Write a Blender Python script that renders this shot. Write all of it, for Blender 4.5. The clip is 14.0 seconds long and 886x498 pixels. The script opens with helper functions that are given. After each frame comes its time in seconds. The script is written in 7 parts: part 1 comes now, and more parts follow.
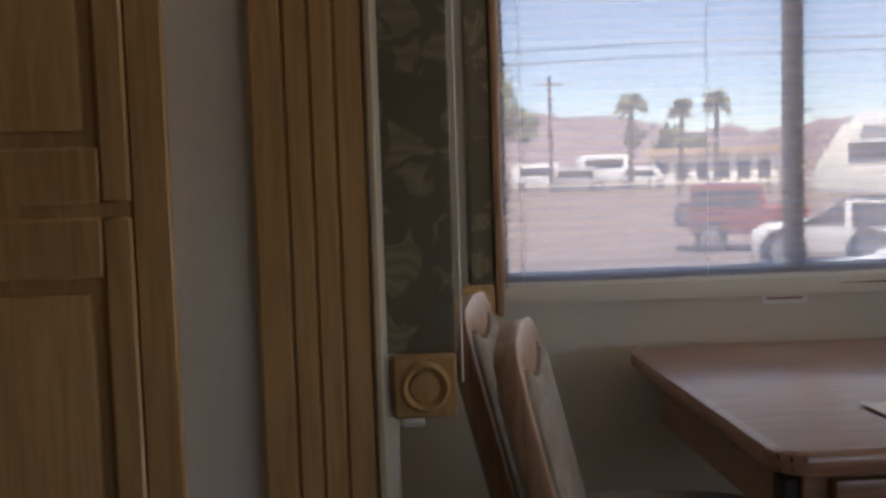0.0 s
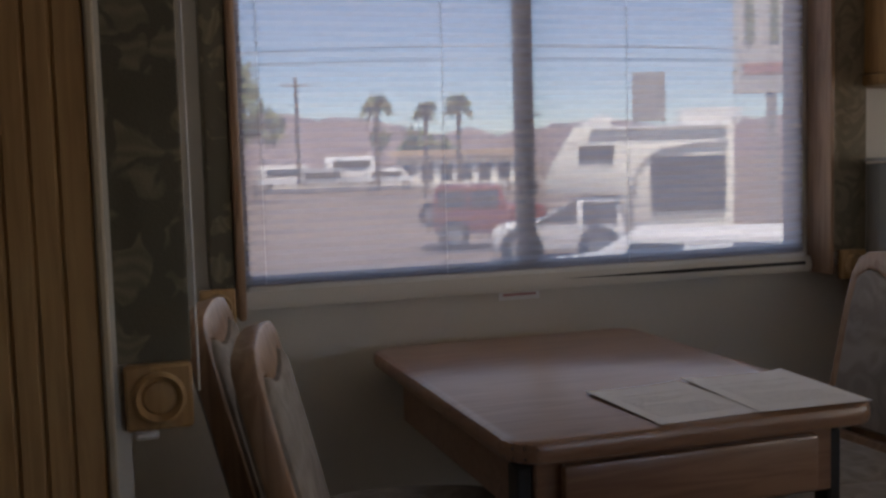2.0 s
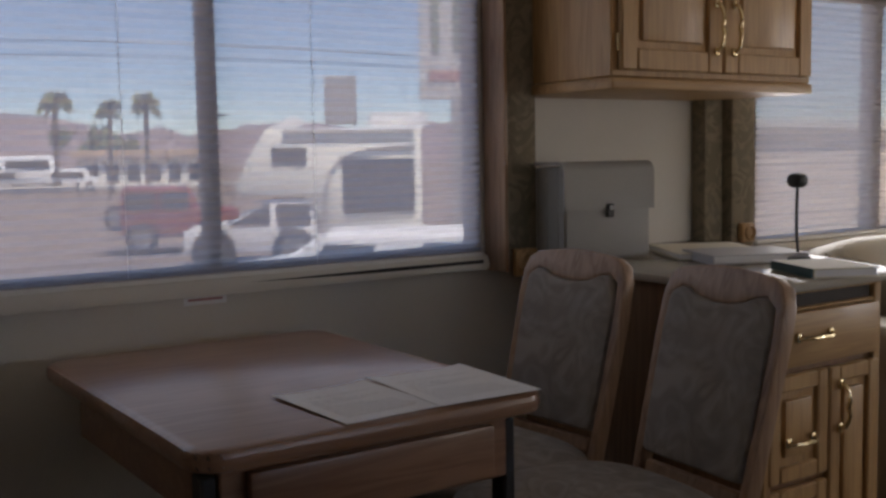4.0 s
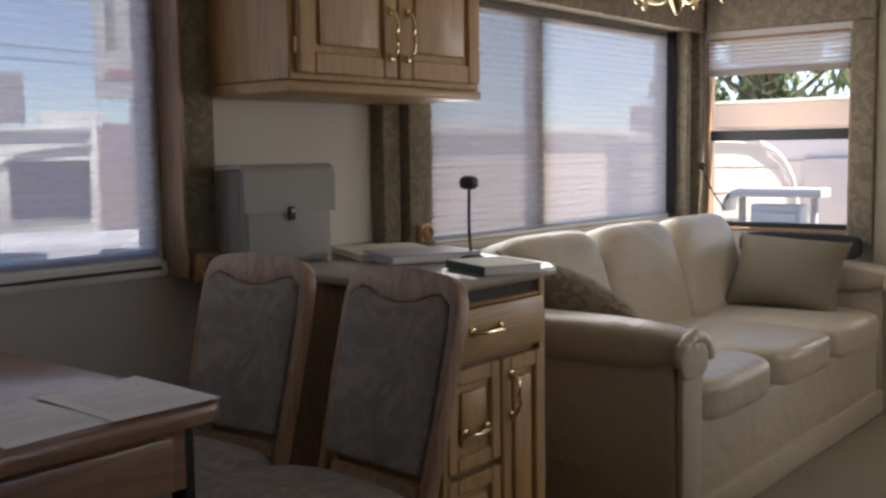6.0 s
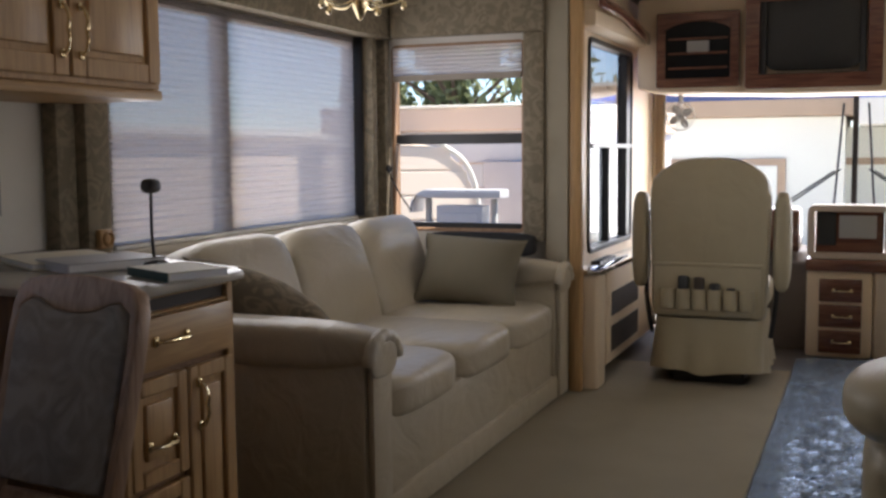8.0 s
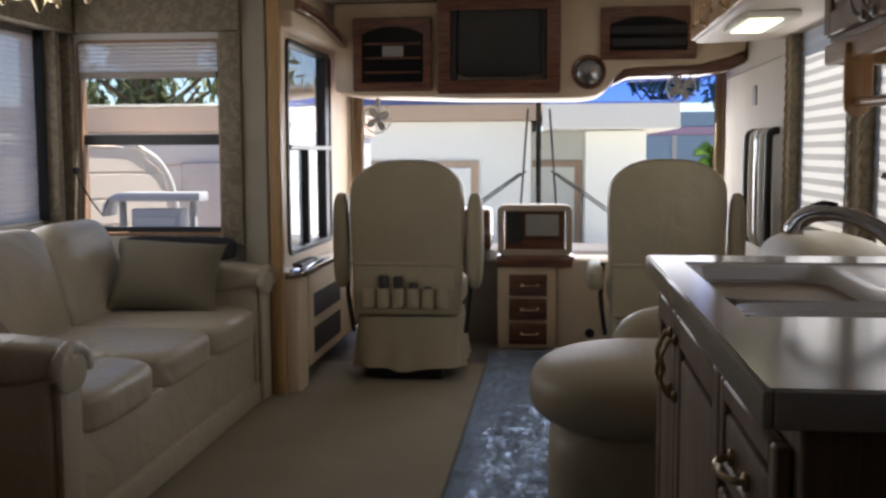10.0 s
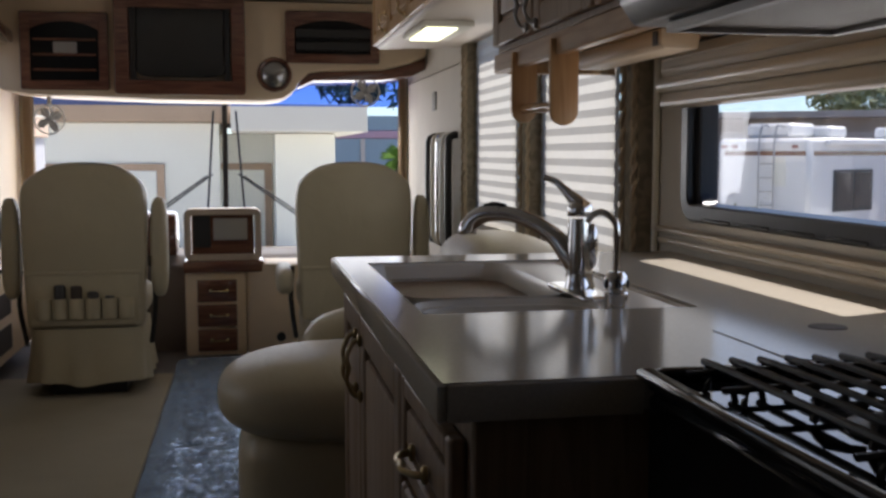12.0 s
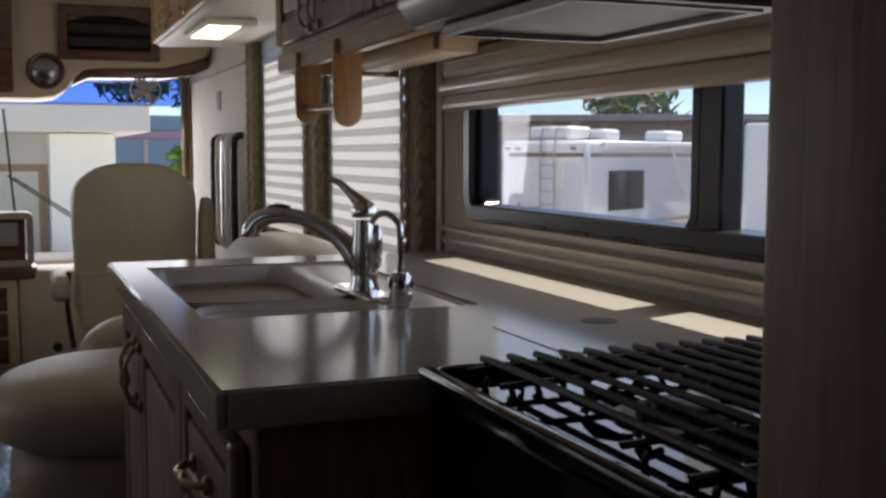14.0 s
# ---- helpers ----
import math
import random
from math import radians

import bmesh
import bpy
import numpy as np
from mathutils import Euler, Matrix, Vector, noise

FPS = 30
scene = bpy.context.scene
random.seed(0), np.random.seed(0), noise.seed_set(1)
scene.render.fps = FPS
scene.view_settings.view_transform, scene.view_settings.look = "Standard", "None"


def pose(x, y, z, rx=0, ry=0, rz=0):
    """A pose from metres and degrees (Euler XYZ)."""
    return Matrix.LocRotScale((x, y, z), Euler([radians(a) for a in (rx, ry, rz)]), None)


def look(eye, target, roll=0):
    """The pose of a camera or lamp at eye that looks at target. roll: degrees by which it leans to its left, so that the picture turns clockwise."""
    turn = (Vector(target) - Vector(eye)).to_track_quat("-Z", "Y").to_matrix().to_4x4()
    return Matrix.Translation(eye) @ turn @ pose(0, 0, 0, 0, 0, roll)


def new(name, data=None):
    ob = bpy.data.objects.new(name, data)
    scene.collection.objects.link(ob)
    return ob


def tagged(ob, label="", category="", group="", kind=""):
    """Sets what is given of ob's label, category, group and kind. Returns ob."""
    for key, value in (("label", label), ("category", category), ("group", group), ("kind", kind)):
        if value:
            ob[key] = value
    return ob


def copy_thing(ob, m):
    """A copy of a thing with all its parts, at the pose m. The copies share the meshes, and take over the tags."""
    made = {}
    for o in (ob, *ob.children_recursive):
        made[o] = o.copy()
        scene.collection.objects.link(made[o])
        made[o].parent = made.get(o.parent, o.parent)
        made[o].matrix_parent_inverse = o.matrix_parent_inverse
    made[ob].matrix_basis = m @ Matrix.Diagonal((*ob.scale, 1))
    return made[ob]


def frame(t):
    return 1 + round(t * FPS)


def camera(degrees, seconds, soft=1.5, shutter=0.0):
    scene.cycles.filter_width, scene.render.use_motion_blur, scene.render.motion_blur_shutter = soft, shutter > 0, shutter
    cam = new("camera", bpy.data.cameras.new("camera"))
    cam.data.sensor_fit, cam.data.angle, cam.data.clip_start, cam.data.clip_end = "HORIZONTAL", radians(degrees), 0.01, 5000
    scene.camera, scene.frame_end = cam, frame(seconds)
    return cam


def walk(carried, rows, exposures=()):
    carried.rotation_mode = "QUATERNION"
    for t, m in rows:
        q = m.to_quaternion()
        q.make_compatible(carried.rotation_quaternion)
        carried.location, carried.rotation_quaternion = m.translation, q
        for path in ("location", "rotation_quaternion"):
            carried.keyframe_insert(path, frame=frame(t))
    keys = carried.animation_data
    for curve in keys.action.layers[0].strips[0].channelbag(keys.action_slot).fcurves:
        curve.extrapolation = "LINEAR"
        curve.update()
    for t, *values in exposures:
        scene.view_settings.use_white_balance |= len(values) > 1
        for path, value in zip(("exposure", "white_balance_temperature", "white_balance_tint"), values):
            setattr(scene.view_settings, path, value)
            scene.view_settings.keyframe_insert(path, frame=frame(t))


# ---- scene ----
EXPO = ((0.0, 2.4, 7450, 15), (1.0, 2.05, 7400, 15), (2.0, 1.75, 7250, 16), (4.5, 1.62, 7050, 16), (6.0, 1.8, 6900, 15), (8.0, 1.4, 6850, 15), (10.5, 0.84, 6700, 14), (12.0, 0.6, 6650, 14), (14.0, 0.5, 6700, 13))
# seconds, eye x, eye y, yaw, pitch, roll; the eye swings round a pan head at 1.15 m
PATH = [
    (0.0, -0.062, -0.028, 86.08, -4.53, -1.78),
    (0.5, -0.063, -0.025, 83.64, -4.60, -1.72),
    (1.0, -0.065, -0.021, 79.71, -4.69, -1.72),
    (1.5, -0.066, -0.016, 75.97, -4.78, -1.74),
    (2.0, -0.067, -0.012, 72.40, -4.86, -1.65),
    (4.5, -0.067, 0.012, 51.42, -5.18, -0.96),
    (5.0, -0.066, 0.017, 47.19, -5.21, -0.90),
    (5.5, -0.064, 0.022, 43.15, -5.24, -0.82),
    (6.0, -0.063, 0.027, 38.85, -5.27, -0.77),
    (6.5, -0.060, 0.031, 34.62, -5.29, -0.71),
    (7.0, -0.058, 0.035, 30.52, -5.31, -0.64),
    (7.5, -0.055, 0.039, 26.54, -5.31, -0.59),
    (8.0, -0.052, 0.043, 22.24, -5.32, -0.51),
    (10.5, -0.034, 0.059, 2.08, -5.29, -0.23),
    (11.0, -0.030, 0.061, -2.17, -5.26, -0.21),
    (11.5, -0.025, 0.063, -6.49, -5.23, -0.09),
    (12.0, -0.020, 0.065, -10.59, -5.20, -0.03),
    (12.5, -0.016, 0.066, -14.58, -5.17, 0.02),
    (13.0, -0.011, 0.067, -18.39, -5.14, 0.09),
    (13.5, -0.008, 0.068, -21.49, -5.12, 0.11),
    (14.0, -0.007, 0.068, -21.99, -5.13, 0.08),
]


def eye_row(t, x, y, yaw, pitch, roll):
    a, b = radians(yaw), radians(pitch)
    e = Vector((x, y, 1.15))
    return t, look(e, e + Vector((-math.sin(a) * math.cos(b), math.cos(a) * math.cos(b), math.sin(b))), roll)


cam = camera(45.8, 14.0, soft=2.8)
walk(cam, [eye_row(*r) for r in PATH], EXPO)

# ---- light ----
world = bpy.data.worlds.new("sky")
scene.world = world
world.use_nodes = True
wn, wl = world.node_tree.nodes, world.node_tree.links
sky = wn.new("ShaderNodeTexSky")
sky.sky_type, sky.sun_disc = "NISHITA", False
sky.air_density, sky.dust_density, sky.ozone_density, sky.altitude = 0.75, 0.05, 3.0, 900
sky.sun_elevation, sky.sun_rotation = radians(63.8), radians(72)
wn["Background"].inputs["Strength"].default_value = 0.115
wl.new(sky.outputs["Color"], wn["Background"].inputs["Color"])
sun = new("sun", bpy.data.lights.new("sun", "SUN"))
sun.data.energy, sun.data.angle, sun.data.color = 5.0, radians(0.5), (1.0, 0.97, 0.92)
sun.matrix_world = look((18.8, 6.0, 40), (0, 0, 0))


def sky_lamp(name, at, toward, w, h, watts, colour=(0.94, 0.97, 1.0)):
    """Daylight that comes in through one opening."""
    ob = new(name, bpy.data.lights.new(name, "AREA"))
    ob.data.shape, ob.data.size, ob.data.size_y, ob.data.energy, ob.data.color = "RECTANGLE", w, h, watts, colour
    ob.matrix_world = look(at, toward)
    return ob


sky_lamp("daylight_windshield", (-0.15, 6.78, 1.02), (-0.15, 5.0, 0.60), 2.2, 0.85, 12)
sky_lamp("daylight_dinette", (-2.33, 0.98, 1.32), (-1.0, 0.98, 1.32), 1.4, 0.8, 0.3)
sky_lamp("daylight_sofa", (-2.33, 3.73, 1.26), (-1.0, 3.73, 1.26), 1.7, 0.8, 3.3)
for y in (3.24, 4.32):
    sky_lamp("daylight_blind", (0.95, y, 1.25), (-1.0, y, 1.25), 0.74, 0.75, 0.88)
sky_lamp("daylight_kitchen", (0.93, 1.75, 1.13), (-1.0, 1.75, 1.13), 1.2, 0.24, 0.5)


# ---- materials ----
def mat(name, base, rough=0.5, metal=0.0, var=0.15, scale=6.0, fine=60.0, bump=0.1, coat=0.0, spec=0.5, dark=None):
    """A surface whose colour wavers at two scales, with a fine relief."""
    m = bpy.data.materials.new(name)
    m.use_nodes = True
    nt = m.node_tree
    n, l = nt.nodes, nt.links
    p = n["Principled BSDF"]
    tc = n.new("ShaderNodeTexCoord")
    big, small = n.new("ShaderNodeTexNoise"), n.new("ShaderNodeTexNoise")
    big.inputs["Scale"].default_value, small.inputs["Scale"].default_value = scale, fine
    big.inputs["Detail"].default_value, small.inputs["Detail"].default_value = 5, 3
    l.new(tc.outputs["Object"], big.inputs["Vector"])
    l.new(tc.outputs["Object"], small.inputs["Vector"])
    mix = n.new("ShaderNodeMix")
    mix.data_type = "RGBA"
    dk = dark or tuple(c * (1 - 2 * var) for c in base)
    mix.inputs[6].default_value = (*dk, 1)
    mix.inputs[7].default_value = (*[min(1, c * (1 + var)) for c in base], 1)
    add = n.new("ShaderNodeMath")
    add.operation = "MULTIPLY_ADD"
    add.inputs[1].default_value = 0.4
    l.new(small.outputs["Fac"], add.inputs[0])
    mul = n.new("ShaderNodeMath")
    mul.operation = "MULTIPLY"
    mul.inputs[1].default_value = 0.8
    l.new(big.outputs["Fac"], mul.inputs[0])
    l.new(mul.outputs[0], add.inputs[2])
    l.new(add.outputs[0], mix.inputs[0])
    l.new(mix.outputs[2], p.inputs["Base Color"])
    p.inputs["Roughness"].default_value = rough
    p.inputs["Metallic"].default_value = metal
    p.inputs["Coat Weight"].default_value = coat
    p.inputs["Specular IOR Level"].default_value = spec
    if bump:
        b = n.new("ShaderNodeBump")
        b.inputs["Strength"].default_value, b.inputs["Distance"].default_value = bump, 0.004
        l.new(small.outputs["Fac"], b.inputs["Height"])
        l.new(b.outputs[0], p.inputs["Normal"])
    return m


def wood(name, light, dark, axis=2, rough=0.42, coat=0.06, scale=1.0):
    """Wood whose grain runs along an axis."""
    m = mat(name, light, rough, coat=coat, bump=0.05)
    nt = m.node_tree
    n, l = nt.nodes, nt.links
    p = n["Principled BSDF"]
    tc = n.new("ShaderNodeTexCoord")
    mp = n.new("ShaderNodeMapping")
    sc = [22.0 * scale] * 3
    sc[axis] = 1.6 * scale
    mp.inputs["Scale"].default_value = sc
    nz = n.new("ShaderNodeTexNoise")
    nz.inputs["Scale"].default_value, nz.inputs["Detail"].default_value, nz.inputs["Distortion"].default_value = 2.2, 8, 1.4
    ramp = n.new("ShaderNodeValToRGB")
    e = ramp.color_ramp.elements
    e[0].position, e[0].color = 0.36, (*dark, 1)
    e[1].position, e[1].color = 0.62, (*light, 1)
    l.new(tc.outputs["Object"], mp.inputs["Vector"])
    l.new(mp.outputs[0], nz.inputs["Vector"])
    l.new(nz.outputs["Fac"], ramp.inputs["Fac"])
    l.new(ramp.outputs[0], p.inputs["Base Color"])
    return m


def pattern(name, base, figure, scale=9.0, rough=0.9, cut=0.52, soft=0.03, twist=2.5, bump=0.2, second=None):
    """Woven cloth with a scrolling leaf figure."""
    m = mat(name, base, rough, bump=bump, fine=350)
    nt = m.node_tree
    n, l = nt.nodes, nt.links
    p = n["Principled BSDF"]
    old = p.inputs["Base Color"].links[0].from_socket
    tc = n.new("ShaderNodeTexCoord")
    nz = n.new("ShaderNodeTexNoise")
    nz.inputs["Scale"].default_value, nz.inputs["Detail"].default_value, nz.inputs["Distortion"].default_value = scale, 1.5, twist
    l.new(tc.outputs["Object"], nz.inputs["Vector"])
    ramp = n.new("ShaderNodeValToRGB")
    ramp.color_ramp.elements[0].position = cut - soft
    ramp.color_ramp.elements[1].position = cut + soft
    l.new(nz.outputs["Fac"], ramp.inputs["Fac"])
    mix = n.new("ShaderNodeMix")
    mix.data_type = "RGBA"
    l.new(ramp.outputs[0], mix.inputs[0])
    l.new(old, mix.inputs[6])
    mix.inputs[7].default_value = (*figure, 1)
    out = mix.outputs[2]
    if second:
        nz2 = n.new("ShaderNodeTexNoise")
        nz2.inputs["Scale"].default_value, nz2.inputs["Distortion"].default_value = scale * 1.7, twist
        l.new(tc.outputs["Object"], nz2.inputs["Vector"])
        r2 = n.new("ShaderNodeValToRGB")
        r2.color_ramp.elements[0].position, r2.color_ramp.elements[1].position = 0.56, 0.6
        l.new(nz2.outputs["Fac"], r2.inputs["Fac"])
        mix2 = n.new("ShaderNodeMix")
        mix2.data_type = "RGBA"
        l.new(r2.outputs[0], mix2.inputs[0])
        l.new(out, mix2.inputs[6])
        mix2.inputs[7].default_value = (*second, 1)
        out = mix2.outputs[2]
    l.new(out, p.inputs["Base Color"])
    return m


def sheer(name, colour, clear, through_colour=(1, 1, 1)):
    """A thin cloth that lets light and some of the view through."""
    m = bpy.data.materials.new(name)
    m.use_nodes = True
    nt = m.node_tree
    n, l = nt.nodes, nt.links
    n.remove(n["Principled BSDF"])
    tr, di, cl = n.new("ShaderNodeBsdfTranslucent"), n.new("ShaderNodeBsdfDiffuse"), n.new("ShaderNodeBsdfTransparent")
    tc, nz = n.new("ShaderNodeTexCoord"), n.new("ShaderNodeTexNoise")
    nz.inputs["Scale"].default_value = 40
    l.new(tc.outputs["Object"], nz.inputs["Vector"])
    mixc = n.new("ShaderNodeMix")
    mixc.data_type = "RGBA"
    mixc.inputs[6].default_value = (*[c * 0.92 for c in colour], 1)
    mixc.inputs[7].default_value = (*colour, 1)
    l.new(nz.outputs["Fac"], mixc.inputs[0])
    l.new(mixc.outputs[2], tr.inputs["Color"])
    l.new(mixc.outputs[2], di.inputs["Color"])
    cl.inputs["Color"].default_value = (*through_colour, 1)
    a, b = n.new("ShaderNodeMixShader"), n.new("ShaderNodeMixShader")
    a.inputs[0].default_value = 0.2
    b.inputs[0].default_value = clear
    l.new(tr.outputs[0], a.inputs[1])
    l.new(di.outputs[0], a.inputs[2])
    l.new(a.outputs[0], b.inputs[1])
    l.new(cl.outputs[0], b.inputs[2])
    l.new(b.outputs[0], n["Material Output"].inputs[0])
    return m


def glass(name, tint=(1, 1, 1), rough=0.0):
    m = bpy.data.materials.new(name)
    m.use_nodes = True
    nt = m.node_tree
    n, l = nt.nodes, nt.links
    n.remove(n["Principled BSDF"])
    cl, gl, mx, lw = n.new("ShaderNodeBsdfTransparent"), n.new("ShaderNodeBsdfGlossy"), n.new("ShaderNodeMixShader"), n.new("ShaderNodeLayerWeight")
    fr = n.new("ShaderNodeMath")
    fr.operation = "POWER"
    fr.inputs[1].default_value = 4.0
    l.new(lw.outputs["Facing"], fr.inputs[0])
    cl.inputs["Color"].default_value = (*tint, 1)
    gl.inputs["Roughness"].default_value = rough
    l.new(fr.outputs[0], mx.inputs[0])
    l.new(cl.outputs[0], mx.inputs[1])
    l.new(gl.outputs[0], mx.inputs[2])
    l.new(mx.outputs[0], n["Material Output"].inputs[0])
    return m


def glow(name, colour, strength):
    m = mat(name, colour, 0.5)
    p = m.node_tree.nodes["Principled BSDF"]
    p.inputs["Emission Color"].default_value = (*colour, 1)
    p.inputs["Emission Strength"].default_value = strength
    return m


OAK = wood("honey_oak", (0.50, 0.31, 0.14), (0.39, 0.23, 0.10), 2)
OAKH = wood("honey_oak_level", (0.50, 0.31, 0.14), (0.39, 0.23, 0.10), 1)
CHAIRWOOD = wood("chair_oak", (0.40, 0.25, 0.155), (0.27, 0.155, 0.09), 2)
TABLEWOOD = wood("table_oak", (0.32, 0.18, 0.11), (0.24, 0.125, 0.075), 1, rough=0.28, coat=0.12)
KITWOOD = wood("kitchen_oak", (0.28, 0.19, 0.12), (0.20, 0.125, 0.075), 2, rough=0.5, coat=0.05)
CHERRY = wood("cherry", (0.20, 0.085, 0.055), (0.11, 0.042, 0.028), 0, rough=0.2, coat=0.6)
PINE = wood("pine", (0.52, 0.31, 0.15), (0.42, 0.23, 0.10), 2)
WALLW = mat("wall_paper", (0.70, 0.665, 0.61), 0.8, var=0.06, scale=3, fine=140, bump=0.12)
WALLB = mat("beige_wall", (0.52, 0.475, 0.40), 0.75, var=0.08, scale=4, fine=90, bump=0.15)
CEIL = mat("ceiling_cloth", (0.80, 0.75, 0.66), 0.9, var=0.05, bump=0.1)
MOULD = mat("moulded_plastic", (0.76, 0.61, 0.44), 0.5, var=0.06, fine=200, bump=0.06)
CARPET = mat("carpet", (0.275, 0.236, 0.172), 0.95, var=0.14, scale=3, fine=240, bump=0.7)
LEATHER = mat("beige_leather", (0.49, 0.43, 0.33), 0.33, var=0.07, scale=3, fine=260, bump=0.12)
SEATL = mat("seat_leather", (0.40, 0.345, 0.235), 0.45, var=0.08, scale=4, fine=260, bump=0.12)


def creases(m, size, depth):
    """Soft wrinkles pulled across a skin."""
    n, l = m.node_tree.nodes, m.node_tree.links
    tc, mp, nz, bp_ = n.new("ShaderNodeTexCoord"), n.new("ShaderNodeMapping"), n.new("ShaderNodeTexNoise"), n.new("ShaderNodeBump")
    mp.inputs["Scale"].default_value = (size, size * 0.45, size * 0.7)
    nz.inputs["Scale"].default_value, nz.inputs["Detail"].default_value, nz.inputs["Distortion"].default_value = 1.0, 3.5, 1.2
    bp_.inputs["Strength"].default_value, bp_.inputs["Distance"].default_value = 0.55, depth
    l.new(tc.outputs["Object"], mp.inputs["Vector"])
    l.new(mp.outputs[0], nz.inputs["Vector"])
    l.new(nz.outputs["Fac"], bp_.inputs["Height"])
    l.new(n["Bump"].outputs[0], bp_.inputs["Normal"])
    l.new(bp_.outputs[0], n["Principled BSDF"].inputs["Normal"])


creases(LEATHER, 9.0, 0.022)
creases(SEATL, 8.0, 0.010)
PILLOWM = mat("pillow_cloth", (0.19, 0.165, 0.115), 0.9, var=0.1, fine=400, bump=0.3)
CHAIRCLOTH = pattern("chair_cloth", (0.24, 0.207, 0.18), (0.335, 0.292, 0.25), scale=12, cut=0.53, soft=0.16)
FLORAL = mat("floral_cloth", (0.135, 0.12, 0.088), 0.9, fine=350, bump=0.2)


def leaf_scroll(m, figure, vein, size):
    """Large curling leaves woven into a dark cloth."""
    n, l = m.node_tree.nodes, m.node_tree.links
    p = n["Principled BSDF"]
    ground_ = p.inputs["Base Color"].links[0].from_socket
    tc, warp, addv = n.new("ShaderNodeTexCoord"), n.new("ShaderNodeTexNoise"), n.new("ShaderNodeVectorMath")
    warp.inputs["Scale"].default_value, warp.inputs["Detail"].default_value = 0.9 / size, 1.0
    addv.operation = "MULTIPLY_ADD"
    addv.inputs[1].default_value = (size * 1.3,) * 3
    l.new(tc.outputs["Object"], warp.inputs["Vector"])
    l.new(warp.outputs["Color"], addv.inputs[0])
    l.new(tc.outputs["Object"], addv.inputs[2])
    cell, lobe, wave = n.new("ShaderNodeTexVoronoi"), n.new("ShaderNodeTexNoise"), n.new("ShaderNodeTexWave")
    cell.inputs["Scale"].default_value = 1.0 / size
    lobe.inputs["Scale"].default_value, lobe.inputs["Detail"].default_value = 3.2 / size, 0.5
    wave.wave_type = "RINGS"
    wave.inputs["Scale"].default_value, wave.inputs["Distortion"].default_value = 0.9 / size, 4.0
    for t in (cell, lobe, wave):
        l.new(addv.outputs[0], t.inputs["Vector"])
    edge = n.new("ShaderNodeMath")
    edge.operation = "MULTIPLY_ADD"
    edge.inputs[1].default_value = 0.55
    l.new(lobe.outputs["Fac"], edge.inputs[0])
    l.new(cell.outputs["Distance"], edge.inputs[2])
    ramp = n.new("ShaderNodeValToRGB")
    e = ramp.color_ramp.elements
    e[0].position, e[0].color = 0.66, (1, 1, 1, 1)
    e[1].position, e[1].color = 0.74, (0, 0, 0, 1)
    l.new(edge.outputs[0], ramp.inputs["Fac"])
    body, out = n.new("ShaderNodeMix"), n.new("ShaderNodeMix")
    body.data_type = out.data_type = "RGBA"
    body.inputs[6].default_value, body.inputs[7].default_value = (*vein, 1), (*figure, 1)
    l.new(wave.outputs["Fac"], body.inputs[0])
    l.new(ramp.outputs[0], out.inputs[0])
    l.new(ground_, out.inputs[6])
    l.new(body.outputs[2], out.inputs[7])
    l.new(out.outputs[2], p.inputs["Base Color"])


leaf_scroll(FLORAL, (0.25, 0.215, 0.15), (0.19, 0.165, 0.115), 0.062)
TRIMCLOTH = pattern("valance_cloth", (0.20, 0.165, 0.115), (0.27, 0.225, 0.16), scale=13, cut=0.5, soft=0.08)
THROWCLOTH = pattern("cushion_cloth", (0.16, 0.13, 0.09), (0.24, 0.19, 0.13), scale=12, cut=0.5, soft=0.04)
COUNTER = mat("solid_counter", (0.43, 0.39, 0.33), 0.13, var=0.13, scale=260, fine=520, bump=0.0, spec=0.08)
SINKM = mat("sink_composite", (0.72, 0.67, 0.59), 0.3, var=0.04, bump=0.0)
CHROME = mat("chrome", (0.75, 0.75, 0.76), 0.08, 1.0, var=0.02, bump=0)
BRASS = mat("brass", (0.76, 0.62, 0.38), 0.22, 1.0, var=0.08, bump=0)
AGED = mat("aged_brass", (0.42, 0.32, 0.17), 0.32, 1.0, var=0.15, bump=0)
STEEL = mat("dull_steel", (0.45, 0.45, 0.45), 0.35, 1.0, var=0.1, bump=0)
BLACK = mat("black_plastic", (0.022, 0.022, 0.024), 0.4, var=0.15, bump=0.1)
HOBGLASS = mat("hob_glass", (0.014, 0.014, 0.016), 0.035, var=0.1, bump=0.0, spec=0.2)
TVGLASS = mat("screen_glass", (0.035, 0.035, 0.036), 0.22, var=0.1, bump=0.0)
SATIN = mat("satin_beige", (0.55, 0.475, 0.37), 0.32, var=0.06, scale=5, fine=120, bump=0.08)
BLACKMETAL = mat("black_enamel", (0.012, 0.012, 0.014), 0.12, var=0.2, bump=0.0, spec=0.22)
GRATE = mat("cast_iron", (0.02, 0.02, 0.021), 0.45, var=0.2, bump=0.15)
FRAMEBLK = mat("black_frame", (0.022, 0.022, 0.024), 0.3, var=0.2, bump=0.03, spec=0.4)
RUBBER = mat("rubber", (0.018, 0.018, 0.018), 0.55, var=0.2)
WHITEP = mat("white_paint", (0.78, 0.77, 0.74), 0.5, var=0.04, scale=2)
CREAM = mat("cream_paint", (0.75, 0.71, 0.60), 0.6, var=0.05, scale=1)
PAPER = mat("paper", (0.84, 0.84, 0.85), 0.75, var=0.03, bump=0.02)
INK = mat("print_grey", (0.60, 0.60, 0.62), 0.8)
GREYBOX = mat("grey_card", (0.38, 0.37, 0.355), 0.6, var=0.07, fine=120)
DARKBOX = mat("dark_card", (0.24, 0.23, 0.21), 0.65, var=0.1)
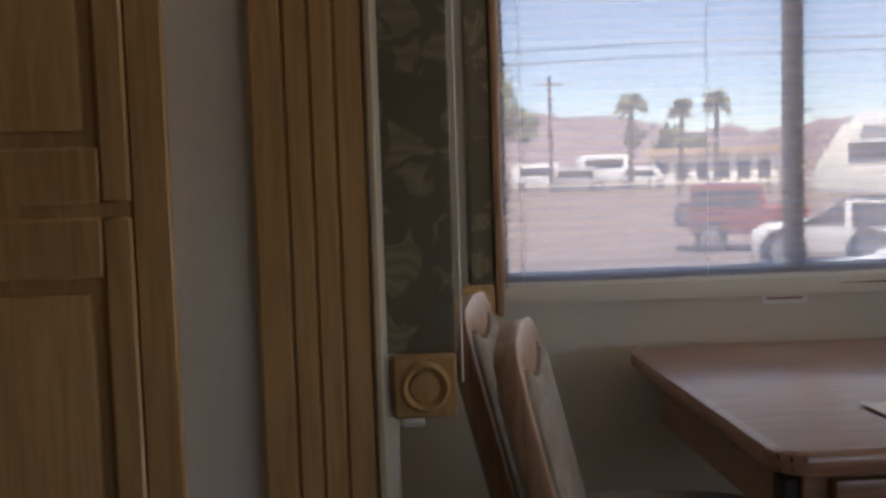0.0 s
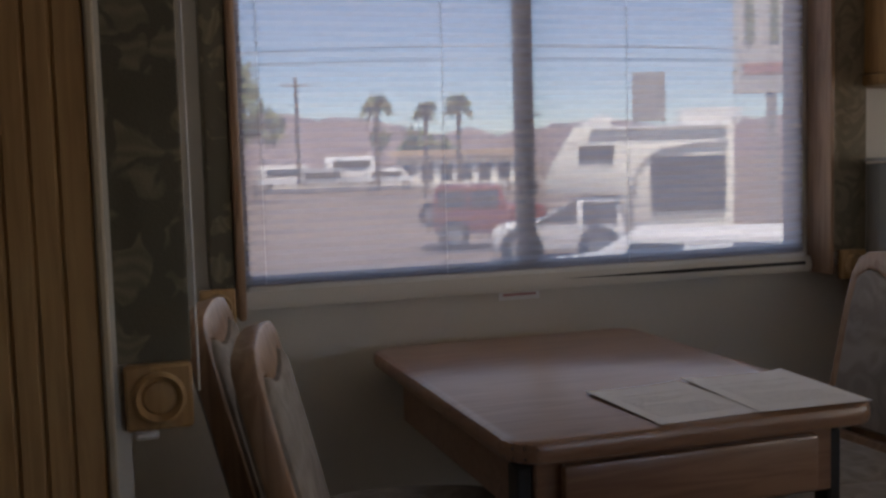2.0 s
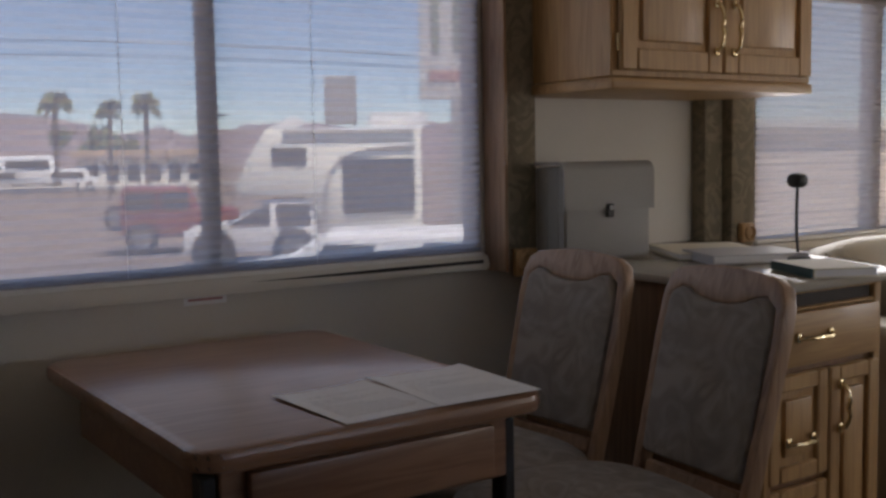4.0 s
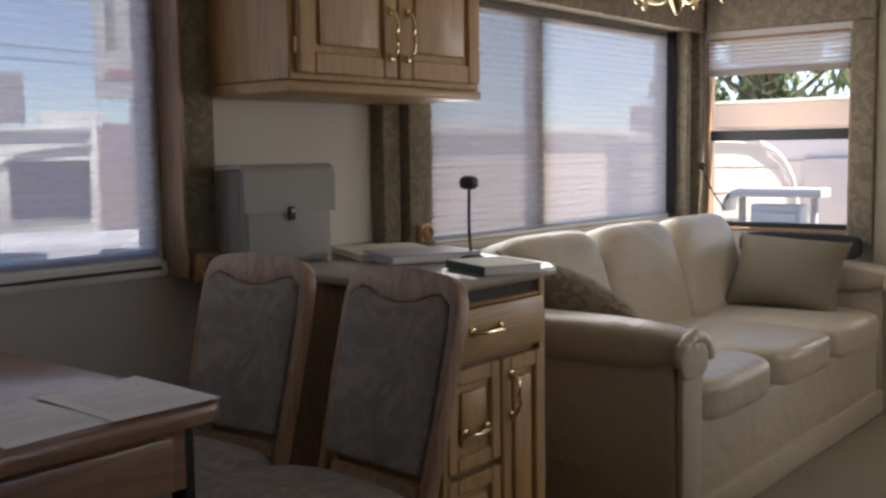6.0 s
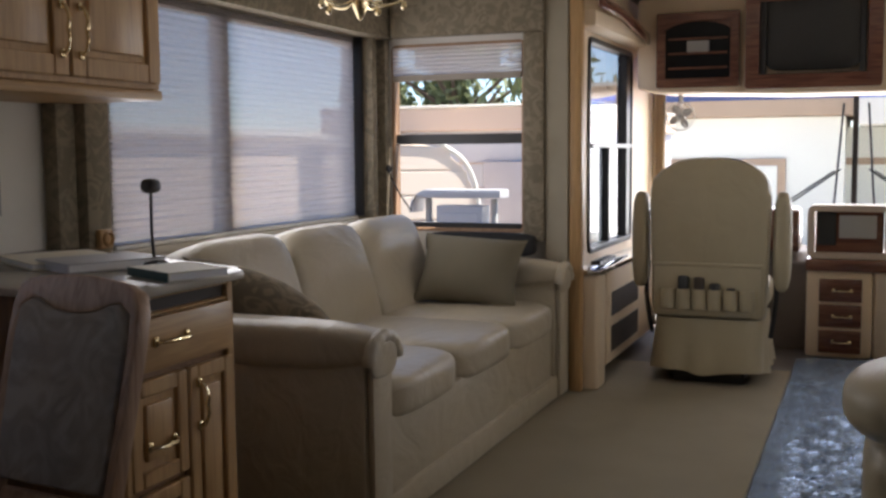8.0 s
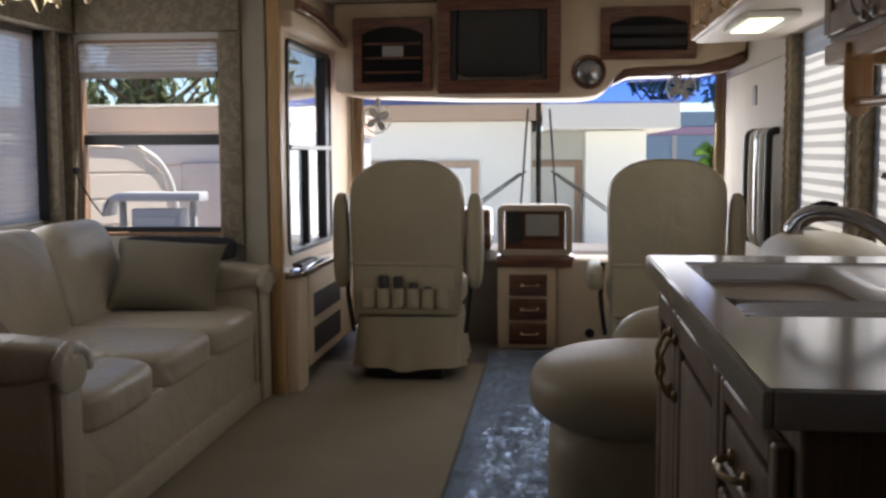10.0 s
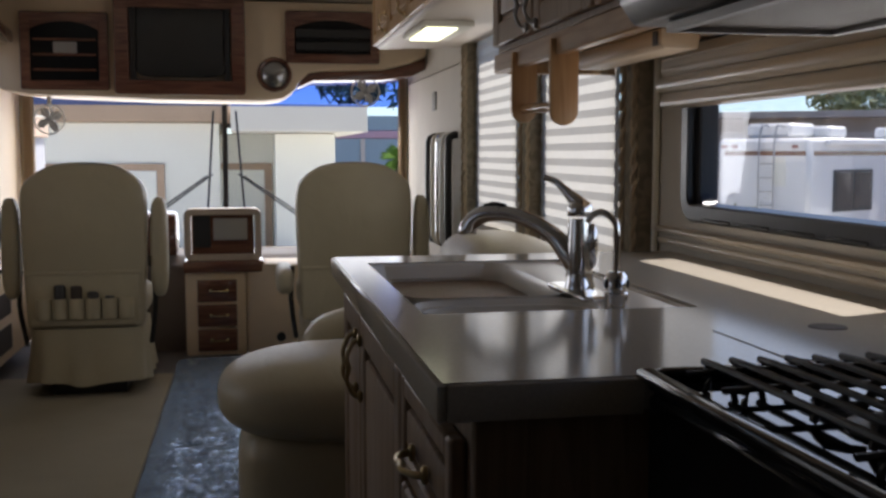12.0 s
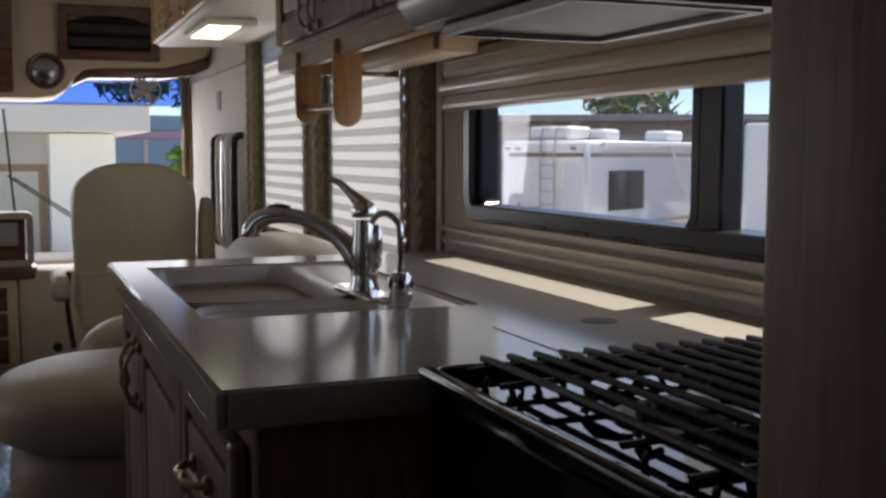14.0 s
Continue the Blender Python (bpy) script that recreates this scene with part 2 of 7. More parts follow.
# near-black that stands for shade inside slots, pockets and recesses; also one handset
DARKFILL = mat("dark_fill", (0.045, 0.032, 0.024), 0.7)
TEAL = mat("teal_cover", (0.03, 0.075, 0.075), 0.5)
GLASS = glass("window_glass", (0.93, 0.95, 0.95))
DARKGLASS = glass("smoked_glass", (0.95, 0.96, 0.98))
WSGLASS = glass("windshield_glass", (0.98, 0.99, 0.99))
SHADE = sheer("sheer_shade", (0.54, 0.515, 0.52), 0.21)
SHADE2 = sheer("pleated_shade", (0.72, 0.68, 0.68), 0.16)
SCREEN = sheer("insect_screen", (0.30, 0.30, 0.31), 0.72)
CORD = sheer("white_cord", (0.85, 0.85, 0.85), 0.25)
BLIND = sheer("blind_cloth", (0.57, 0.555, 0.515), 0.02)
# the same cloth a little darker, for every second pleat face
BLIND2 = sheer("blind_cloth_darker", (0.50, 0.485, 0.45), 0.0)
FILM = mat("plastic_film", (0.34, 0.46, 0.64), 0.10, 0.75, var=0.35, scale=7, fine=30, bump=0.9, spec=0.8)


def film_relief(m):
    n, l = m.node_tree.nodes, m.node_tree.links
    tc, mp, nz = n.new("ShaderNodeTexCoord"), n.new("ShaderNodeMapping"), n.new("ShaderNodeTexNoise")
    mp.inputs["Scale"].default_value = (12, 20, 12)
    nz.inputs["Scale"].default_value, nz.inputs["Detail"].default_value, nz.inputs["Distortion"].default_value = 2.0, 4, 2.5
    l.new(tc.outputs["Object"], mp.inputs["Vector"])
    l.new(mp.outputs[0], nz.inputs["Vector"])
    b = n["Bump"]
    b.inputs["Distance"].default_value = 0.05
    l.new(nz.outputs["Fac"], b.inputs["Height"])


film_relief(FILM)


# ---- shaping ----
def box(bm, x0, x1, y0, y1, z0, z1, bev=0.004, seg=1):
    r = bmesh.ops.create_cube(bm, size=1, matrix=Matrix.LocRotScale(((x0 + x1) / 2, (y0 + y1) / 2, (z0 + z1) / 2), None, (abs(x1 - x0), abs(y1 - y0), abs(z1 - z0))))
    if bev:
        bev = min(bev, 0.45 * min(abs(x1 - x0), abs(y1 - y0), abs(z1 - z0)))
        edges = list({e for v in r["verts"] for e in v.link_edges})
        bmesh.ops.bevel(bm, geom=edges, offset=bev, segments=seg, profile=0.5, affect="EDGES")
    return bm


def puff(bm, x0, x1, y0, y1, z0, z1, n=5.0, cuts=9, turn=None):
    """A rounded, cushion-like block."""
    c = Vector(((x0 + x1) / 2, (y0 + y1) / 2, (z0 + z1) / 2))
    h = Vector((abs(x1 - x0) / 2, abs(y1 - y0) / 2, abs(z1 - z0) / 2))
    g = cuts + 1
    seen = {}

    def at(i, j, k):
        if (i, j, k) not in seen:
            p = Vector((2 * i / g - 1, 2 * j / g - 1, 2 * k / g - 1))
            s = (abs(p.x) ** n + abs(p.y) ** n + abs(p.z) ** n) ** (-1 / n)
            p = Vector((p.x * s * h.x, p.y * s * h.y, p.z * s * h.z))
            seen[i, j, k] = bm.verts.new(c + (turn @ p if turn else p))
        return seen[i, j, k]

    for i in range(g):
        for j in range(g):
            for e in (0, g):
                bm.faces.new((at(i, j, e), at(i + 1, j, e), at(i + 1, j + 1, e), at(i, j + 1, e)))
                bm.faces.new((at(i, e, j), at(i + 1, e, j), at(i + 1, e, j + 1), at(i, e, j + 1)))
                bm.faces.new((at(e, i, j), at(e, i + 1, j), at(e, i + 1, j + 1), at(e, i, j + 1)))
    return bm


def cyl(bm, p, q, r, r2=None, n=16):
    p, q = Vector(p), Vector(q)
    d = q - p
    m = Matrix.Translation((p + q) / 2) @ d.to_track_quat("Z", "Y").to_matrix().to_4x4()
    bmesh.ops.create_cone(bm, cap_ends=True, segments=n, radius1=r, radius2=r if r2 is None else r2, depth=d.length, matrix=m)
    return bm


def tube(bm, pts, r, n=10, smooth=4):
    """A round bar through points, eased between them; r may be a list."""
    pts = [Vector(p) for p in pts]
    rr = list(r) if isinstance(r, (list, tuple)) else [r] * len(pts)
    path, rad = [], []
    for i in range(len(pts) - 1):
        a, b, c, d = pts[max(i - 1, 0)], pts[i], pts[i + 1], pts[min(i + 2, len(pts) - 1)]
        for k in range(smooth):
            t = k / smooth
            path.append(0.5 * (2 * b + (c - a) * t + (2 * a - 5 * b + 4 * c - d) * t * t + (3 * b - a - 3 * c + d) * t ** 3))
            rad.append(rr[i] * (1 - t) + rr[i + 1] * t)
    path.append(pts[-1])
    rad.append(rr[-1])
    rings, up = [], None
    for i, p in enumerate(path):
        d = (path[min(i + 1, len(path) - 1)] - path[max(i - 1, 0)]).normalized()
        if up is None:
            up = d.orthogonal().normalized()
        up = (up - d * up.dot(d)).normalized()
        sd = d.cross(up)
        rings.append([bm.verts.new(p + rad[i] * (math.cos(a) * up + math.sin(a) * sd)) for a in [2 * math.pi * k / n for k in range(n)]])
    for a, b in zip(rings, rings[1:]):
        for k in range(n):
            bm.faces.new((a[k], a[(k + 1) % n], b[(k + 1) % n], b[k]))
    bm.faces.new(rings[0][::-1])
    bm.faces.new(rings[-1])
    return bm


def lathe(bm, prof, c, axis="z", n=20):
    """A turned body: (radius, height) pairs round an axis through c."""
    c = Vector(c)
    rings = []
    for r, h in prof:
        ring = []
        for k in range(n):
            a = 2 * math.pi * k / n
            u, v = r * math.cos(a), r * math.sin(a)
            ring.append(bm.verts.new(c + Vector({"z": (u, v, h), "x": (h, u, v), "y": (v, h, u)}[axis])))
        rings.append(ring)
    for a, b in zip(rings, rings[1:]):
        for k in range(n):
            bm.faces.new((a[k], a[(k + 1) % n], b[(k + 1) % n], b[k]))
    bm.faces.new(rings[0][::-1])
    bm.faces.new(rings[-1])
    return bm


def prism(bm, poly, axis, a, b, bev=0.0):
    """A flat outline drawn out along an axis: for x the outline is (y, z), for y (x, z), for z (x, y)."""
    def at(p, h):
        return {"x": (h, p[0], p[1]), "y": (p[0], h, p[1]), "z": (p[0], p[1], h)}[axis]
    lo, hi = [bm.verts.new(at(p, a)) for p in poly], [bm.verts.new(at(p, b)) for p in poly]
    fs = [bm.faces.new(lo), bm.faces.new(hi[::-1])]
    for k in range(len(poly)):
        j = (k + 1) % len(poly)
        fs.append(bm.faces.new((lo[j], lo[k], hi[k], hi[j])))
    bmesh.ops.recalc_face_normals(bm, faces=fs)
    if bev:
        bmesh.ops.bevel(bm, geom=list({e for f in fs for e in f.edges}), offset=bev, segments=2, profile=0.5, affect="EDGES")
    return bm


def where(ob):
    p = Vector((0, 0, 0))
    while ob:
        p, ob = p + ob.location, ob.parent
    return p


def mesh_of(name, bm, material, base):
    bmesh.ops.recalc_face_normals(bm, faces=bm.faces[:])
    bmesh.ops.translate(bm, verts=bm.verts[:], vec=-base)
    me = bpy.data.meshes.new(name)
    bm.to_mesh(me)
    bm.free()
    me.materials.append(material)
    areas = [f.area for f in me.polygons]
    usual = sorted(areas)[len(areas) // 2]
    me.polygons.foreach_set("use_smooth", [a < 5 * usual for a in areas])
    me.set_sharp_from_angle(angle=radians(38))
    return me


def part(name, bm, material, parent, label=""):
    """One mesh under a thing or a part, drawn in the world's own metres."""
    ob = new(name, mesh_of(name, bm, material, where(parent)))
    ob.parent = parent
    return tagged(ob, label)


def thing(name, at, label, category, group="", kind=""):
    ob = new(name)
    ob.location = at
    ob.empty_display_size = 0.05
    return tagged(ob, label, category, group, kind)


def solid(name, bm, material, label, category, group="", kind="", at=None):
    """A thing that is one mesh."""
    base = Vector(at) if at else Vector((0, 0, 0))
    ob = new(name, mesh_of(name, bm, material, base))
    ob.location = base
    return tagged(ob, label, category, group, kind)


def nb():
    return bmesh.new()


def wall(name, axis, a0, a1, u0, u1, z0, z1, holes, material, label):
    """A wall with openings right through it; axis is the way it is thin, u runs along it. Holes: (u0, u1, z0, z1)."""
    bm = nb()
    us = sorted({u0, u1, *[h[0] for h in holes], *[h[1] for h in holes]})
    for ua, ub in zip(us, us[1:]):
        cuts = sorted((h[2], h[3]) for h in holes if h[0] < (ua + ub) / 2 < h[1])
        z = z0
        for c0, c1 in [*cuts, (z1, z1)]:
            if c0 > z:
                if axis == "x":
                    box(bm, a0, a1, ua, ub, z, c0, 0)
                else:
                    box(bm, ua, ub, a0, a1, z, c0, 0)
            z = max(z, c1)
    bmesh.ops.remove_doubles(bm, verts=bm.verts[:], dist=0.0005)
    return solid(name, bm, material, label, "wall", kind="structure")


# ---- setting ----
LX, RX = -2.39, 1.01          # outer walls, inside faces
ground = solid("ground", box(nb(), -400, 300, -200, 300, -1.2, -0.95, 0), mat("gravel_lot", (0.19, 0.145, 0.12), 0.95, var=0.18, scale=0.35, fine=9, bump=0.3), "pale dusty gravel lot outside the vehicle", "ground", kind="structure")
floor = solid("floor", box(nb(), -1.4, 1.0, -1.3, 6.9, -0.06, 0.0, 0), mat("dark_floor", (0.10, 0.09, 0.085), 0.6), "dark cab and kitchen floor", "floor", kind="structure")
floor_slide = solid("floor_slide", box(nb(), LX, -1.4, 0.0, 4.83, -0.06, 0.004, 0), CARPET, "carpeted floor of the slide-out", "floor", kind="structure")
carpet = solid("carpet", box(nb(), -1.395, -0.41, -1.28, 5.62, 0.0, 0.012, 0.004), CARPET, "worn beige-brown carpet over the aisle", "carpet", kind="structure")
ceiling = solid("ceiling", box(nb(), -1.45, 1.06, -1.35, 7.0, 2.0, 2.05, 0), CEIL, "padded cream ceiling", "ceiling", kind="structure")
ceiling_slide = solid("ceiling_slide", box(nb(), LX - 0.05, -1.42, -0.05, 4.88, 1.93, 1.98, 0), CEIL, "low cream ceiling of the slide-out", "ceiling", kind="structure")
WIN_D, WIN_S = (0.27, 1.70, 0.895, 1.74), (2.85, 4.62, 0.84, 1.68)
wall_slide = wall("wall_slide", "x", LX - 0.06, LX, -0.05, 4.89, -0.06, 1.93, [WIN_D, WIN_S], WALLW, "papered white wall of the slide-out")
wall_slide_front = wall("wall_slide_front", "y", 4.83, 4.89, LX, -1.36, -0.06, 1.93, [(-2.27, -1.59, 0.77, 1.66)], WALLW, "end wall of the slide-out with a window")
wall_slide_rear = wall("wall_slide_rear", "y", -0.05, 0.0, LX, -1.41, -0.06, 1.93, [], WALLW, "rear end wall of the slide-out")
wall_left_rear = wall("wall_left_rear", "x", -1.46, -1.40, -1.3, -0.012, 0, 2.0, [], WALLW, "papered beige wall beside the closet")
wall_header = wall("wall_header", "x", -1.46, -1.40, 0.0, 4.83, 1.90, 2.0, [], WALLB, "beige header above the slide-out")
wall_left_cab = wall("wall_left_cab", "x", -1.42, -1.36, 4.89, 6.98, -0.06, 2.0, [(5.15, 6.14, 0.64, 1.70)], MOULD, "moulded beige side wall beside the driver")
wall_right = wall("wall_right", "x", RX, RX + 0.06, -1.3, 6.98, -0.06, 2.0, [(0.62, 2.40, 1.0, 1.42), (2.86, 3.62, 0.86, 1.70), (3.96, 4.68, 0.86, 1.70)], WALLB, "beige papered wall over the kitchen")
wall_back = wall("wall_back", "y", -1.36, -1.3, -1.46, 1.07, -0.06, 2.0, [], WALLB, "plain beige rear wall")


# ---- shared fittings ----
def local(m, bm):
    bmesh.ops.transform(bm, matrix=m, verts=bm.verts[:])
    return bm


def facing(x, y, z, turn):
    """A frame whose u runs along a front, v up and w out of it: turn 0 faces +x, 90 faces +y, 180 faces -x, -90 faces -y."""
    a = radians(turn)
    u, w = Vector((-math.sin(a), math.cos(a), 0)), Vector((math.cos(a), math.sin(a), 0))
    return Matrix(((u.x, 0, w.x, x), (u.y, 0, w.y, y), (0, 1, 0, z), (0, 0, 0, 1)))


def arch(u0, u1, v0, v1, rise, n=10):
    """An outline with a bowed top."""
    top = [(u1 + (u0 - u1) * k / n, v1 - rise + rise * math.sin(math.pi * k / n)) for k in range(n + 1)]
    return [(u0, v0), (u1, v0), *top]


def bail(parent, m, u, v, size, upright, material, label):
    """A bow handle on two feet."""
    bm = nb()
    h = size / 2
    def at(a, w):
        return (u, v + a, w) if upright else (u + a, v, w)
    tube(bm, [at(-h, 0.002), at(-h * 0.92, 0.018), at(-h * 0.4, 0.030), at(0, 0.026), at(h * 0.4, 0.030), at(h * 0.92, 0.018), at(h, 0.002)], [0.006, 0.005, 0.004, 0.006, 0.004, 0.005, 0.006], 8, 3)
    for s in (-1, 1):
        a = at(s * h, 0.003)
        puff(bm, a[0] - 0.009, a[0] + 0.009, a[1] - 0.012, a[1] + 0.012, 0, 0.010, 3, 3)
    return part("handle", local(m, bm), material, parent, label)


def leaf(parent, m, u0, u1, v0, v1, material, inner, name="door", bow=0.0, stile=0.055, thick=0.02, handle=None, metal=None, side=None):
    """A framed, raised-panel door or drawer front. handle: (u, v, size, upright)."""
    side = side or stile
    bm = nb()
    box(bm, u0, u0 + side, v0, v1, 0, thick, 0.004)
    box(bm, u1 - side, u1, v0, v1, 0, thick, 0.004)
    box(bm, u0 + side, u1 - side, v0, v0 + stile, 0, thick, 0.004)
    if bow:
        n = 12
        lo = [(u0 + side + (u1 - u0 - 2 * side) * k / n, v1 - stile - bow + bow * math.sin(math.pi * k / n)) for k in range(n + 1)]
        prism(bm, [*lo, (u1 - side, v1), (u0 + side, v1)], "z", 0, thick)
    else:
        box(bm, u0 + side, u1 - side, v1 - stile, v1, 0, thick, 0.004)
    d = part(name, local(m, bm), material, parent)
    pm = nb()
    a, b, c, e = u0 + side - 0.003, u1 - side + 0.003, v0 + stile - 0.003, v1 - stile + 0.003
    box(pm, a, b, c, e, 0.001, 0.008, 0)
    i = min(0.035, 0.3 * (b - a), 0.3 * (e - c))
    e -= max(0.0, -bow)
    if bow:
        prism(pm, arch(a + i, b - i, c + i, e - i, bow, 10), "z", 0.007, thick - 0.002, 0.005)
    else:
        box(pm, a + i * 0.6, b - i * 0.6, c + i * 0.6, e - i * 0.6, 0.004, thick - 0.002, 0.010, 2)
    part("panel", local(m, pm), inner, d)
    if handle:
        bail(d, m @ Matrix.Translation((0, 0, thick)), *handle, metal or BRASS, "polished brass handle" if (metal or BRASS) == BRASS else "dulled metal handle")
    return d


def rosette(parent, m, size):
    """A turned corner block."""
    bm = nb()
    s = size / 2
    box(bm, -s, s, -s, s, 0, 0.022, 0.004)
    lathe(bm, [(s * 0.80, 0.0), (s * 0.80, 0.026), (s * 0.68, 0.032), (s * 0.58, 0.026), (s * 0.52, 0.022), (s * 0.46, 0.025), (s * 0.2, 0.0265), (0.001, 0.027)], (0, 0, 0), "z", 24)
    return part("rosette_block", local(m, bm), OAK, parent, "honey oak corner block with turned rings")


def fluted(parent, m, u0, u1, v0, v1, material, name="fluted_board", grooves=4):
    """An upright moulding with round flutes."""
    bm = nb()
    poly = [(u0, 0.0), (u0, 0.016), (u0 + 0.004, 0.020)]
    for g in range(grooves):
        a = u0 + (u1 - u0) * (0.30 + 0.44 * g / (grooves - 1)) - 0.004
        poly += [(a, 0.020), (a + 0.002, 0.0165), (a + 0.004, 0.015), (a + 0.006, 0.0165), (a + 0.008, 0.020)]
    poly += [(u1 - 0.004, 0.020)]
    poly += [(u1, 0.016), (u1, 0.0)]
    prism(bm, poly, "y", v0, v1)
    return part(name, local(m, bm), material, parent)


# ---- dinette ----
table = thing("dinette_table", (-1.82, 0.83, 0.0), "oak-topped dinette table with papers lying on it", "table")
bm = nb()
pts = []
x0, x1, y0, y1, r = -2.25, -1.405, 0.505, 1.135, 0.05
for cx, cy, a0 in ((x1 - r, y0 + r, -90), (x1 - r, y1 - r, 0), (x0 + r, y1 - r, 90), (x0 + r, y0 + r, 180)):
    pts += [(cx + r * math.cos(radians(a0 + k * 22.5)), cy + r * math.sin(radians(a0 + k * 22.5))) for k in range(5)]
prism(bm, pts, "z", 0.715, 0.75, 0.012)
part("tabletop", bm, TABLEWOOD, table)
bm = nb()
box(bm, -2.18, -1.46, 0.56, 1.08, 0.60, 0.714, 0.004)
part("apron", bm, TABLEWOOD, table)
bm = nb()
box(bm, -1.459, -1.44, 0.60, 1.04, 0.610, 0.70, 0.006, 2)
part("drawer_front", bm, TABLEWOOD, table)
for yy in (0.545, 1.085):
    bm = nb()
    box(bm, -1.50, -1.46, yy - 0.012, yy + 0.012, 0.02, 0.70, 0.004)
    part("leg", bm, BLACK, table, "dark folding metal leg")
bm = nb()
box(bm, LX + 0.001, -2.19, 0.58, 1.06, 0.66, 0.714, 0.004)
part("wall_cleat", bm, OAKH, table)


def sheet(x, y, w, h, turn, lines, z):
    th = thing("paper_sheet", (x, y, z), "printed white paper sheet on the oak table", "paper", "papers on the table")
    m = Matrix.Translation((x, y, z)) @ Matrix.Rotation(radians(turn), 4, "Z")
    bm = nb()
    bmesh.ops.create_grid(bm, x_segments=8, y_segments=8, size=0.5)
    for v in bm.verts:
        v.co = Vector((v.co.x * w, v.co.y * h, 0.0015 + 0.004 * (abs(v.co.x) * 2) ** 4 * (0.5 + v.co.y)))
    ex = bmesh.ops.extrude_face_region(bm, geom=bm.faces[:])
    bmesh.ops.translate(bm, verts=[g for g in ex["geom"] if isinstance(g, bmesh.types.BMVert)], vec=(0, 0, -0.001))
    sh = part("sheet", local(m, bm), PAPER, th)
    rnd = random.Random(int(x * -1000))
    bm = nb()
    for k in range(lines):
        yy = h * (0.40 - 0.8 * k / lines)
        a = -w * 0.38
        while a < w * 0.30 and rnd.random() > 0.10:
            b = a + w * rnd.uniform(0.04, 0.13)
            box(bm, a, b, yy - 0.0006, yy + 0.0006, 0.0022, 0.0025, 0)
            a = b + w * 0.02
    tagged(part("printed_text", local(m, bm), INK, th), kind="stuff")
    return th


sheet(-1.54, 0.83, 0.18, 0.235, 93, 16, 0.751)
sheet(-1.54, 1.02, 0.20, 0.25, 88, 15, 0.753)


def dining_chair():
    """A chair that faces -y, its seat's middle over the origin."""
    ch = thing("dining_chair", (0, 0, 0), "oak dining chair with grey-brown patterned cloth", "chair", "chairs round the dinette")
    lean = Matrix.Translation((0, 0.20, 0.45)) @ Matrix.Rotation(radians(-14), 4, "X") @ Matrix.Translation((0, -0.20, -0.45)) @ Matrix.Diagonal((1.12, 1, 1, 1))
    # legs
    for sx, sy in ((-1, -1), (1, -1)):
        bm = nb()
        tube(bm, [(sx * 0.17, sy * 0.19, 0.42), (sx * 0.175, sy * 0.195, 0.2), (sx * 0.18, sy * 0.20, 0.0)], [0.022, 0.02, 0.015], 8, 2)
        part("leg", bm, CHAIRWOOD, ch)
    for sx in (-1, 1):
        bm = nb()
        tube(bm, [(sx * 0.15, 0.20, 0.44), (sx * 0.155, 0.215, 0.2), (sx * 0.16, 0.26, 0.0)], [0.022, 0.02, 0.015], 8, 2)
        part("leg", bm, CHAIRWOOD, ch)
    bm = nb()
    box(bm, -0.17, 0.17, -0.19, 0.20, 0.37, 0.425, 0.01)
    part("seat_frame", bm, CHAIRWOOD, ch)
    bm = nb()
    puff(bm, -0.245, 0.245, -0.27, 0.19, 0.415, 0.53, 3.0, 11)
    part("seat", bm, CHAIRCLOTH, ch)
    # the frame of the back: a closed outline with an eared cresting
    bm = nb()
    n = 14
    outer = [(-0.145, 0.44), (-0.150, 0.62), (-0.153, 0.80), (-0.150, 0.87), (-0.138, 0.905), (-0.115, 0.92)]
    outer += [(-0.115 + 0.23 * k / n, 0.92 + 0.012 * math.sin(math.pi * k / n)) for k in range(1, n)]
    outer += [(-x, z) for x, z in reversed(outer[:6])]
    inner = [(-0.124, 0.44), (-0.129, 0.62), (-0.132, 0.80), (-0.128, 0.862), (-0.105, 0.881), (-0.078, 0.877)]
    inner += [(-0.078 + 0.156 * k / n, 0.877 - 0.020 * math.sin(math.pi * k / n) ** 0.6) for k in range(1, n)]
    inner += [(-x, z) for x, z in reversed(inner[:6])]
    rings = []
    for dy, poly in ((0.215, outer), (0.180, outer), (0.180, inner), (0.215, inner)):
        rings.append([bm.verts.new((x, dy, z)) for x, z in poly])
    for a, b in zip(rings, [*rings[1:], rings[0]]):
        for k in range(len(a) - 1):
            bm.faces.new((a[k], a[k + 1], b[k + 1], b[k]))
    for k in (0, -1):
        bm.faces.new([rg[k] for rg in rings])
    bmesh.ops.recalc_face_normals(bm, faces=bm.faces[:])
    bmesh.ops.bevel(bm, geom=[e for e in bm.edges if len(e.link_faces) == 2 and e.calc_face_angle(0) > 0.9], offset=0.006, segments=2, profile=0.5, affect="EDGES")
    part("back_frame", local(lean, bm), CHAIRWOOD, ch)
    bm = nb()
    poly = [(x * 1.0, z) for x, z in inner if z > 0.5]
    poly = [(-0.125, 0.53), *poly, (0.125, 0.53)]
    prism(bm, poly, "y", 0.172, 0.224, 0.012)
    part("back_cushion", local(lean, bm), CHAIRCLOTH, ch)
    bm = nb()
    box(bm, -0.12, 0.12, 0.188, 0.208, 0.48, 0.515, 0.005)
    part("stretcher", local(lean, bm), CHAIRWOOD, ch)
    return ch


c1 = dining_chair()
c1.matrix_basis = pose(-1.485, 1.33, 0, 0, 0, -6)
copy_thing(c1, pose(-1.89, 1.335, 0.004, 0, 0, 3))
c3 = copy_thing(c1, pose(-1.46, 0.472, 0.004, 0, 0, 167))
tagged(c3, "oak dining chair pushed in with its back to the rear wall")
c4 = copy_thing(c1, pose(-1.80, 0.437, 0.004, 0, 0, 167))
tagged(c4, "oak dining chair pushed in beside the window wall")

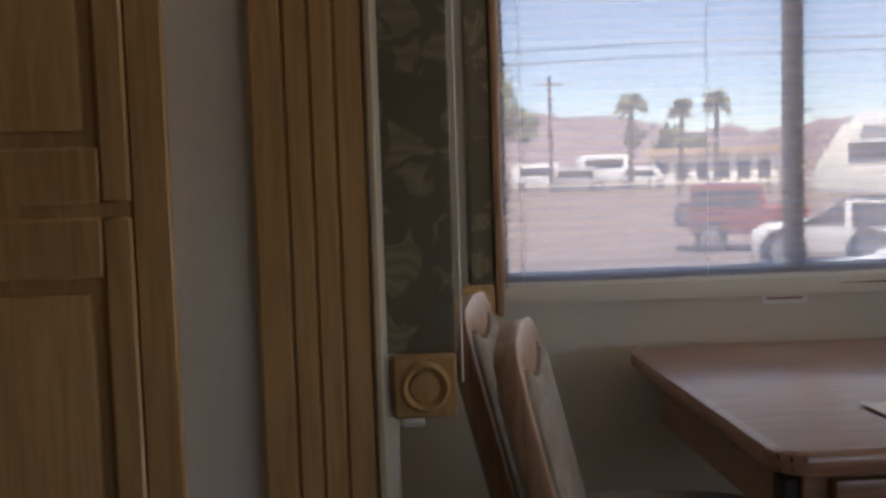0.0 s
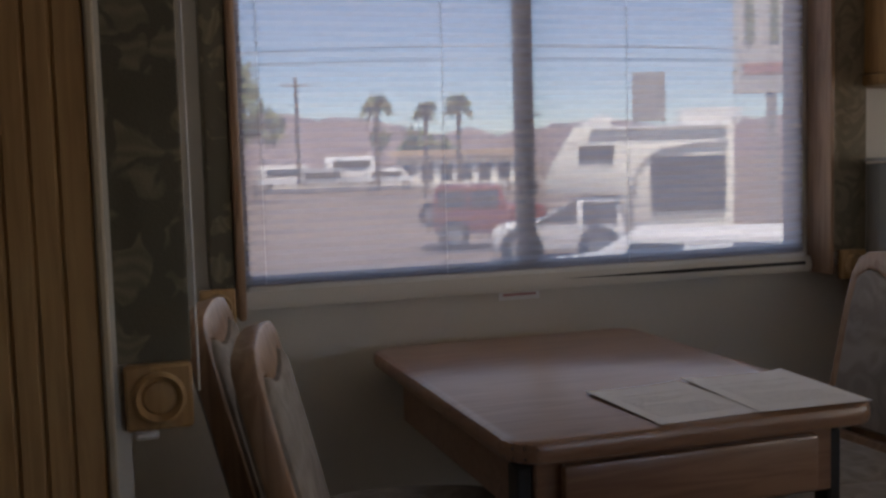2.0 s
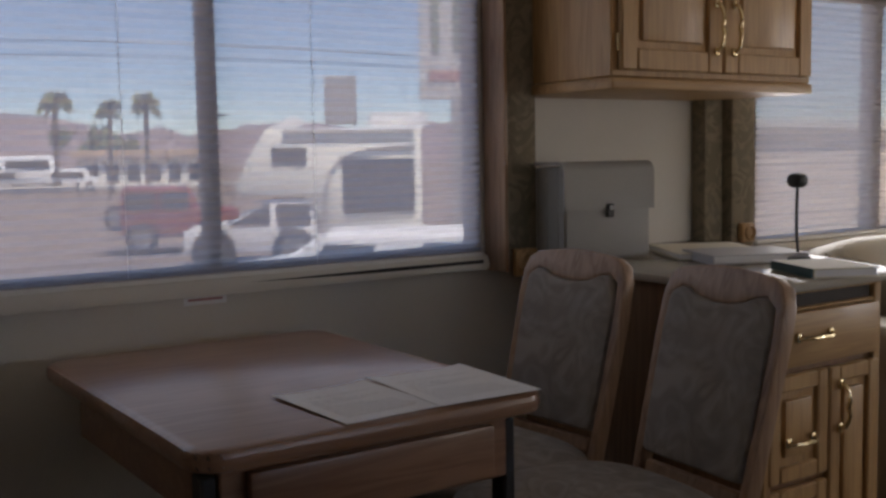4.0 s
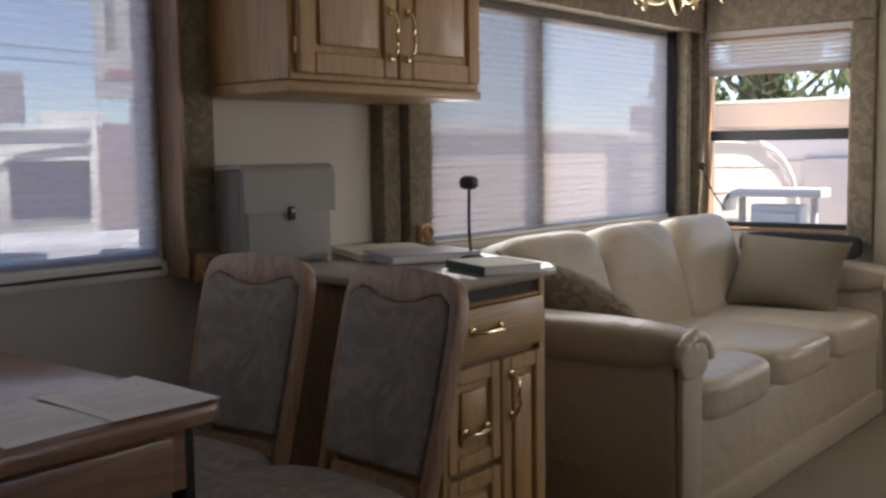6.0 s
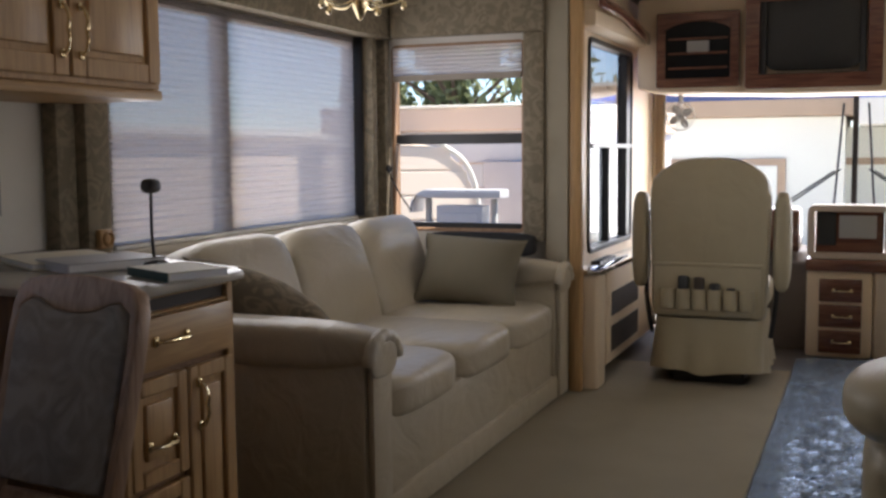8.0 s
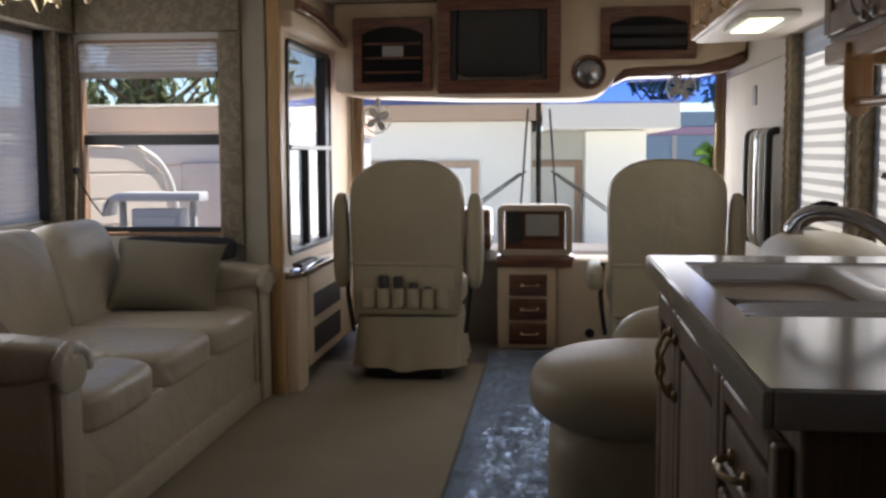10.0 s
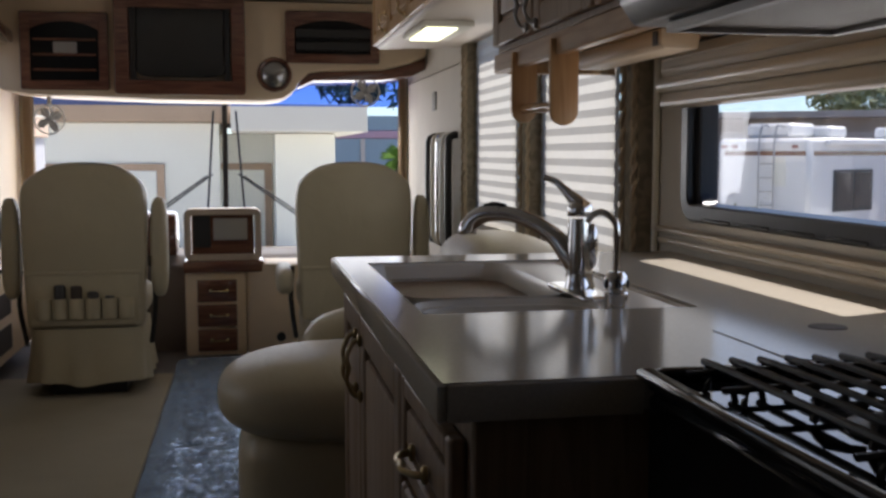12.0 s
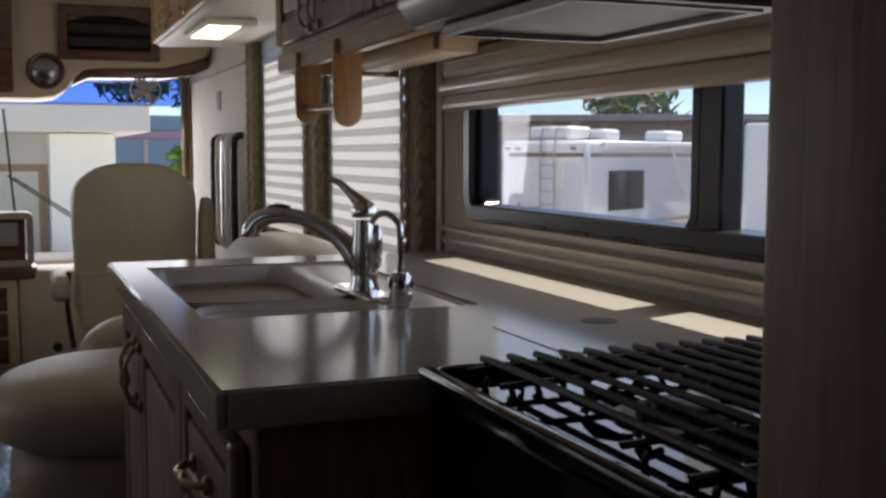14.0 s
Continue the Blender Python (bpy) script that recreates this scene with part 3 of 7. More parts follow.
# ---- sideboard between dinette and sofa ----
SB = thing("sideboard", (-1.9, 2.1, 0.0), "oak sideboard with a beige top between table and sofa", "cabinet")
# side panels use a darker copy of the oak, their shade in its colour
bm = nb()
prism(bm, [(-2.38, 1.86), (-2.25, 1.82), (-1.50, 1.78), (-1.50, 2.19), (-1.56, 2.26), (-2.38, 2.60)], "z", 0.06, 0.843)
part("body", bm, wood("sideboard_oak_shaded", (0.30, 0.17, 0.09), (0.21, 0.115, 0.06), 2), SB, "plain brown side panels with shade darkened into the oak")
bm = nb()
prism(bm, [(-2.385, 1.855), (-2.25, 1.80), (-1.465, 1.745), (-1.465, 2.215), (-1.53, 2.29), (-2.385, 2.63)], "z", 0.844, 0.864, 0.006)
part("top", bm, COUNTER, SB, "beige solid worktop")
F = facing(-1.499, 1.98, 0, 0)
bm = nb()
for a, b, c, d in ((-0.2, -0.175, 0.07, 0.842), (0.185, 0.21, 0.07, 0.842), (-0.175, 0.185, 0.80, 0.808), (-0.175, 0.185, 0.838, 0.842)):
    box(bm, a, b, c, d, 0, 0.016, 0.003)
part("face_frame", local(F, bm), OAK, SB)
# a dark board drawn for the shade inside the slot
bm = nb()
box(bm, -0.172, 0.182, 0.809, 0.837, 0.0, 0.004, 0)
part("slot", local(F, bm), DARKFILL, SB, "dark board for the shade in the open slot under the top")
bm = nb()
box(bm, -0.185, 0.20, 0.680, 0.798, 0, 0.02, 0.006, 2)
d_ = part("drawer", local(F, bm), OAKH, SB)
bail(d_, F @ Matrix.Translation((0, 0, 0.02)), -0.045, 0.745, 0.11, False, BRASS, "polished brass handle")
leaf(SB, F, -0.185, 0.015, 0.43, 0.665, OAK, OAK, "drawer", stile=0.036, handle=(-0.09, 0.52, 0.085, False))
leaf(SB, F, -0.185, 0.015, 0.12, 0.415, OAK, OAK, "drawer", stile=0.036, handle=(-0.09, 0.29, 0.085, False))
leaf(SB, F, 0.022, 0.20, 0.12, 0.665, OAK, OAK, "door", stile=0.036, handle=(0.05, 0.575, 0.10, True))

# file box, books and microphone on the sideboard
fb = thing("file_box", (-2.19, 1.95, 0.865), "grey cardboard file box with a flap and latch", "box")
R = Matrix.Translation((-2.122, 1.937, 0.865)) @ Matrix.Rotation(radians(80), 4, "Z")
bm = nb()
box(bm, -0.13, 0.135, 0.0, 0.15, 0, 0.245, 0.010, 2)
part("body", local(R, bm), GREYBOX, fb)
for k in range(5):
    bm = nb()
    prism(bm, [(0.002 + 0.029 * k, 0.002), (0.0305 + 0.029 * k, 0.002), (0.0305 + 0.029 * k, 0.243), (0.002 + 0.029 * k, 0.243)], "x", -0.1345 - 0.0012 * (k % 2), -0.1305)
    part("gusset", local(R, bm), DARKBOX, fb, "dark pleated side")
bm = nb()
prism(bm, [(-0.007, 0.132), (-0.007, 0.236), (0.002, 0.252), (0.02, 0.260), (0.152, 0.258), (0.152, 0.250), (0.022, 0.252), (0.006, 0.245), (-0.0015, 0.234), (-0.0015, 0.132)], "x", -0.138, 0.143)
part("flap", local(R, bm), GREYBOX, fb)
bm = nb()
box(bm, -0.010, 0.012, -0.014, -0.004, 0.112, 0.148, 0.003)
lt_ = part("latch", local(R, bm), BLACK, fb, "small black latch")
bm = nb()
lathe(bm, [(0.006, 0.0), (0.006, -0.004), (0.001, -0.005)], (0.001, -0.014, 0.137), "y", 12)
part("button", local(R, bm), STEEL, lt_)


def book(name, x, y, z, w, d, h, turn, cover, pages, label):
    th = thing(name, (x, y, z), label, "book", "books on the sideboard")
    m = Matrix.Translation((x, y, z)) @ Matrix.Rotation(radians(turn), 4, "Z")
    bm = nb()
    box(bm, -w / 2, w / 2, -d / 2, d / 2, 0, 0.003, 0.001)
    box(bm, -w / 2, w / 2, -d / 2, d / 2, h - 0.003, h, 0.001)
    box(bm, -w / 2, -w / 2 + 0.003, -d / 2, d / 2, 0.0031, h - 0.0031, 0)
    part("cover", local(m, bm), cover, th)
    bm = nb()
    box(bm, -w / 2 + 0.0035, w / 2 - 0.004, -d / 2 + 0.004, d / 2 - 0.004, 0.0033, h - 0.0033, 0)
    part("page_block", local(m, bm), pages, th)
    return th


book("ring_binder", -2.03, 2.22, 0.865, 0.30, 0.25, 0.018, -30, CREAM, PAPER, "flat pale binder lying on the sideboard")
book("ring_binder", -1.86, 2.17, 0.865, 0.26, 0.20, 0.024, 65, mat("grey_binder", (0.5, 0.5, 0.52), 0.5), PAPER, "thick grey-white binder lying on the sideboard")
bk = book("book", -1.548, 2.065, 0.865, 0.155, 0.20, 0.022, 64.5, CREAM, PAPER, "thick cream book with a dark teal spine")
bm = nb()
box(bm, -0.0800, -0.0778, -0.099, 0.099, 0.001, 0.021, 0)
part("spine_band", local(Matrix.Translation((-1.548, 2.065, 0.865)) @ Matrix.Rotation(radians(64.5), 4, "Z"), bm), TEAL, bk, "dark teal spine")
MX, MY = -1.735, 2.222
mc = thing("desk_microphone", (MX, MY, 0.865), "black gooseneck desk microphone with a round head", "microphone")
bm = nb()
lathe(bm, [(0.036, 0), (0.036, 0.006), (0.030, 0.013), (0.009, 0.016)], (MX, MY, 0.865), "z", 20)
part("base", bm, BLACK, mc)
bm = nb()
tube(bm, [(MX, MY, 0.875), (MX - 0.006, MY, 0.94), (MX - 0.010, MY + 0.005, 1.01), (MX - 0.012, MY + 0.009, 1.055)], 0.004, 8, 4)
part("gooseneck", bm, BLACK, mc)
bm = nb()
puff(bm, MX - 0.036, MX + 0.010, MY - 0.014, MY + 0.034, 1.050, 1.088, 2.6, 6)
part("head", bm, BLACK, mc)

# ---- cabinet over the sideboard ----
OC = thing("overhead_cabinet", (-2.2, 2.23, 1.305), "honey oak wall cabinet with two raised-panel doors", "cabinet")
bm = nb()
box(bm, LX + 0.002, -2.0, 1.835, 2.615, 1.335, 1.925, 0.004)
part("body", bm, OAK, OC)
bm = nb()
box(bm, LX + 0.002, -1.992, 1.830, 2.619, 1.305, 1.334, 0.006, 2)
part("light_rail", bm, OAKH, OC)
F = facing(-1.999, 2.225, 0, 0)
leaf(OC, F, -0.372, -0.004, 1.352, 1.90, OAK, OAK, handle=(-0.035, 1.47, 0.125, True))
leaf(OC, F, 0.004, 0.372, 1.352, 1.90, OAK, OAK, handle=(0.035, 1.47, 0.125, True))
for v in (1.42, 1.78):
    bm = nb()
    cyl(bm, (-0.379, v - 0.02, 0.012), (-0.379, v + 0.02, 0.012), 0.005, n=8)
    part("hinge", local(F, bm), BRASS, OC)


# ---- sofa ----
sofa = thing("sofa", (-1.85, 3.7, 0.004), "beige leather three-seat sofa with rolled arms", "sofa")
bm = nb()
box(bm, -2.25, -1.385, 2.86, 4.60, 0.03, 0.345, 0.015, 2)
part("base_front", bm, LEATHER, sofa)
bm = nb()
box(bm, -2.0, -1.368, 2.80, 4.66, 0.014, 0.115, 0.01, 2)
part("skirt_board", bm, LEATHER, sofa)
for k in range(3):
    y = 2.85 + 0.588 * k
    bm = nb()
    puff(bm, -2.12, -1.350, y - 0.002, y + 0.589, 0.315, 0.475, 5.2, 17)
    part("seat_cushion", bm, LEATHER, sofa)
    bm = nb()
    puff(bm, -0.135, 0.135, y - 0.002, y + 0.589, 0.0, 0.50, 5.2, 15)
    t = Matrix.Translation((-2.03, 0, 0.362)) @ Matrix.Rotation(radians(-17), 4, "Y")
    part("back_cushion", local(t, bm), LEATHER, sofa)
for y, s in ((2.755, -1), (4.70, 1)):
    bm = nb()
    box(bm, -2.30, -1.375, y - 0.075, y + 0.075, 0.012, 0.56, 0.02, 2)
    puff(bm, -2.32, -1.335, y - 0.105, y + 0.085, 0.515, 0.655, 3.6, 11)
    part("arm", bm, LEATHER, sofa)
    bm = nb()
    prism(bm, [(y - 0.06, 0.02), (y + 0.06, 0.02), (y + 0.065, 0.50), (y + 0.05, 0.58), (y, 0.61), (y - 0.05, 0.58), (y - 0.065, 0.50)], "x", -1.374, -1.352, 0.008)
    part("arm_front", bm, LEATHER, sofa)
    bm = nb()
    rad_ = [0.020 + 0.003 * (k % 2) for k in range(15)]
    tube(bm, [(-1.352, y - 0.085 + 0.180 * math.cos(radians(180 - 12.86 * k)) * 0.5 + 0.085, 0.545 + 0.075 * math.sin(radians(12.86 * k))) for k in range(15)], rad_, 10, 2)
    puff(bm, -1.365, -1.336, y - 0.092, y + 0.085, 0.50, 0.635, 3, 7)
    part("gathered_roll", bm, LEATHER, sofa)
bm = nb()
prism(bm, [(-2.36, 0.03), (-2.20, 0.03), (-2.24, 0.74), (-2.36, 0.74)], "y", 2.84, 4.62, 0.01)
part("back_frame", bm, LEATHER, sofa)

sp_ = solid("storage_roll", puff(nb(), -2.06, -1.50, 4.712, 4.768, 0.650, 0.764, 5, 9), mat("black_cloth", (0.02, 0.02, 0.022), 0.8), "long black cloth roll behind the sofa arm", "cloth roll", at=(-1.78, 4.74, 0.65))

pl = thing("throw_pillow", (-1.80, 4.45, 0.48), "plain olive-brown throw pillow leaning on the sofa arm", "pillow", "sofa pillows")
bm = nb()
bmesh.ops.create_grid(bm, x_segments=22, y_segments=22, size=0.5)
front = list(bm.verts)
for v in front:
    u, w = v.co.x * 2, v.co.y * 2
    fold = 0.006 * math.sin(7 * u + 3 * w) * abs(u * w)
    v.co = Vector((v.co.x * 0.53 * (1 - 0.11 * (1 - w * w) * u * u), 0.105 * (max(0, (1 - u * u) * (1 - w * w))) ** 0.5 + fold * (1 - u ** 4) * (1 - w ** 4), v.co.y * 0.42 * (1 - 0.13 * (1 - u * u) * w * w)))
dup = bmesh.ops.duplicate(bm, geom=bm.faces[:])
for v in [g for g in dup["geom"] if isinstance(g, bmesh.types.BMVert)]:
    v.co.y *= -1
bmesh.ops.remove_doubles(bm, verts=bm.verts[:], dist=0.001)
PIL = bm.copy()
local(Matrix.Translation((-1.72, 4.44, 0.615)) @ Matrix.Rotation(radians(12), 4, "Z") @ Matrix.Rotation(radians(-38), 4, "X") @ Matrix.Rotation(radians(5), 4, "Y") @ Matrix.Diagonal((0.90, 0.95, 0.88, 1)), bm)
part("cover", bm, PILLOWM, pl)
pl2 = thing("throw_pillow", (-1.9, 3.05, 0.48), "brown patterned throw pillow slumped by the near arm", "pillow", "sofa pillows")
for v in PIL.verts:
    v.co.y *= 1.15
local(Matrix.Translation((-1.93, 3.02, 0.605)) @ Matrix.Rotation(radians(12), 4, "Z") @ Matrix.Rotation(radians(22), 4, "Y") @ Matrix.Rotation(radians(52), 4, "X"), PIL)
part("cover", PIL, THROWCLOTH, pl2)

# ---- cockpit seats ----
def cab_seat(x, y, pockets, label, armdrop):
    st = thing("captain_chair", (x, y, 0.0), label, "seat", "cab seats")
    bm = nb()
    n = 12
    poly = [(-0.265, 0.33), (-0.275, 0.6), (-0.285, 0.90), (-0.278, 1.0)]
    poly += [(-0.278 + 0.556 * k / n, 1.0 + 0.11 * (1 - abs(1 - 2 * k / n) ** 3.2)) for k in range(1, n)]
    poly += [(-a, b) for a, b in reversed(poly[:4])]
    prism(bm, [(x + a, b) for a, b in poly], "y", y, y + 0.13, 0.035)
    part("backrest", bm, SEATL, st)
    bm = nb()
    puff(bm, x - 0.20, x + 0.20, y + 0.09, y + 0.20, 0.48, 1.04, 4, 7)
    part("back_pad", bm, SEATL, st)
    bm = nb()
    box(bm, x - 0.255, x + 0.245, y - 0.010, y + 0.0, 0.345, 0.60, 0.006, 2)
    pk = part("rear_panel", bm, SEATL, st)
    bm = nb()
    box(bm, x - 0.262, x + 0.255, y - 0.016, y - 0.004, 0.588, 0.606, 0.005, 2)
    part("welt", bm, SEATL, st)
    if pockets:
        for k in range(6):
            px = x - 0.185 + 0.074 * k
            bm = nb()
            lathe(bm, [(0.026, 0.0), (0.034, 0.006), (0.0355, 0.05), (0.0345, 0.098), (0.030, 0.100), (0.030, 0.090), (0.001, 0.085)], (px, y - 0.014, 0.380), "z", 14)
            part("pocket", bm, SEATL, pk)
        bm = nb()
        box(bm, x - 0.235, x + 0.225, y - 0.022, y - 0.0105, 0.352, 0.381, 0.005, 2)
        part("hem", bm, SEATL, pk)
        for k, top, r in ((1, 0.545, 0.027), (2, 0.540, 0.026), (3, 0.512, 0.026), (4, 0.492, 0.023)):
            px = x - 0.185 + 0.074 * k
            bm = nb()
            lathe(bm, [(r * 0.8, 0.468), (r, 0.474), (r, top - 0.012), (r * 0.8, top - 0.003), (0.001, top)], (px, y - 0.0142, 0.0), "z", 14)
            solid("handset", bm, BLACK if k != 2 else DARKFILL, "small dark device tucked in a seat pocket", "device", "things in the seat pockets", at=(px, y - 0.0142, 0.468))
    bm = nb()
    puff(bm, x - 0.27, x + 0.27, y + 0.02, y + 0.58, 0.36, 0.52, 5, 9)
    part("seat_cushion", bm, SEATL, st)
    bm = nb()
    N = 96
    rings = []
    for lv, (z, grow, wave) in enumerate(((0.335, 0.0, 0.0), (0.25, 0.004, 0.003), (0.16, 0.010, 0.008), (0.075, 0.018, 0.014))):
        row = []
        for k in range(N):
            a = 2 * math.pi * k / N
            c, s = math.cos(a), math.sin(a)
            f = (abs(c) ** 7 + abs(s) ** 7) ** (-1 / 7)
            g = 1 + grow / 0.26 + wave / 0.26 * math.sin(11 * a + 1.3 * math.sin(3 * a))
            row.append(bm.verts.new((x + 0.258 * f * c * g, y + 0.245 + 0.255 * f * s * g, z + (0.012 * math.sin(5 * a) if lv == 3 else 0))))
        rings.append(row)
    for r0, r1 in zip(rings, rings[1:]):
        for k in range(N):
            bm.faces.new((r0[k], r1[k], r1[(k + 1) % N], r0[(k + 1) % N]))
    bm.faces.new(rings[0])
    part("skirt", bm, SEATL, st)
    bm = nb()
    box(bm, x - 0.17, x + 0.17, y + 0.06, y + 0.40, 0.0, 0.09, 0.01)
    part("pedestal", bm, BLACK, st)
    for s in (-1, 1):
        bm = nb()
        a = x + s * 0.335
        if armdrop and s < 0:
            puff(bm, a - 0.045, a + 0.04, y + 0.0, y + 0.42, 0.46, 0.60, 3.4, 9)
        else:
            puff(bm, a - 0.042, a + 0.042, y + 0.02, y + 0.15, 0.47, 0.945, 3.4, 9)
        part("armrest", bm, SEATL, st)
        bm = nb()
        tube(bm, [(x + s * 0.30, y + 0.10, 0.60), (x + s * 0.31, y + 0.09, 0.44), (x + s * 0.285, y + 0.12, 0.24)], 0.012, 6, 3)
        part("belt", bm, BLACK, st, "dark seat belt")
    return st


cab_seat(-0.77, 5.15, True, "tall beige leather driver seat with rear pockets", False)
cab_seat(0.495, 5.15, False, "tall beige leather passenger seat with folded arms", True)

# ---- kitchen ----
KC = thing("kitchen_cabinet", (0.6, 1.8, 0.0), "oak kitchen base cabinet with panelled doors and drawers", "cabinet")
bm = nb()
box(bm, 0.215, 1.0, 1.15, 2.47, 0.09, 0.868, 0.004)
part("body", bm, KITWOOD, KC)
# the recess shade is put into this board's near-black colour
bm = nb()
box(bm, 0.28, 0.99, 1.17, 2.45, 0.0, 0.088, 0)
part("toe_kick", bm, DARKFILL, KC)
F = facing(0.214, 1.81, 0, 180)
leaf(KC, F, 0.265, 0.635, 0.695, 0.835, KITWOOD, KITWOOD, "drawer", stile=0.03, handle=(0.45, 0.755, 0.10, False), metal=AGED)
leaf(KC, F, 0.265, 0.635, 0.46, 0.675, KITWOOD, KITWOOD, "drawer", stile=0.03, handle=(0.45, 0.57, 0.10, False), metal=AGED)
leaf(KC, F, 0.265, 0.635, 0.12, 0.44, KITWOOD, KITWOOD, "drawer", stile=0.03, handle=(0.45, 0.29, 0.10, False), metal=AGED)
leaf(KC, F, -0.285, 0.245, 0.12, 0.835, KITWOOD, KITWOOD, "door", handle=(-0.255, 0.735, 0.11, True), metal=AGED)
leaf(KC, F, -0.635, -0.305, 0.12, 0.835, KITWOOD, KITWOOD, "door", handle=(-0.335, 0.735, 0.11, True), metal=AGED)

# worktop with a sunk double sink: built as strips round the bowls
top = thing("worktop", (0.6, 1.8, 0.87), "pale beige solid-surface kitchen worktop", "worktop")
SX0, SX1, SY0, SY1, SD0, SD1, SLX = 0.238, 0.677, 1.600, 2.355, 1.765, 1.79, 0.535
bm = nb()
def slab(a, b, c, d, z=0.91):
    box(bm, a, b, c, d, 0.872, z, 0)
slab(0.178, SX0, 1.13, 2.50)
slab(SX1, 1.005, 1.13, 2.50)
slab(SX0, SX1, 1.13, SY0)
slab(SX0, SX1, SY1, 2.50)
bmesh.ops.remove_doubles(bm, verts=bm.verts[:], dist=0.0005)
part("slab", bm, COUNTER, top)
bm = nb()
box(bm, 0.170, 0.182, 1.122, 2.508, 0.868, 0.909, 0.004, 2)
box(bm, 0.182, 0.40, 1.120, 1.130, 0.868, 0.909, 0.004, 2)
box(bm, 0.182, 1.0, 2.500, 2.508, 0.868, 0.909, 0.004, 2)
part("edge", bm, COUNTER, top)
bm = nb()
prism(bm, [(0.60, 1.19), (0.64, 1.155), (0.95, 1.155), (0.985, 1.19), (0.985, 1.385), (0.95, 1.41), (0.64, 1.41), (0.60, 1.385)], "z", 0.9095, 0.9112)
part("stove_cover", bm, COUNTER, top, "flush beige cover board with a finger hole")
# a dark disc laid on the cover for the hole's inner shade
bm = nb()
lathe(bm, [(0.026, 0.0), (0.026, 0.0012), (0.001, 0.0012)], (0.765, 1.375, 0.9111), "z", 24)
part("finger_hole", bm, DARKFILL, top, "dark disc for the shade in the round finger hole")

sink = thing("sink", (0.46, 2.0, 0.72), "beige composite double-bowl sink under a chrome tap", "sink")
def bowl(name, y0, y1, depth):
    bm = nb()
    z1, z0 = 0.907, 0.907 - depth
    rings = []
    for k, (i, z) in enumerate(((0.0, z1), (0.004, z1 - 0.01), (0.012, z0 + 0.05), (0.022, z0 + 0.02), (0.05, z0), (0.13, z0 - 0.004))):
        r = max(0.060 - i * 0.1, 0.03)
        ring = []
        for cx, cy, a0 in ((SLX - i - r, y0 + i + r, -90), (SLX - i - r, y1 - i - r, 0), (SX0 + i + r, y1 - i - r, 90), (SX0 + i + r, y0 + i + r, 180)):
            ring += [bm.verts.new((cx + r * math.cos(radians(a0 + q * 22.5)), cy + r * math.sin(radians(a0 + q * 22.5)), z)) for q in range(5)]
        rings.append(ring)
    for a, b in zip(rings, rings[1:]):
        for k in range(len(a)):
            j = (k + 1) % len(a)
            bm.faces.new((a[k], a[j], b[j], b[k]))
    bm.faces.new(rings[-1])
    return part(name, bm, SINKM, sink)
bowl("bowl", SD1, SY1, 0.19)
bowl("small_bowl", SY0, SD0, 0.0605)
bm = nb()
box(bm, SX0, SLX, SD0, SD1, 0.86, 0.8985, 0.004, 2)
part("divider", bm, SINKM, sink)
bm = nb()
box(bm, SX1 - 0.012, SX1 + 0.002, SY0, SY1, 0.87, 0.905, 0.004)
box(bm, SX0 - 0.002, SX0 + 0.010, SY0, SY1, 0.87, 0.905, 0.004)
box(bm, SX0, SX1, SY0 - 0.002, SY0 + 0.010, 0.87, 0.905, 0.004)
box(bm, SX0, SX1, SY1 - 0.010, SY1 + 0.002, 0.87, 0.905, 0.004)
part("rim", bm, SINKM, sink)
bm = nb()
box(bm, SLX + 0.001, SX1 - 0.013, SY0 + 0.011, SY1 - 0.011, 0.862, 0.9035, 0.006, 3)
part("tap_ledge", bm, SINKM, sink)
bm = nb()
lathe(bm, [(0.042, 0.0), (0.042, 0.003), (0.03, 0.004), (0.028, 0.001), (0.001, 0.001)], (0.46, 2.08, 0.714), "z", 24)
part("drain", bm, STEEL, sink, "steel drain ring")

tap = thing("kitchen_tap", (0.62, 1.86, 0.91), "chrome pull-out kitchen tap with a raised lever", "tap")
TX, TY, TZ = 0.552, 1.822, 0.9045


def reach(a, z):
    """A spot a metres out from the tap's axis along its spout."""
    return (TX - 0.8 * a, TY + 0.6 * a, z)


bm = nb()
puff(bm, TX - 0.032, TX + 0.032, TY - 0.115, TY + 0.115, TZ - 0.002, TZ + 0.010, 5, 9)
part("base_plate", bm, CHROME, tap)
bm = nb()
lathe(bm, [(0.027, 0.0), (0.0265, 0.008), (0.024, 0.014), (0.0235, 0.03), (0.023, 0.075), (0.0205, 0.105), (0.0195, 0.125), (0.001, 0.126)], (TX, TY, TZ + 0.008), "z", 28)
bd_ = part("body", bm, CHROME, tap)
bm = nb()
lathe(bm, [(0.0205, 0.0), (0.0215, 0.003), (0.0215, 0.017), (0.019, 0.022), (0.012, 0.027), (0.001, 0.029)], (TX, TY, TZ + 0.136), "z", 28)
part("cap", bm, CHROME, bd_)
bm = nb()
puff(bm, TX + 0.010, TX + 0.028, TY - 0.024, TY - 0.004, TZ + 0.045, TZ + 0.125, 2.3, 8)
part("side_plate", bm, CHROME, bd_)
bm = nb()
tube(bm, [reach(0.0, TZ + 0.042), reach(0.018, TZ + 0.068), reach(0.045, TZ + 0.098), reach(0.085, TZ + 0.122), reach(0.130, TZ + 0.136), reach(0.172, TZ + 0.137)], [0.0215, 0.0205, 0.0165, 0.0140, 0.0138, 0.0142], 18, 6)
part("spout", bm, CHROME, tap)
bm = nb()
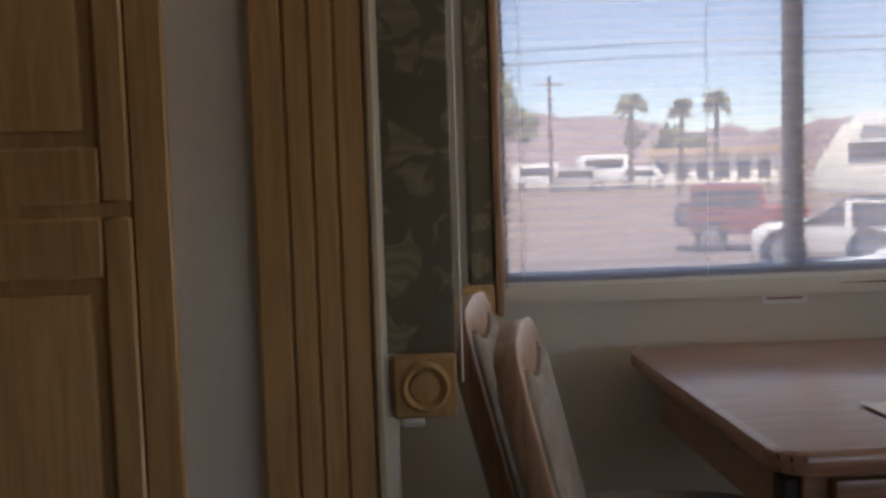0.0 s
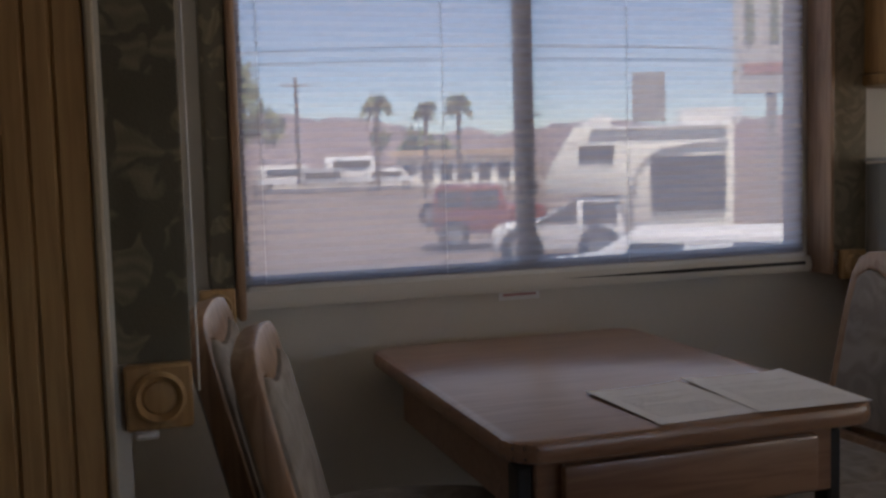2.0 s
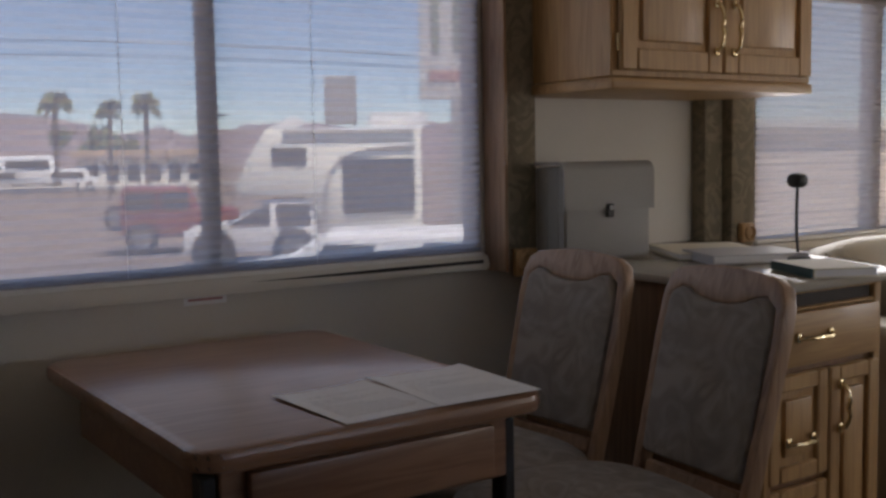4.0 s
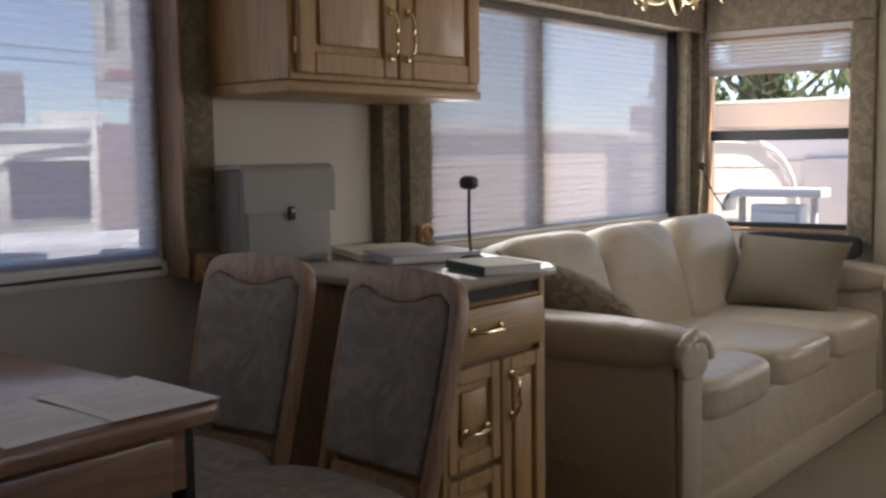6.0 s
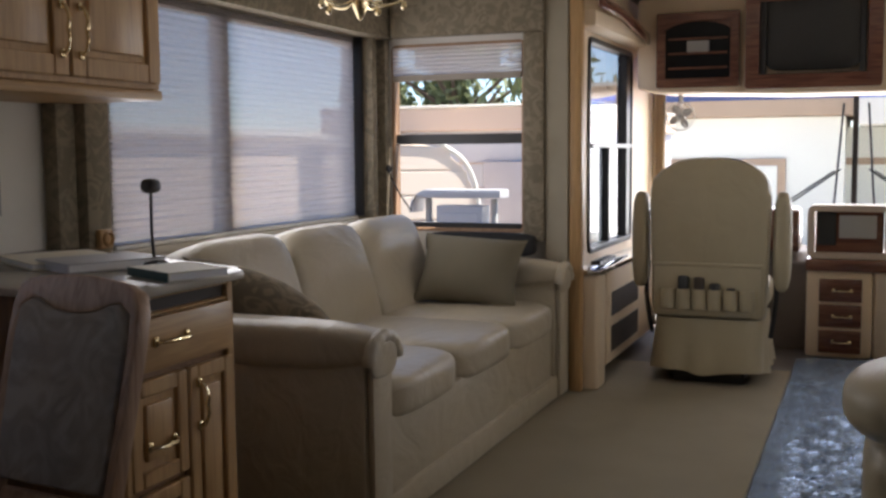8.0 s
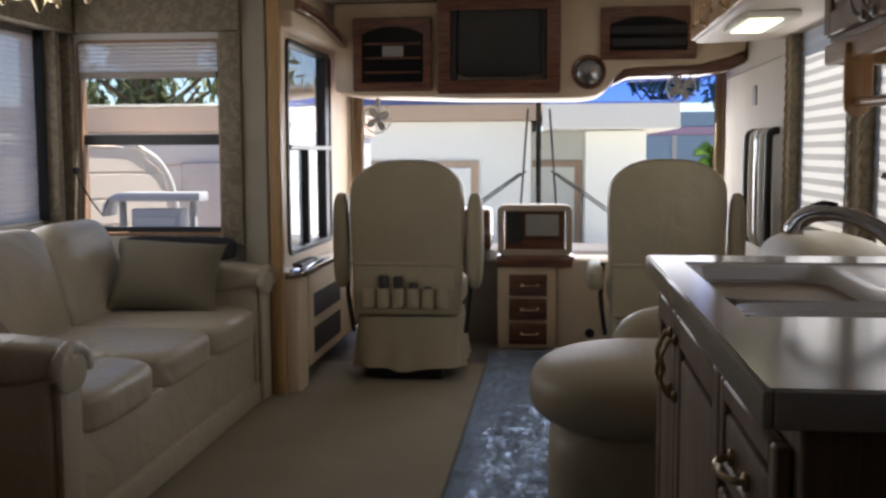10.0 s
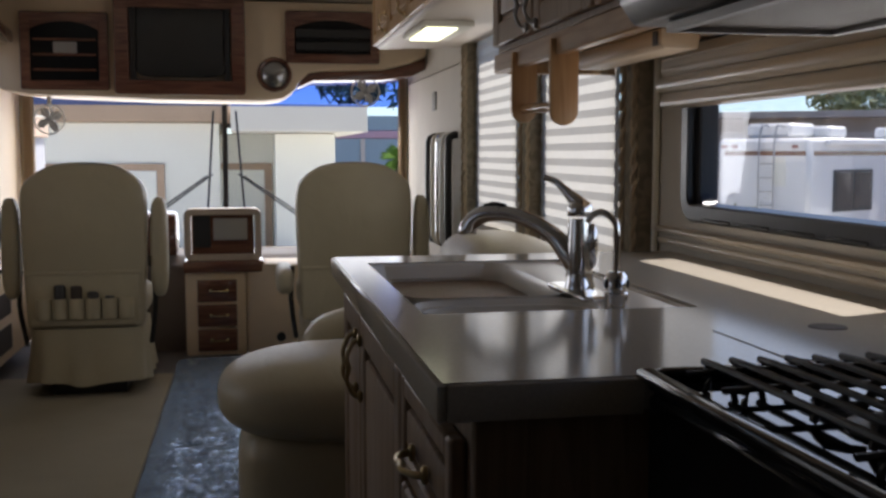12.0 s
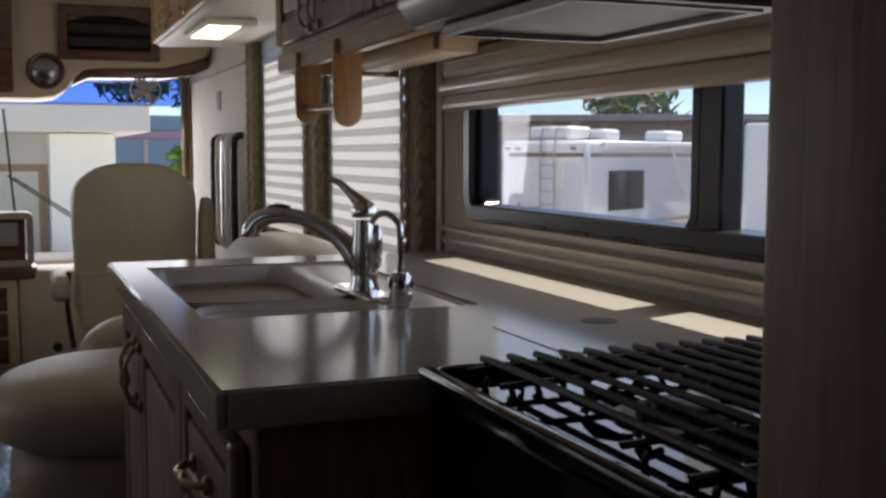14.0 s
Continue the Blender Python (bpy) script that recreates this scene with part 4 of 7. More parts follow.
tube(bm, [reach(0.150, TZ + 0.138), reach(0.180, TZ + 0.136), reach(0.203, TZ + 0.125), reach(0.215, TZ + 0.107), reach(0.216, TZ + 0.098)], [0.0148, 0.0158, 0.0168, 0.0172, 0.0165], 18, 6)
hd_ = part("spray_head", bm, CHROME, tap)
bm = nb()
tube(bm, [reach(0.140, TZ + 0.151), reach(0.165, TZ + 0.153), reach(0.186, TZ + 0.148)], [0.004, 0.006, 0.004], 8, 3)
part("spray_button", bm, BLACK, hd_)
bm = nb()
tube(bm, [reach(-0.014, TZ + 0.150), reach(0.008, TZ + 0.164), reach(0.026, TZ + 0.180), reach(0.045, TZ + 0.196), reach(0.066, TZ + 0.203)], [0.012, 0.0125, 0.008, 0.006, 0.0055], 12, 5)
part("lever", bm, CHROME, tap)
wt = thing("water_tap", (0.55, 1.625, 0.905), "small chrome gooseneck filter tap beside the sink", "tap")
wx, wy, wz = 0.550, 1.628, 0.9045
bm = nb()
lathe(bm, [(0.0185, 0), (0.0185, 0.026), (0.0155, 0.029), (0.0155, 0.033), (0.0195, 0.036), (0.0195, 0.050), (0.012, 0.060), (0.001, 0.061)], (wx, wy, wz), "z", 20)
bs_ = part("base", bm, CHROME, wt)
for q in range(6):
    a = radians(60 * q + 15)
    bm = nb()
    puff(bm, wx + 0.0175 * math.cos(a) - 0.004, wx + 0.0175 * math.cos(a) + 0.004, wy + 0.0175 * math.sin(a) - 0.004, wy + 0.0175 * math.sin(a) + 0.004, wz + 0.035, wz + 0.052, 3, 3)
    part("grip", bm, BLACK, bs_)
bm = nb()
tube(bm, [(wx, wy, wz + 0.058), (wx, wy, wz + 0.122), (wx - 0.004, wy + 0.003, wz + 0.140), (wx - 0.017, wy + 0.013, wz + 0.153), (wx - 0.031, wy + 0.023, wz + 0.149), (wx - 0.039, wy + 0.029, wz + 0.137)], 0.0052, 12, 6)
part("spout", bm, CHROME, wt)

# cooker
ck = thing("cooker", (0.69, 0.82, 0.0), "black gas cooker with a wire grate over three burners", "cooker")
bm = nb()
box(bm, 0.40, 1.0, 0.60, 1.115, 0.03, 0.895, 0.006)
part("oven_body", bm, BLACKMETAL, ck)
bm = nb()
box(bm, 0.384, 0.398, 0.62, 1.10, 0.20, 0.74, 0.006)
part("oven_door", bm, BLACKMETAL, ck)
bm = nb()
tube(bm, [(0.384, 0.66, 0.70), (0.36, 0.67, 0.70), (0.36, 1.03, 0.70), (0.384, 1.04, 0.70)], 0.009, 8, 2)
part("oven_handle", bm, STEEL, ck)
bm = nb()
box(bm, 0.400, 0.998, 0.596, 1.118, 0.8955, 0.908, 0.004)
part("hob_plate", bm, HOBGLASS, ck)
for a, b, c, d in ((0.386, 0.408, 0.596, 1.118), (0.409, 0.998, 1.096, 1.118), (0.409, 0.998, 0.596, 0.612)):
    bm = nb()
    box(bm, a, b, c, d, 0.9085, 0.921, 0.005, 2)
    part("hob_rim", bm, BLACKMETAL, ck)
bm = nb()
box(bm, 0.409, 0.416, 0.614, 1.094, 0.9085, 0.914, 0.002)
part("trim_strip", bm, STEEL, ck, "thin dull steel trim strip")
BURNERS = ((0.555, 0.865), (0.83, 0.93), (0.72, 0.70))
for bx, by in BURNERS:
    bm = nb()
    lathe(bm, [(0.064, 0.0), (0.066, 0.003), (0.058, 0.005), (0.050, 0.001), (0.001, 0.001)], (bx, by, 0.9083), "z", 28)
    br_ = part("drip_ring", bm, STEEL, ck, "dull steel drip ring")
    bm = nb()
    lathe(bm, [(0.044, 0), (0.044, 0.006), (0.040, 0.009), (0.034, 0.010), (0.034, 0.013), (0.030, 0.015), (0.001, 0.016)], (bx, by, 0.9096), "z", 24)
    part("burner", bm, GRATE, br_)
for k in range(17):
    gx = 0.451 + k * 0.0318
    bm = nb()
    tube(bm, [(gx, 1.082, 0.914), (gx, 1.076, 0.928), (gx, 1.05, 0.933), (gx, 0.66, 0.933), (gx, 0.64, 0.928), (gx, 0.635, 0.914)], 0.0040, 7, 2)
    part("grate_bar", bm, GRATE, ck)
for yy in (0.66, 0.75, 0.97, 1.05):
    bm = nb()
    tube(bm, [(0.438, yy, 0.910), (0.442, yy, 0.924), (0.455, yy, 0.9285), (0.975, yy, 0.9285)], 0.0036, 6, 2)
    part("grate_rail", bm, GRATE, ck)
for bx, by in BURNERS:
    for q in range(6):
        a = radians(30 + 60 * q)
        bm = nb()
        tube(bm, [(bx + 0.046 * math.cos(a), by + 0.046 * math.sin(a), 0.928), (bx + 0.080 * math.cos(a), by + 0.080 * math.sin(a), 0.926), (bx + 0.092 * math.cos(a), by + 0.092 * math.sin(a), 0.910)], 0.0042, 6, 2)
        part("grate_finger", bm, GRATE, ck)

# tall cabinet beside the cooker
tc_ = thing("tall_cabinet", (0.7, 0.1, 0.0), "tall dark-shaded oak cabinet with a smooth edge board", "cabinet")
bm = nb()
box(bm, 0.42, 1.0, -0.9, 0.575, 0.0, 1.99, 0.003)
part("body", bm, KITWOOD, tc_)
F = facing(0.419, 0.513, 0, 180)
bm = nb()
box(bm, -0.062, 0.06, 0.0, 1.99, 0, 0.018, 0.008, 2)
part("edge_board", local(F, bm), KITWOOD, tc_)
leaf(tc_, F, 0.08, 0.58, 1.05, 1.95, KITWOOD, KITWOOD)
leaf(tc_, F, 0.08, 0.58, 0.1, 1.03, KITWOOD, KITWOOD)


# ---- windows, shades and cloth surrounds ----
def ring(bm, u0, u1, v0, v1, wd, d0, d1, r=0.03):
    """A rounded frame: outline, width, and depth from d0 to d1."""
    def outline(i):
        q = max(r - i, 0.004)
        o = []
        for cx, cy, a0 in ((u1 - i - q, v0 + i + q, -90), (u1 - i - q, v1 - i - q, 0), (u0 + i + q, v1 - i - q, 90), (u0 + i + q, v0 + i + q, 180)):
            o += [(cx + q * math.cos(radians(a0 + k * 22.5)), cy + q * math.sin(radians(a0 + k * 22.5))) for k in range(5)]
        return o
    e = min(0.004, wd * 0.3)
    rings = [[bm.verts.new((a, b, d)) for a, b in outline(i)] for i, d in ((0, d0), (0, d1 - e), (e, d1), (wd - e, d1), (wd, d1 - e), (wd, d0))]
    n = len(rings[0])
    for a, b in zip(rings, [*rings[1:], rings[0]]):
        for k in range(n):
            j = (k + 1) % n
            bm.faces.new((a[k], a[j], b[j], b[k]))
    return bm


def pane(parent, m, u0, u1, v0, v1, d, material=GLASS):
    bm = nb()
    box(bm, u0, u1, v0, v1, d, d + 0.003, 0)
    p = part("pane", local(m, bm), material, parent)
    p.visible_shadow = False
    return p


def pleats(bm, u0, u1, v0, v1, d, pitch, depth, waver=0.0):
    """A folded sheet hanging in small pleats."""
    n = max(2, int((v1 - v0) / pitch) * 2)
    rows = []
    for k in range(n + 1):
        v = v0 + (v1 - v0) * k / n
        s = depth if k % 2 else 0
        rows.append([bm.verts.new((u, v + waver * math.sin(u * 3.1 + 1), d + s)) for u in (u0, u0 + (u1 - u0) * 0.33, u0 + (u1 - u0) * 0.66, u1)])
    for a, b in zip(rows, rows[1:]):
        for j in range(3):
            bm.faces.new((a[j], a[j + 1], b[j + 1], b[j]))
    return bm


# dinette window
SW = facing(LX, 0, 0, 0)
w1 = thing("window_1", (LX, 0.98, 0.9), "wide dinette window behind a sheer pleated shade", "window", kind="structure")
bm = nb()
ring(bm, 0.255, 1.715, 0.878, 1.755, 0.022, -0.055, 0.004)
part("window_frame", local(SW, bm), mat("frame_grey", (0.55, 0.52, 0.52), 0.5), w1)
bm = nb()
box(bm, 0.925, 0.968, 0.90, 1.735, -0.045, -0.015, 0.004)
mul_ = part("mullion", local(SW, bm), mat("mullion_grey", (0.30, 0.27, 0.26), 0.5), w1)
bm = nb()
tube(bm, [(0.968, 1.252, -0.02), (0.985, 1.252, -0.018)], 0.003, 6, 1)
part("latch", local(SW, bm), BLACK, mul_)
TINTED = glass("tinted_glass", (0.86, 0.87, 0.88))
pane(w1, SW, 0.277, 0.925, 0.90, 1.735, -0.035, TINTED)
pane(w1, SW, 0.968, 1.693, 0.90, 1.735, -0.030, TINTED)
bm = nb()
prism(bm, [(-0.004, 0.835), (0.022, 0.835), (0.026, 0.850), (0.018, 0.872), (0.005, 0.876), (-0.004, 0.876)], "x", 0.23, 1.72)
bmesh.ops.transform(bm, matrix=Matrix(((0, 1, 0, LX + 0.005), (1, 0, 0, 0), (0, 0, 1, 0), (0, 0, 0, 1))), verts=bm.verts[:])
part("window_sill", bm, WALLW, w1)
sh1 = thing("pleated_blind", (LX + 0.01, 0.98, 0.9), "sheer white pleated shade drawn over the dinette window", "window shade")
bm = nb()
pleats(bm, 0.262, 1.705, 0.885, 1.75, 0.008, 0.022, 0.006)
part("cloth", local(SW, bm), SHADE, sh1)
bm = nb()
prism(bm, [(0.27, 0.872), (1.705, 0.866), (1.705, 0.882), (0.27, 0.884)], "z", 0.005, 0.020, 0.002)
part("bottom_rail", local(SW, bm), WHITEP, sh1)
# black strip that stands for the shadow gap along the sill
bm = nb()
prism(bm, [(1.02, 0.858), (1.70, 0.846), (1.70, 0.862), (1.40, 0.862)], "z", 0.026, 0.030)
part("shadow_gap", local(SW, bm), BLACK, sh1, "dark sagging strip put in as a shadow gap")
for u in (0.31, 0.73, 1.20):
    bm = nb()
    cyl(bm, (u, 0.885, 0.016), (u, 1.75, 0.016), 0.0010, n=6)
    part("cord", local(SW, bm), CORD, sh1)
sg = thing("warning_sticker", (LX, 0.93, 0.82), "faded pink and white warning sticker below the window", "sticker")
bm = nb()
box(bm, 0.86, 0.965, 0.812, 0.830, 0.0005, 0.0015, 0)
part("sheet", local(SW, bm), PAPER, sg)
bm = nb()
box(bm, 0.87, 0.955, 0.822, 0.827, 0.0016, 0.002, 0)
part("bar", local(SW, bm), mat("faded_red", (0.5, 0.22, 0.22), 0.7), sg)

# cloth-covered surrounds
def surround(name, boxes, label):
    th = thing(name, (LX, boxes[0][2], 1.0), label, "window surround")
    for nm, x0_, y0_, x1_, y1_, z0_, z1_, mt in boxes:
        bm = nb()
        box(bm, x0_, x1_, y0_, y1_, z0_, z1_, 0.008, 2)
        part(nm, bm, mt, th)
    return th


sr = surround("window_surround", [("leg", LX + 0.002, 1.738, LX + 0.085, 1.845, 0.885, 1.92, TRIMCLOTH), ("side_board", LX + 0.002, 1.722, LX + 0.10, 1.736, 0.83, 1.92, CHAIRWOOD), ("leg", LX + 0.002, 0.185, LX + 0.085, 0.236, 0.885, 1.92, FLORAL), ("side_board", LX + 0.002, 0.238, LX + 0.10, 0.256, 0.82, 1.92, CHAIRWOOD), ("valance", LX + 0.002, 0.258, LX + 0.11, 1.72, 1.76, 1.92, FLORAL)], "floral cloth-covered surround of the dinette window")
rosette(sr, facing(LX + 0.086, 1.790, 0.855, 0), 0.075)
rosette(sr, facing(LX + 0.086, 0.195, 0.855, 0), 0.075)
sr2 = surround("window_surround", [("leg", LX + 0.002, 2.632, LX + 0.095, 2.742, 0.84, 1.92, TRIMCLOTH), ("side_board", LX + 0.002, 2.545, LX + 0.06, 2.630, 0.80, 1.92, TRIMCLOTH), ("leg", LX + 0.002, 4.64, LX + 0.10, 4.69, 0.80, 1.92, TRIMCLOTH), ("side_board", LX + 0.002, 4.625, LX + 0.05, 4.639, 0.84, 1.92, BLACK), ("valance", LX + 0.002, 2.64, LX + 0.13, 4.828, 1.70, 1.925, TRIMCLOTH)], "brown cloth-covered surround of the sofa window")
rosette(sr2, facing(LX + 0.096, 2.687, 0.885, 0), 0.06)

# sofa window
w2 = thing("window_2", (LX, 3.7, 0.86), "wide window behind the sofa with a pleated shade", "window", kind="structure")
bm = nb()
ring(bm, 2.835, 4.635, 0.825, 1.695, 0.025, -0.055, 0.003)
part("window_frame", local(SW, bm), mat("frame_dark", (0.12, 0.11, 0.10), 0.5), w2)
bm = nb()
box(bm, 3.50, 3.60, 0.845, 1.675, -0.05, -0.02, 0.004)
part("mullion", local(SW, bm), mat("mullion_pale", (0.42, 0.40, 0.42), 0.5), w2)
pane(w2, SW, 2.86, 3.50, 0.85, 1.67, -0.035)
pane(w2, SW, 3.60, 4.61, 0.85, 1.67, -0.035)
bm = nb()
box(bm, 2.87, 3.495, 0.86, 1.66, -0.047, -0.045, 0)
part("insect_screen", local(SW, bm), SCREEN, w2, "fine grey insect screen")
bm = nb()
box(bm, 2.85, 4.62, 0.80, 0.828, 0.003, 0.03, 0.006, 2)
part("window_sill", local(SW, bm), WALLW, w2)
sh2 = thing("pleated_blind", (LX + 0.01, 3.7, 0.86), "white pleated shade drawn over the sofa window", "window shade")
bm = nb()
pleats(bm, 2.84, 4.615, 0.845, 1.70, 0.006, 0.024, 0.005)
part("cloth", local(SW, bm), SHADE2, sh2)
bm = nb()
box(bm, 2.845, 4.62, 0.830, 0.845, 0.006, 0.022, 0.003)
part("bottom_rail", local(SW, bm), WHITEP, sh2)

# window in the end of the slide-out
EW = facing(0, 4.83, 0, -90)
w3 = thing("window_3", (-1.93, 4.83, 0.77), "end window with a raised shade over the sofa arm", "window", kind="structure")
bm = nb()
ring(bm, -2.28, -1.58, 0.755, 1.675, 0.02, -0.055, 0.003)
part("window_frame", local(EW, bm), CHAIRWOOD, w3)
bm = nb()
box(bm, -2.262, -1.598, 1.185, 1.235, -0.045, -0.010, 0.004)
part("rail", local(EW, bm), BLACK, w3, "black sash rail")
bm = nb()
box(bm, -2.262, -1.598, 0.77, 0.80, -0.045, -0.005, 0.004)
part("rail", local(EW, bm), BLACK, w3, "black sash rail")
pane(w3, EW, -2.262, -1.598, 0.80, 1.185, -0.03)
pane(w3, EW, -2.262, -1.598, 1.235, 1.66, -0.03)
sh3 = thing("pleated_blind", (-1.93, 4.82, 1.5), "white pleated shade raised to the top of the window", "window shade")
bm = nb()
pleats(bm, -2.265, -1.595, 1.525, 1.66, 0.004, 0.018, 0.012)
part("cloth", local(EW, bm), SHADE2, sh3)
bm = nb()
box(bm, -2.265, -1.595, 1.493, 1.524, 0.004, 0.024, 0.004)
part("bottom_rail", local(EW, bm), mat("shade_rail", (0.34, 0.29, 0.24), 0.5), sh3)
sr3 = thing("window_surround", (-1.9, 4.8, 1.0), "brown cloth-covered surround of the end window", "window surround")
for nm, a, b, c, d, mt in (("leg", -2.385, -2.285, 0.80, 1.70, TRIMCLOTH), ("leg", -1.575, -1.475, 0.72, 1.70, TRIMCLOTH), ("valance", -2.25, -1.475, 1.702, 1.925, TRIMCLOTH)):
    bm = nb()
    box(bm, a, b, c, d, 0.004, 0.06 if nm == "leg" else 0.075, 0.008, 2)
    part(nm, local(EW, bm), mt, sr3)
cd = thing("pull_line", (-2.25, 4.74, 0.9), "dark cord with a small knob beside the window", "cord")
bm = nb()
tube(bm, [(-2.262, 4.75, 1.07), (-2.25, 4.755, 1.02), (-2.20, 4.76, 0.93), (-2.15, 4.77, 0.86)], 0.004, 6, 3)
puff(bm, -2.275, -2.245, 4.735, 4.765, 1.05, 1.085, 2.5, 4)
part("cord", bm, BLACK, cd)

# trim of the slide-out's mouth, and the closet beside it
tr = thing("slide_trim", (-1.4, -0.09, 0.0), "fluted honey oak trim at the mouth of the slide-out", "trim")
F = facing(-1.399, 0, 0, 0)
fluted(tr, F, -0.172, -0.030, 0.012, 1.99, OAK, "fluted_board", 3)
bm = nb()
box(bm, -0.029, -0.018, 0.012, 1.99, 0.0, 0.024, 0.003)
part("edge_strip", local(F, bm), mat("tan_strip", (0.50, 0.42, 0.31), 0.5), tr, "thin cream edge strip")
bp = thing("hanging_valance_end", (-1.41, 0.04, 1.0), "dark floral cloth panel ending in a turned oak block", "curtain panel")
bm = nb()
box(bm, -0.017, 0.078, 0.905, 1.90, -0.03, -0.010, 0.006, 2)
part("cloth", local(F, bm), FLORAL, bp)
rosette(bp, facing(-1.410, 0.035, 0.868, 0), 0.082)
bm = nb()
tube(bm, [(0.083, 1.90, -0.004), (0.084, 1.3, -0.004), (0.0845, 0.87, -0.003)], 0.0016, 6, 2)
part("cord", local(F, bm), PAPER, bp, "white pull cord")
bm = nb()
box(bm, 0.004, 0.034, 0.812, 0.822, -0.02, -0.006, 0.003)
part("clip", local(F, bm), PAPER, bp, "small white clip")
tr2 = thing("slide_trim", (-1.33, 4.83, 0.0), "smooth varnished oak post beside the driver", "trim")
bm = nb()
box(bm, -1.362, -1.300, 4.80, 4.86, 0.0, 1.99, 0.012, 3)
part("post", bm, OAK, tr2)
bm = nb()
box(bm, -1.472, -1.363, 4.79, 4.829, 0.0, 1.92, 0.004)
part("jamb", bm, mat("jamb_cloth", (0.37, 0.325, 0.25), 0.9, fine=300, bump=0.2), tr2, "beige cloth-covered jamb board")
cl = thing("closet", (-1.4, -0.6, 0.0), "honey oak closet with arched raised-panel doors", "closet")
bm = nb()
box(bm, -0.3205, -0.274, 0.0, 1.99, 0.0, 0.018, 0.003)
box(bm, -1.2, -0.321, 1.94, 1.99, 0.0, 0.018, 0.003)
box(bm, -1.2, -0.321, 0.0, 0.08, 0.0, 0.018, 0.003)
box(bm, -1.2, -0.321, 1.085, 1.125, 0.0, 0.012, 0.003)
part("face_frame", local(F, bm), OAK, cl)
leaf(cl, F, -0.78, -0.3215, 1.117, 1.93, OAK, OAK, stile=0.070, thick=0.022, side=0.036)
leaf(cl, F, -0.78, -0.3215, 0.09, 1.100, OAK, OAK, stile=0.075, thick=0.022, side=0.036)

# ---- chandelier over the sofa ----
ch = thing("chandelier", (-1.75, 3.44, 1.93), "small brass chandelier with clear glass cups", "lamp")
cx, cy = -1.75, 3.44
bm = nb()
lathe(bm, [(0.055, 0.0), (0.05, -0.015), (0.012, -0.03), (0.01, -0.21), (0.03, -0.225), (0.034, -0.25), (0.018, -0.285), (0.008, -0.305), (0.001, -0.31)], (cx, cy, 1.925), "z", 20)
part("stem", bm, BRASS, ch)
for k in range(5):
    a = radians(72 * k + 20)
    ux, uy = math.cos(a), math.sin(a)
    bm = nb()
    tube(bm, [(cx + 0.02 * ux, cy + 0.02 * uy, 1.69), (cx + 0.07 * ux, cy + 0.07 * uy, 1.665), (cx + 0.13 * ux, cy + 0.13 * uy, 1.675), (cx + 0.155 * ux, cy + 0.155 * uy, 1.70)], 0.005, 8, 3)
    lathe(bm, [(0.006, -0.05), (0.012, -0.04), (0.008, -0.02), (0.018, -0.005), (0.012, 0.004)], (cx + 0.155 * ux, cy + 0.155 * uy, 1.70), "z", 14)
    am = part("arm", bm, BRASS, ch)
    bm = nb()
    lathe(bm, [(0.016, 0.0), (0.034, 0.02), (0.044, 0.055), (0.05, 0.085), (0.048, 0.086), (0.041, 0.055), (0.031, 0.022), (0.012, 0.004)], (cx + 0.155 * ux, cy + 0.155 * uy, 1.706), "z", 16)
    part("glass_cup", bm, sheer("cup_glass", (0.88, 0.88, 0.86), 0.4) if k == 0 else bpy.data.materials["cup_glass"], am)

# ---- kitchen wall ----
KW = facing(RX, 0, 0, 180)     # u runs towards -y here
w4 = thing("window_4", (RX, 1.6, 1.0), "black-framed sliding kitchen window", "window", kind="structure")
bm = nb()
ring(bm, -2.42, -0.60, 0.992, 1.44, 0.04, -0.06, 0.016, 0.06)
part("window_frame", local(KW, bm), FRAMEBLK, w4)
bm = nb()
ring(bm, -2.385, -1.49, 1.0, 1.42, 0.028, -0.04, -0.005, 0.06)
part("sash", local(KW, bm), FRAMEBLK, w4)
bm = nb()
box(bm, -1.512, -1.435, 1.02, 1.41, -0.05, -0.006, 0.004)
part("mullion", local(KW, bm), FRAMEBLK, w4)
bm = nb()
for k in range(9):
    box(bm, -2.28 + k * 0.17, -2.28 + k * 0.17 + 0.13, 0.996, 1.003, 0.016, 0.020, 0.002)
part("drain_track", local(KW, bm), FRAMEBLK, w4)
pane(w4, KW, -2.37, -1.46, 1.01, 1.41, -0.03, DARKGLASS)
pane(w4, KW, -1.46, -0.65, 1.01, 1.41, -0.036, DARKGLASS)
vb = thing("window_valance", (0.98, 1.8, 1.3), "beige moulded valance across the top of the kitchen window", "valance")
bm = nb()
prism(bm, [(0.966, 1.395), (0.960, 1.345), (0.968, 1.332), (1.008, 1.332), (1.008, 1.395)], "y", 0.60, 2.47, 0.003)
part("upper_board", bm, SATIN, vb)
bm = nb()
prism(bm, [(0.962, 1.331), (0.950, 1.318), (0.950, 1.304), (0.962, 1.294), (1.008, 1.294), (1.008, 1.331)], "y", 0.60, 2.475, 0.004)
part("middle_rail", bm, SATIN, vb)
bm = nb()
prism(bm, [(0.966, 1.293), (0.958, 1.270), (0.960, 1.259), (0.972, 1.257), (1.008, 1.257), (1.008, 1.293)], "y", 0.60, 2.47, 0.003)
part("lower_rail", bm, SATIN, vb)
for z in (1.348, 1.372):
    bm = nb()
    cyl(bm, (0.9625, 0.61, z), (0.9625, 2.46, z), 0.0045, n=8)
    part("bead", bm, SATIN, vb)
le = thing("sill_ledge", (1.0, 1.5, 0.94), "rounded beige ledge along the kitchen wall", "ledge")
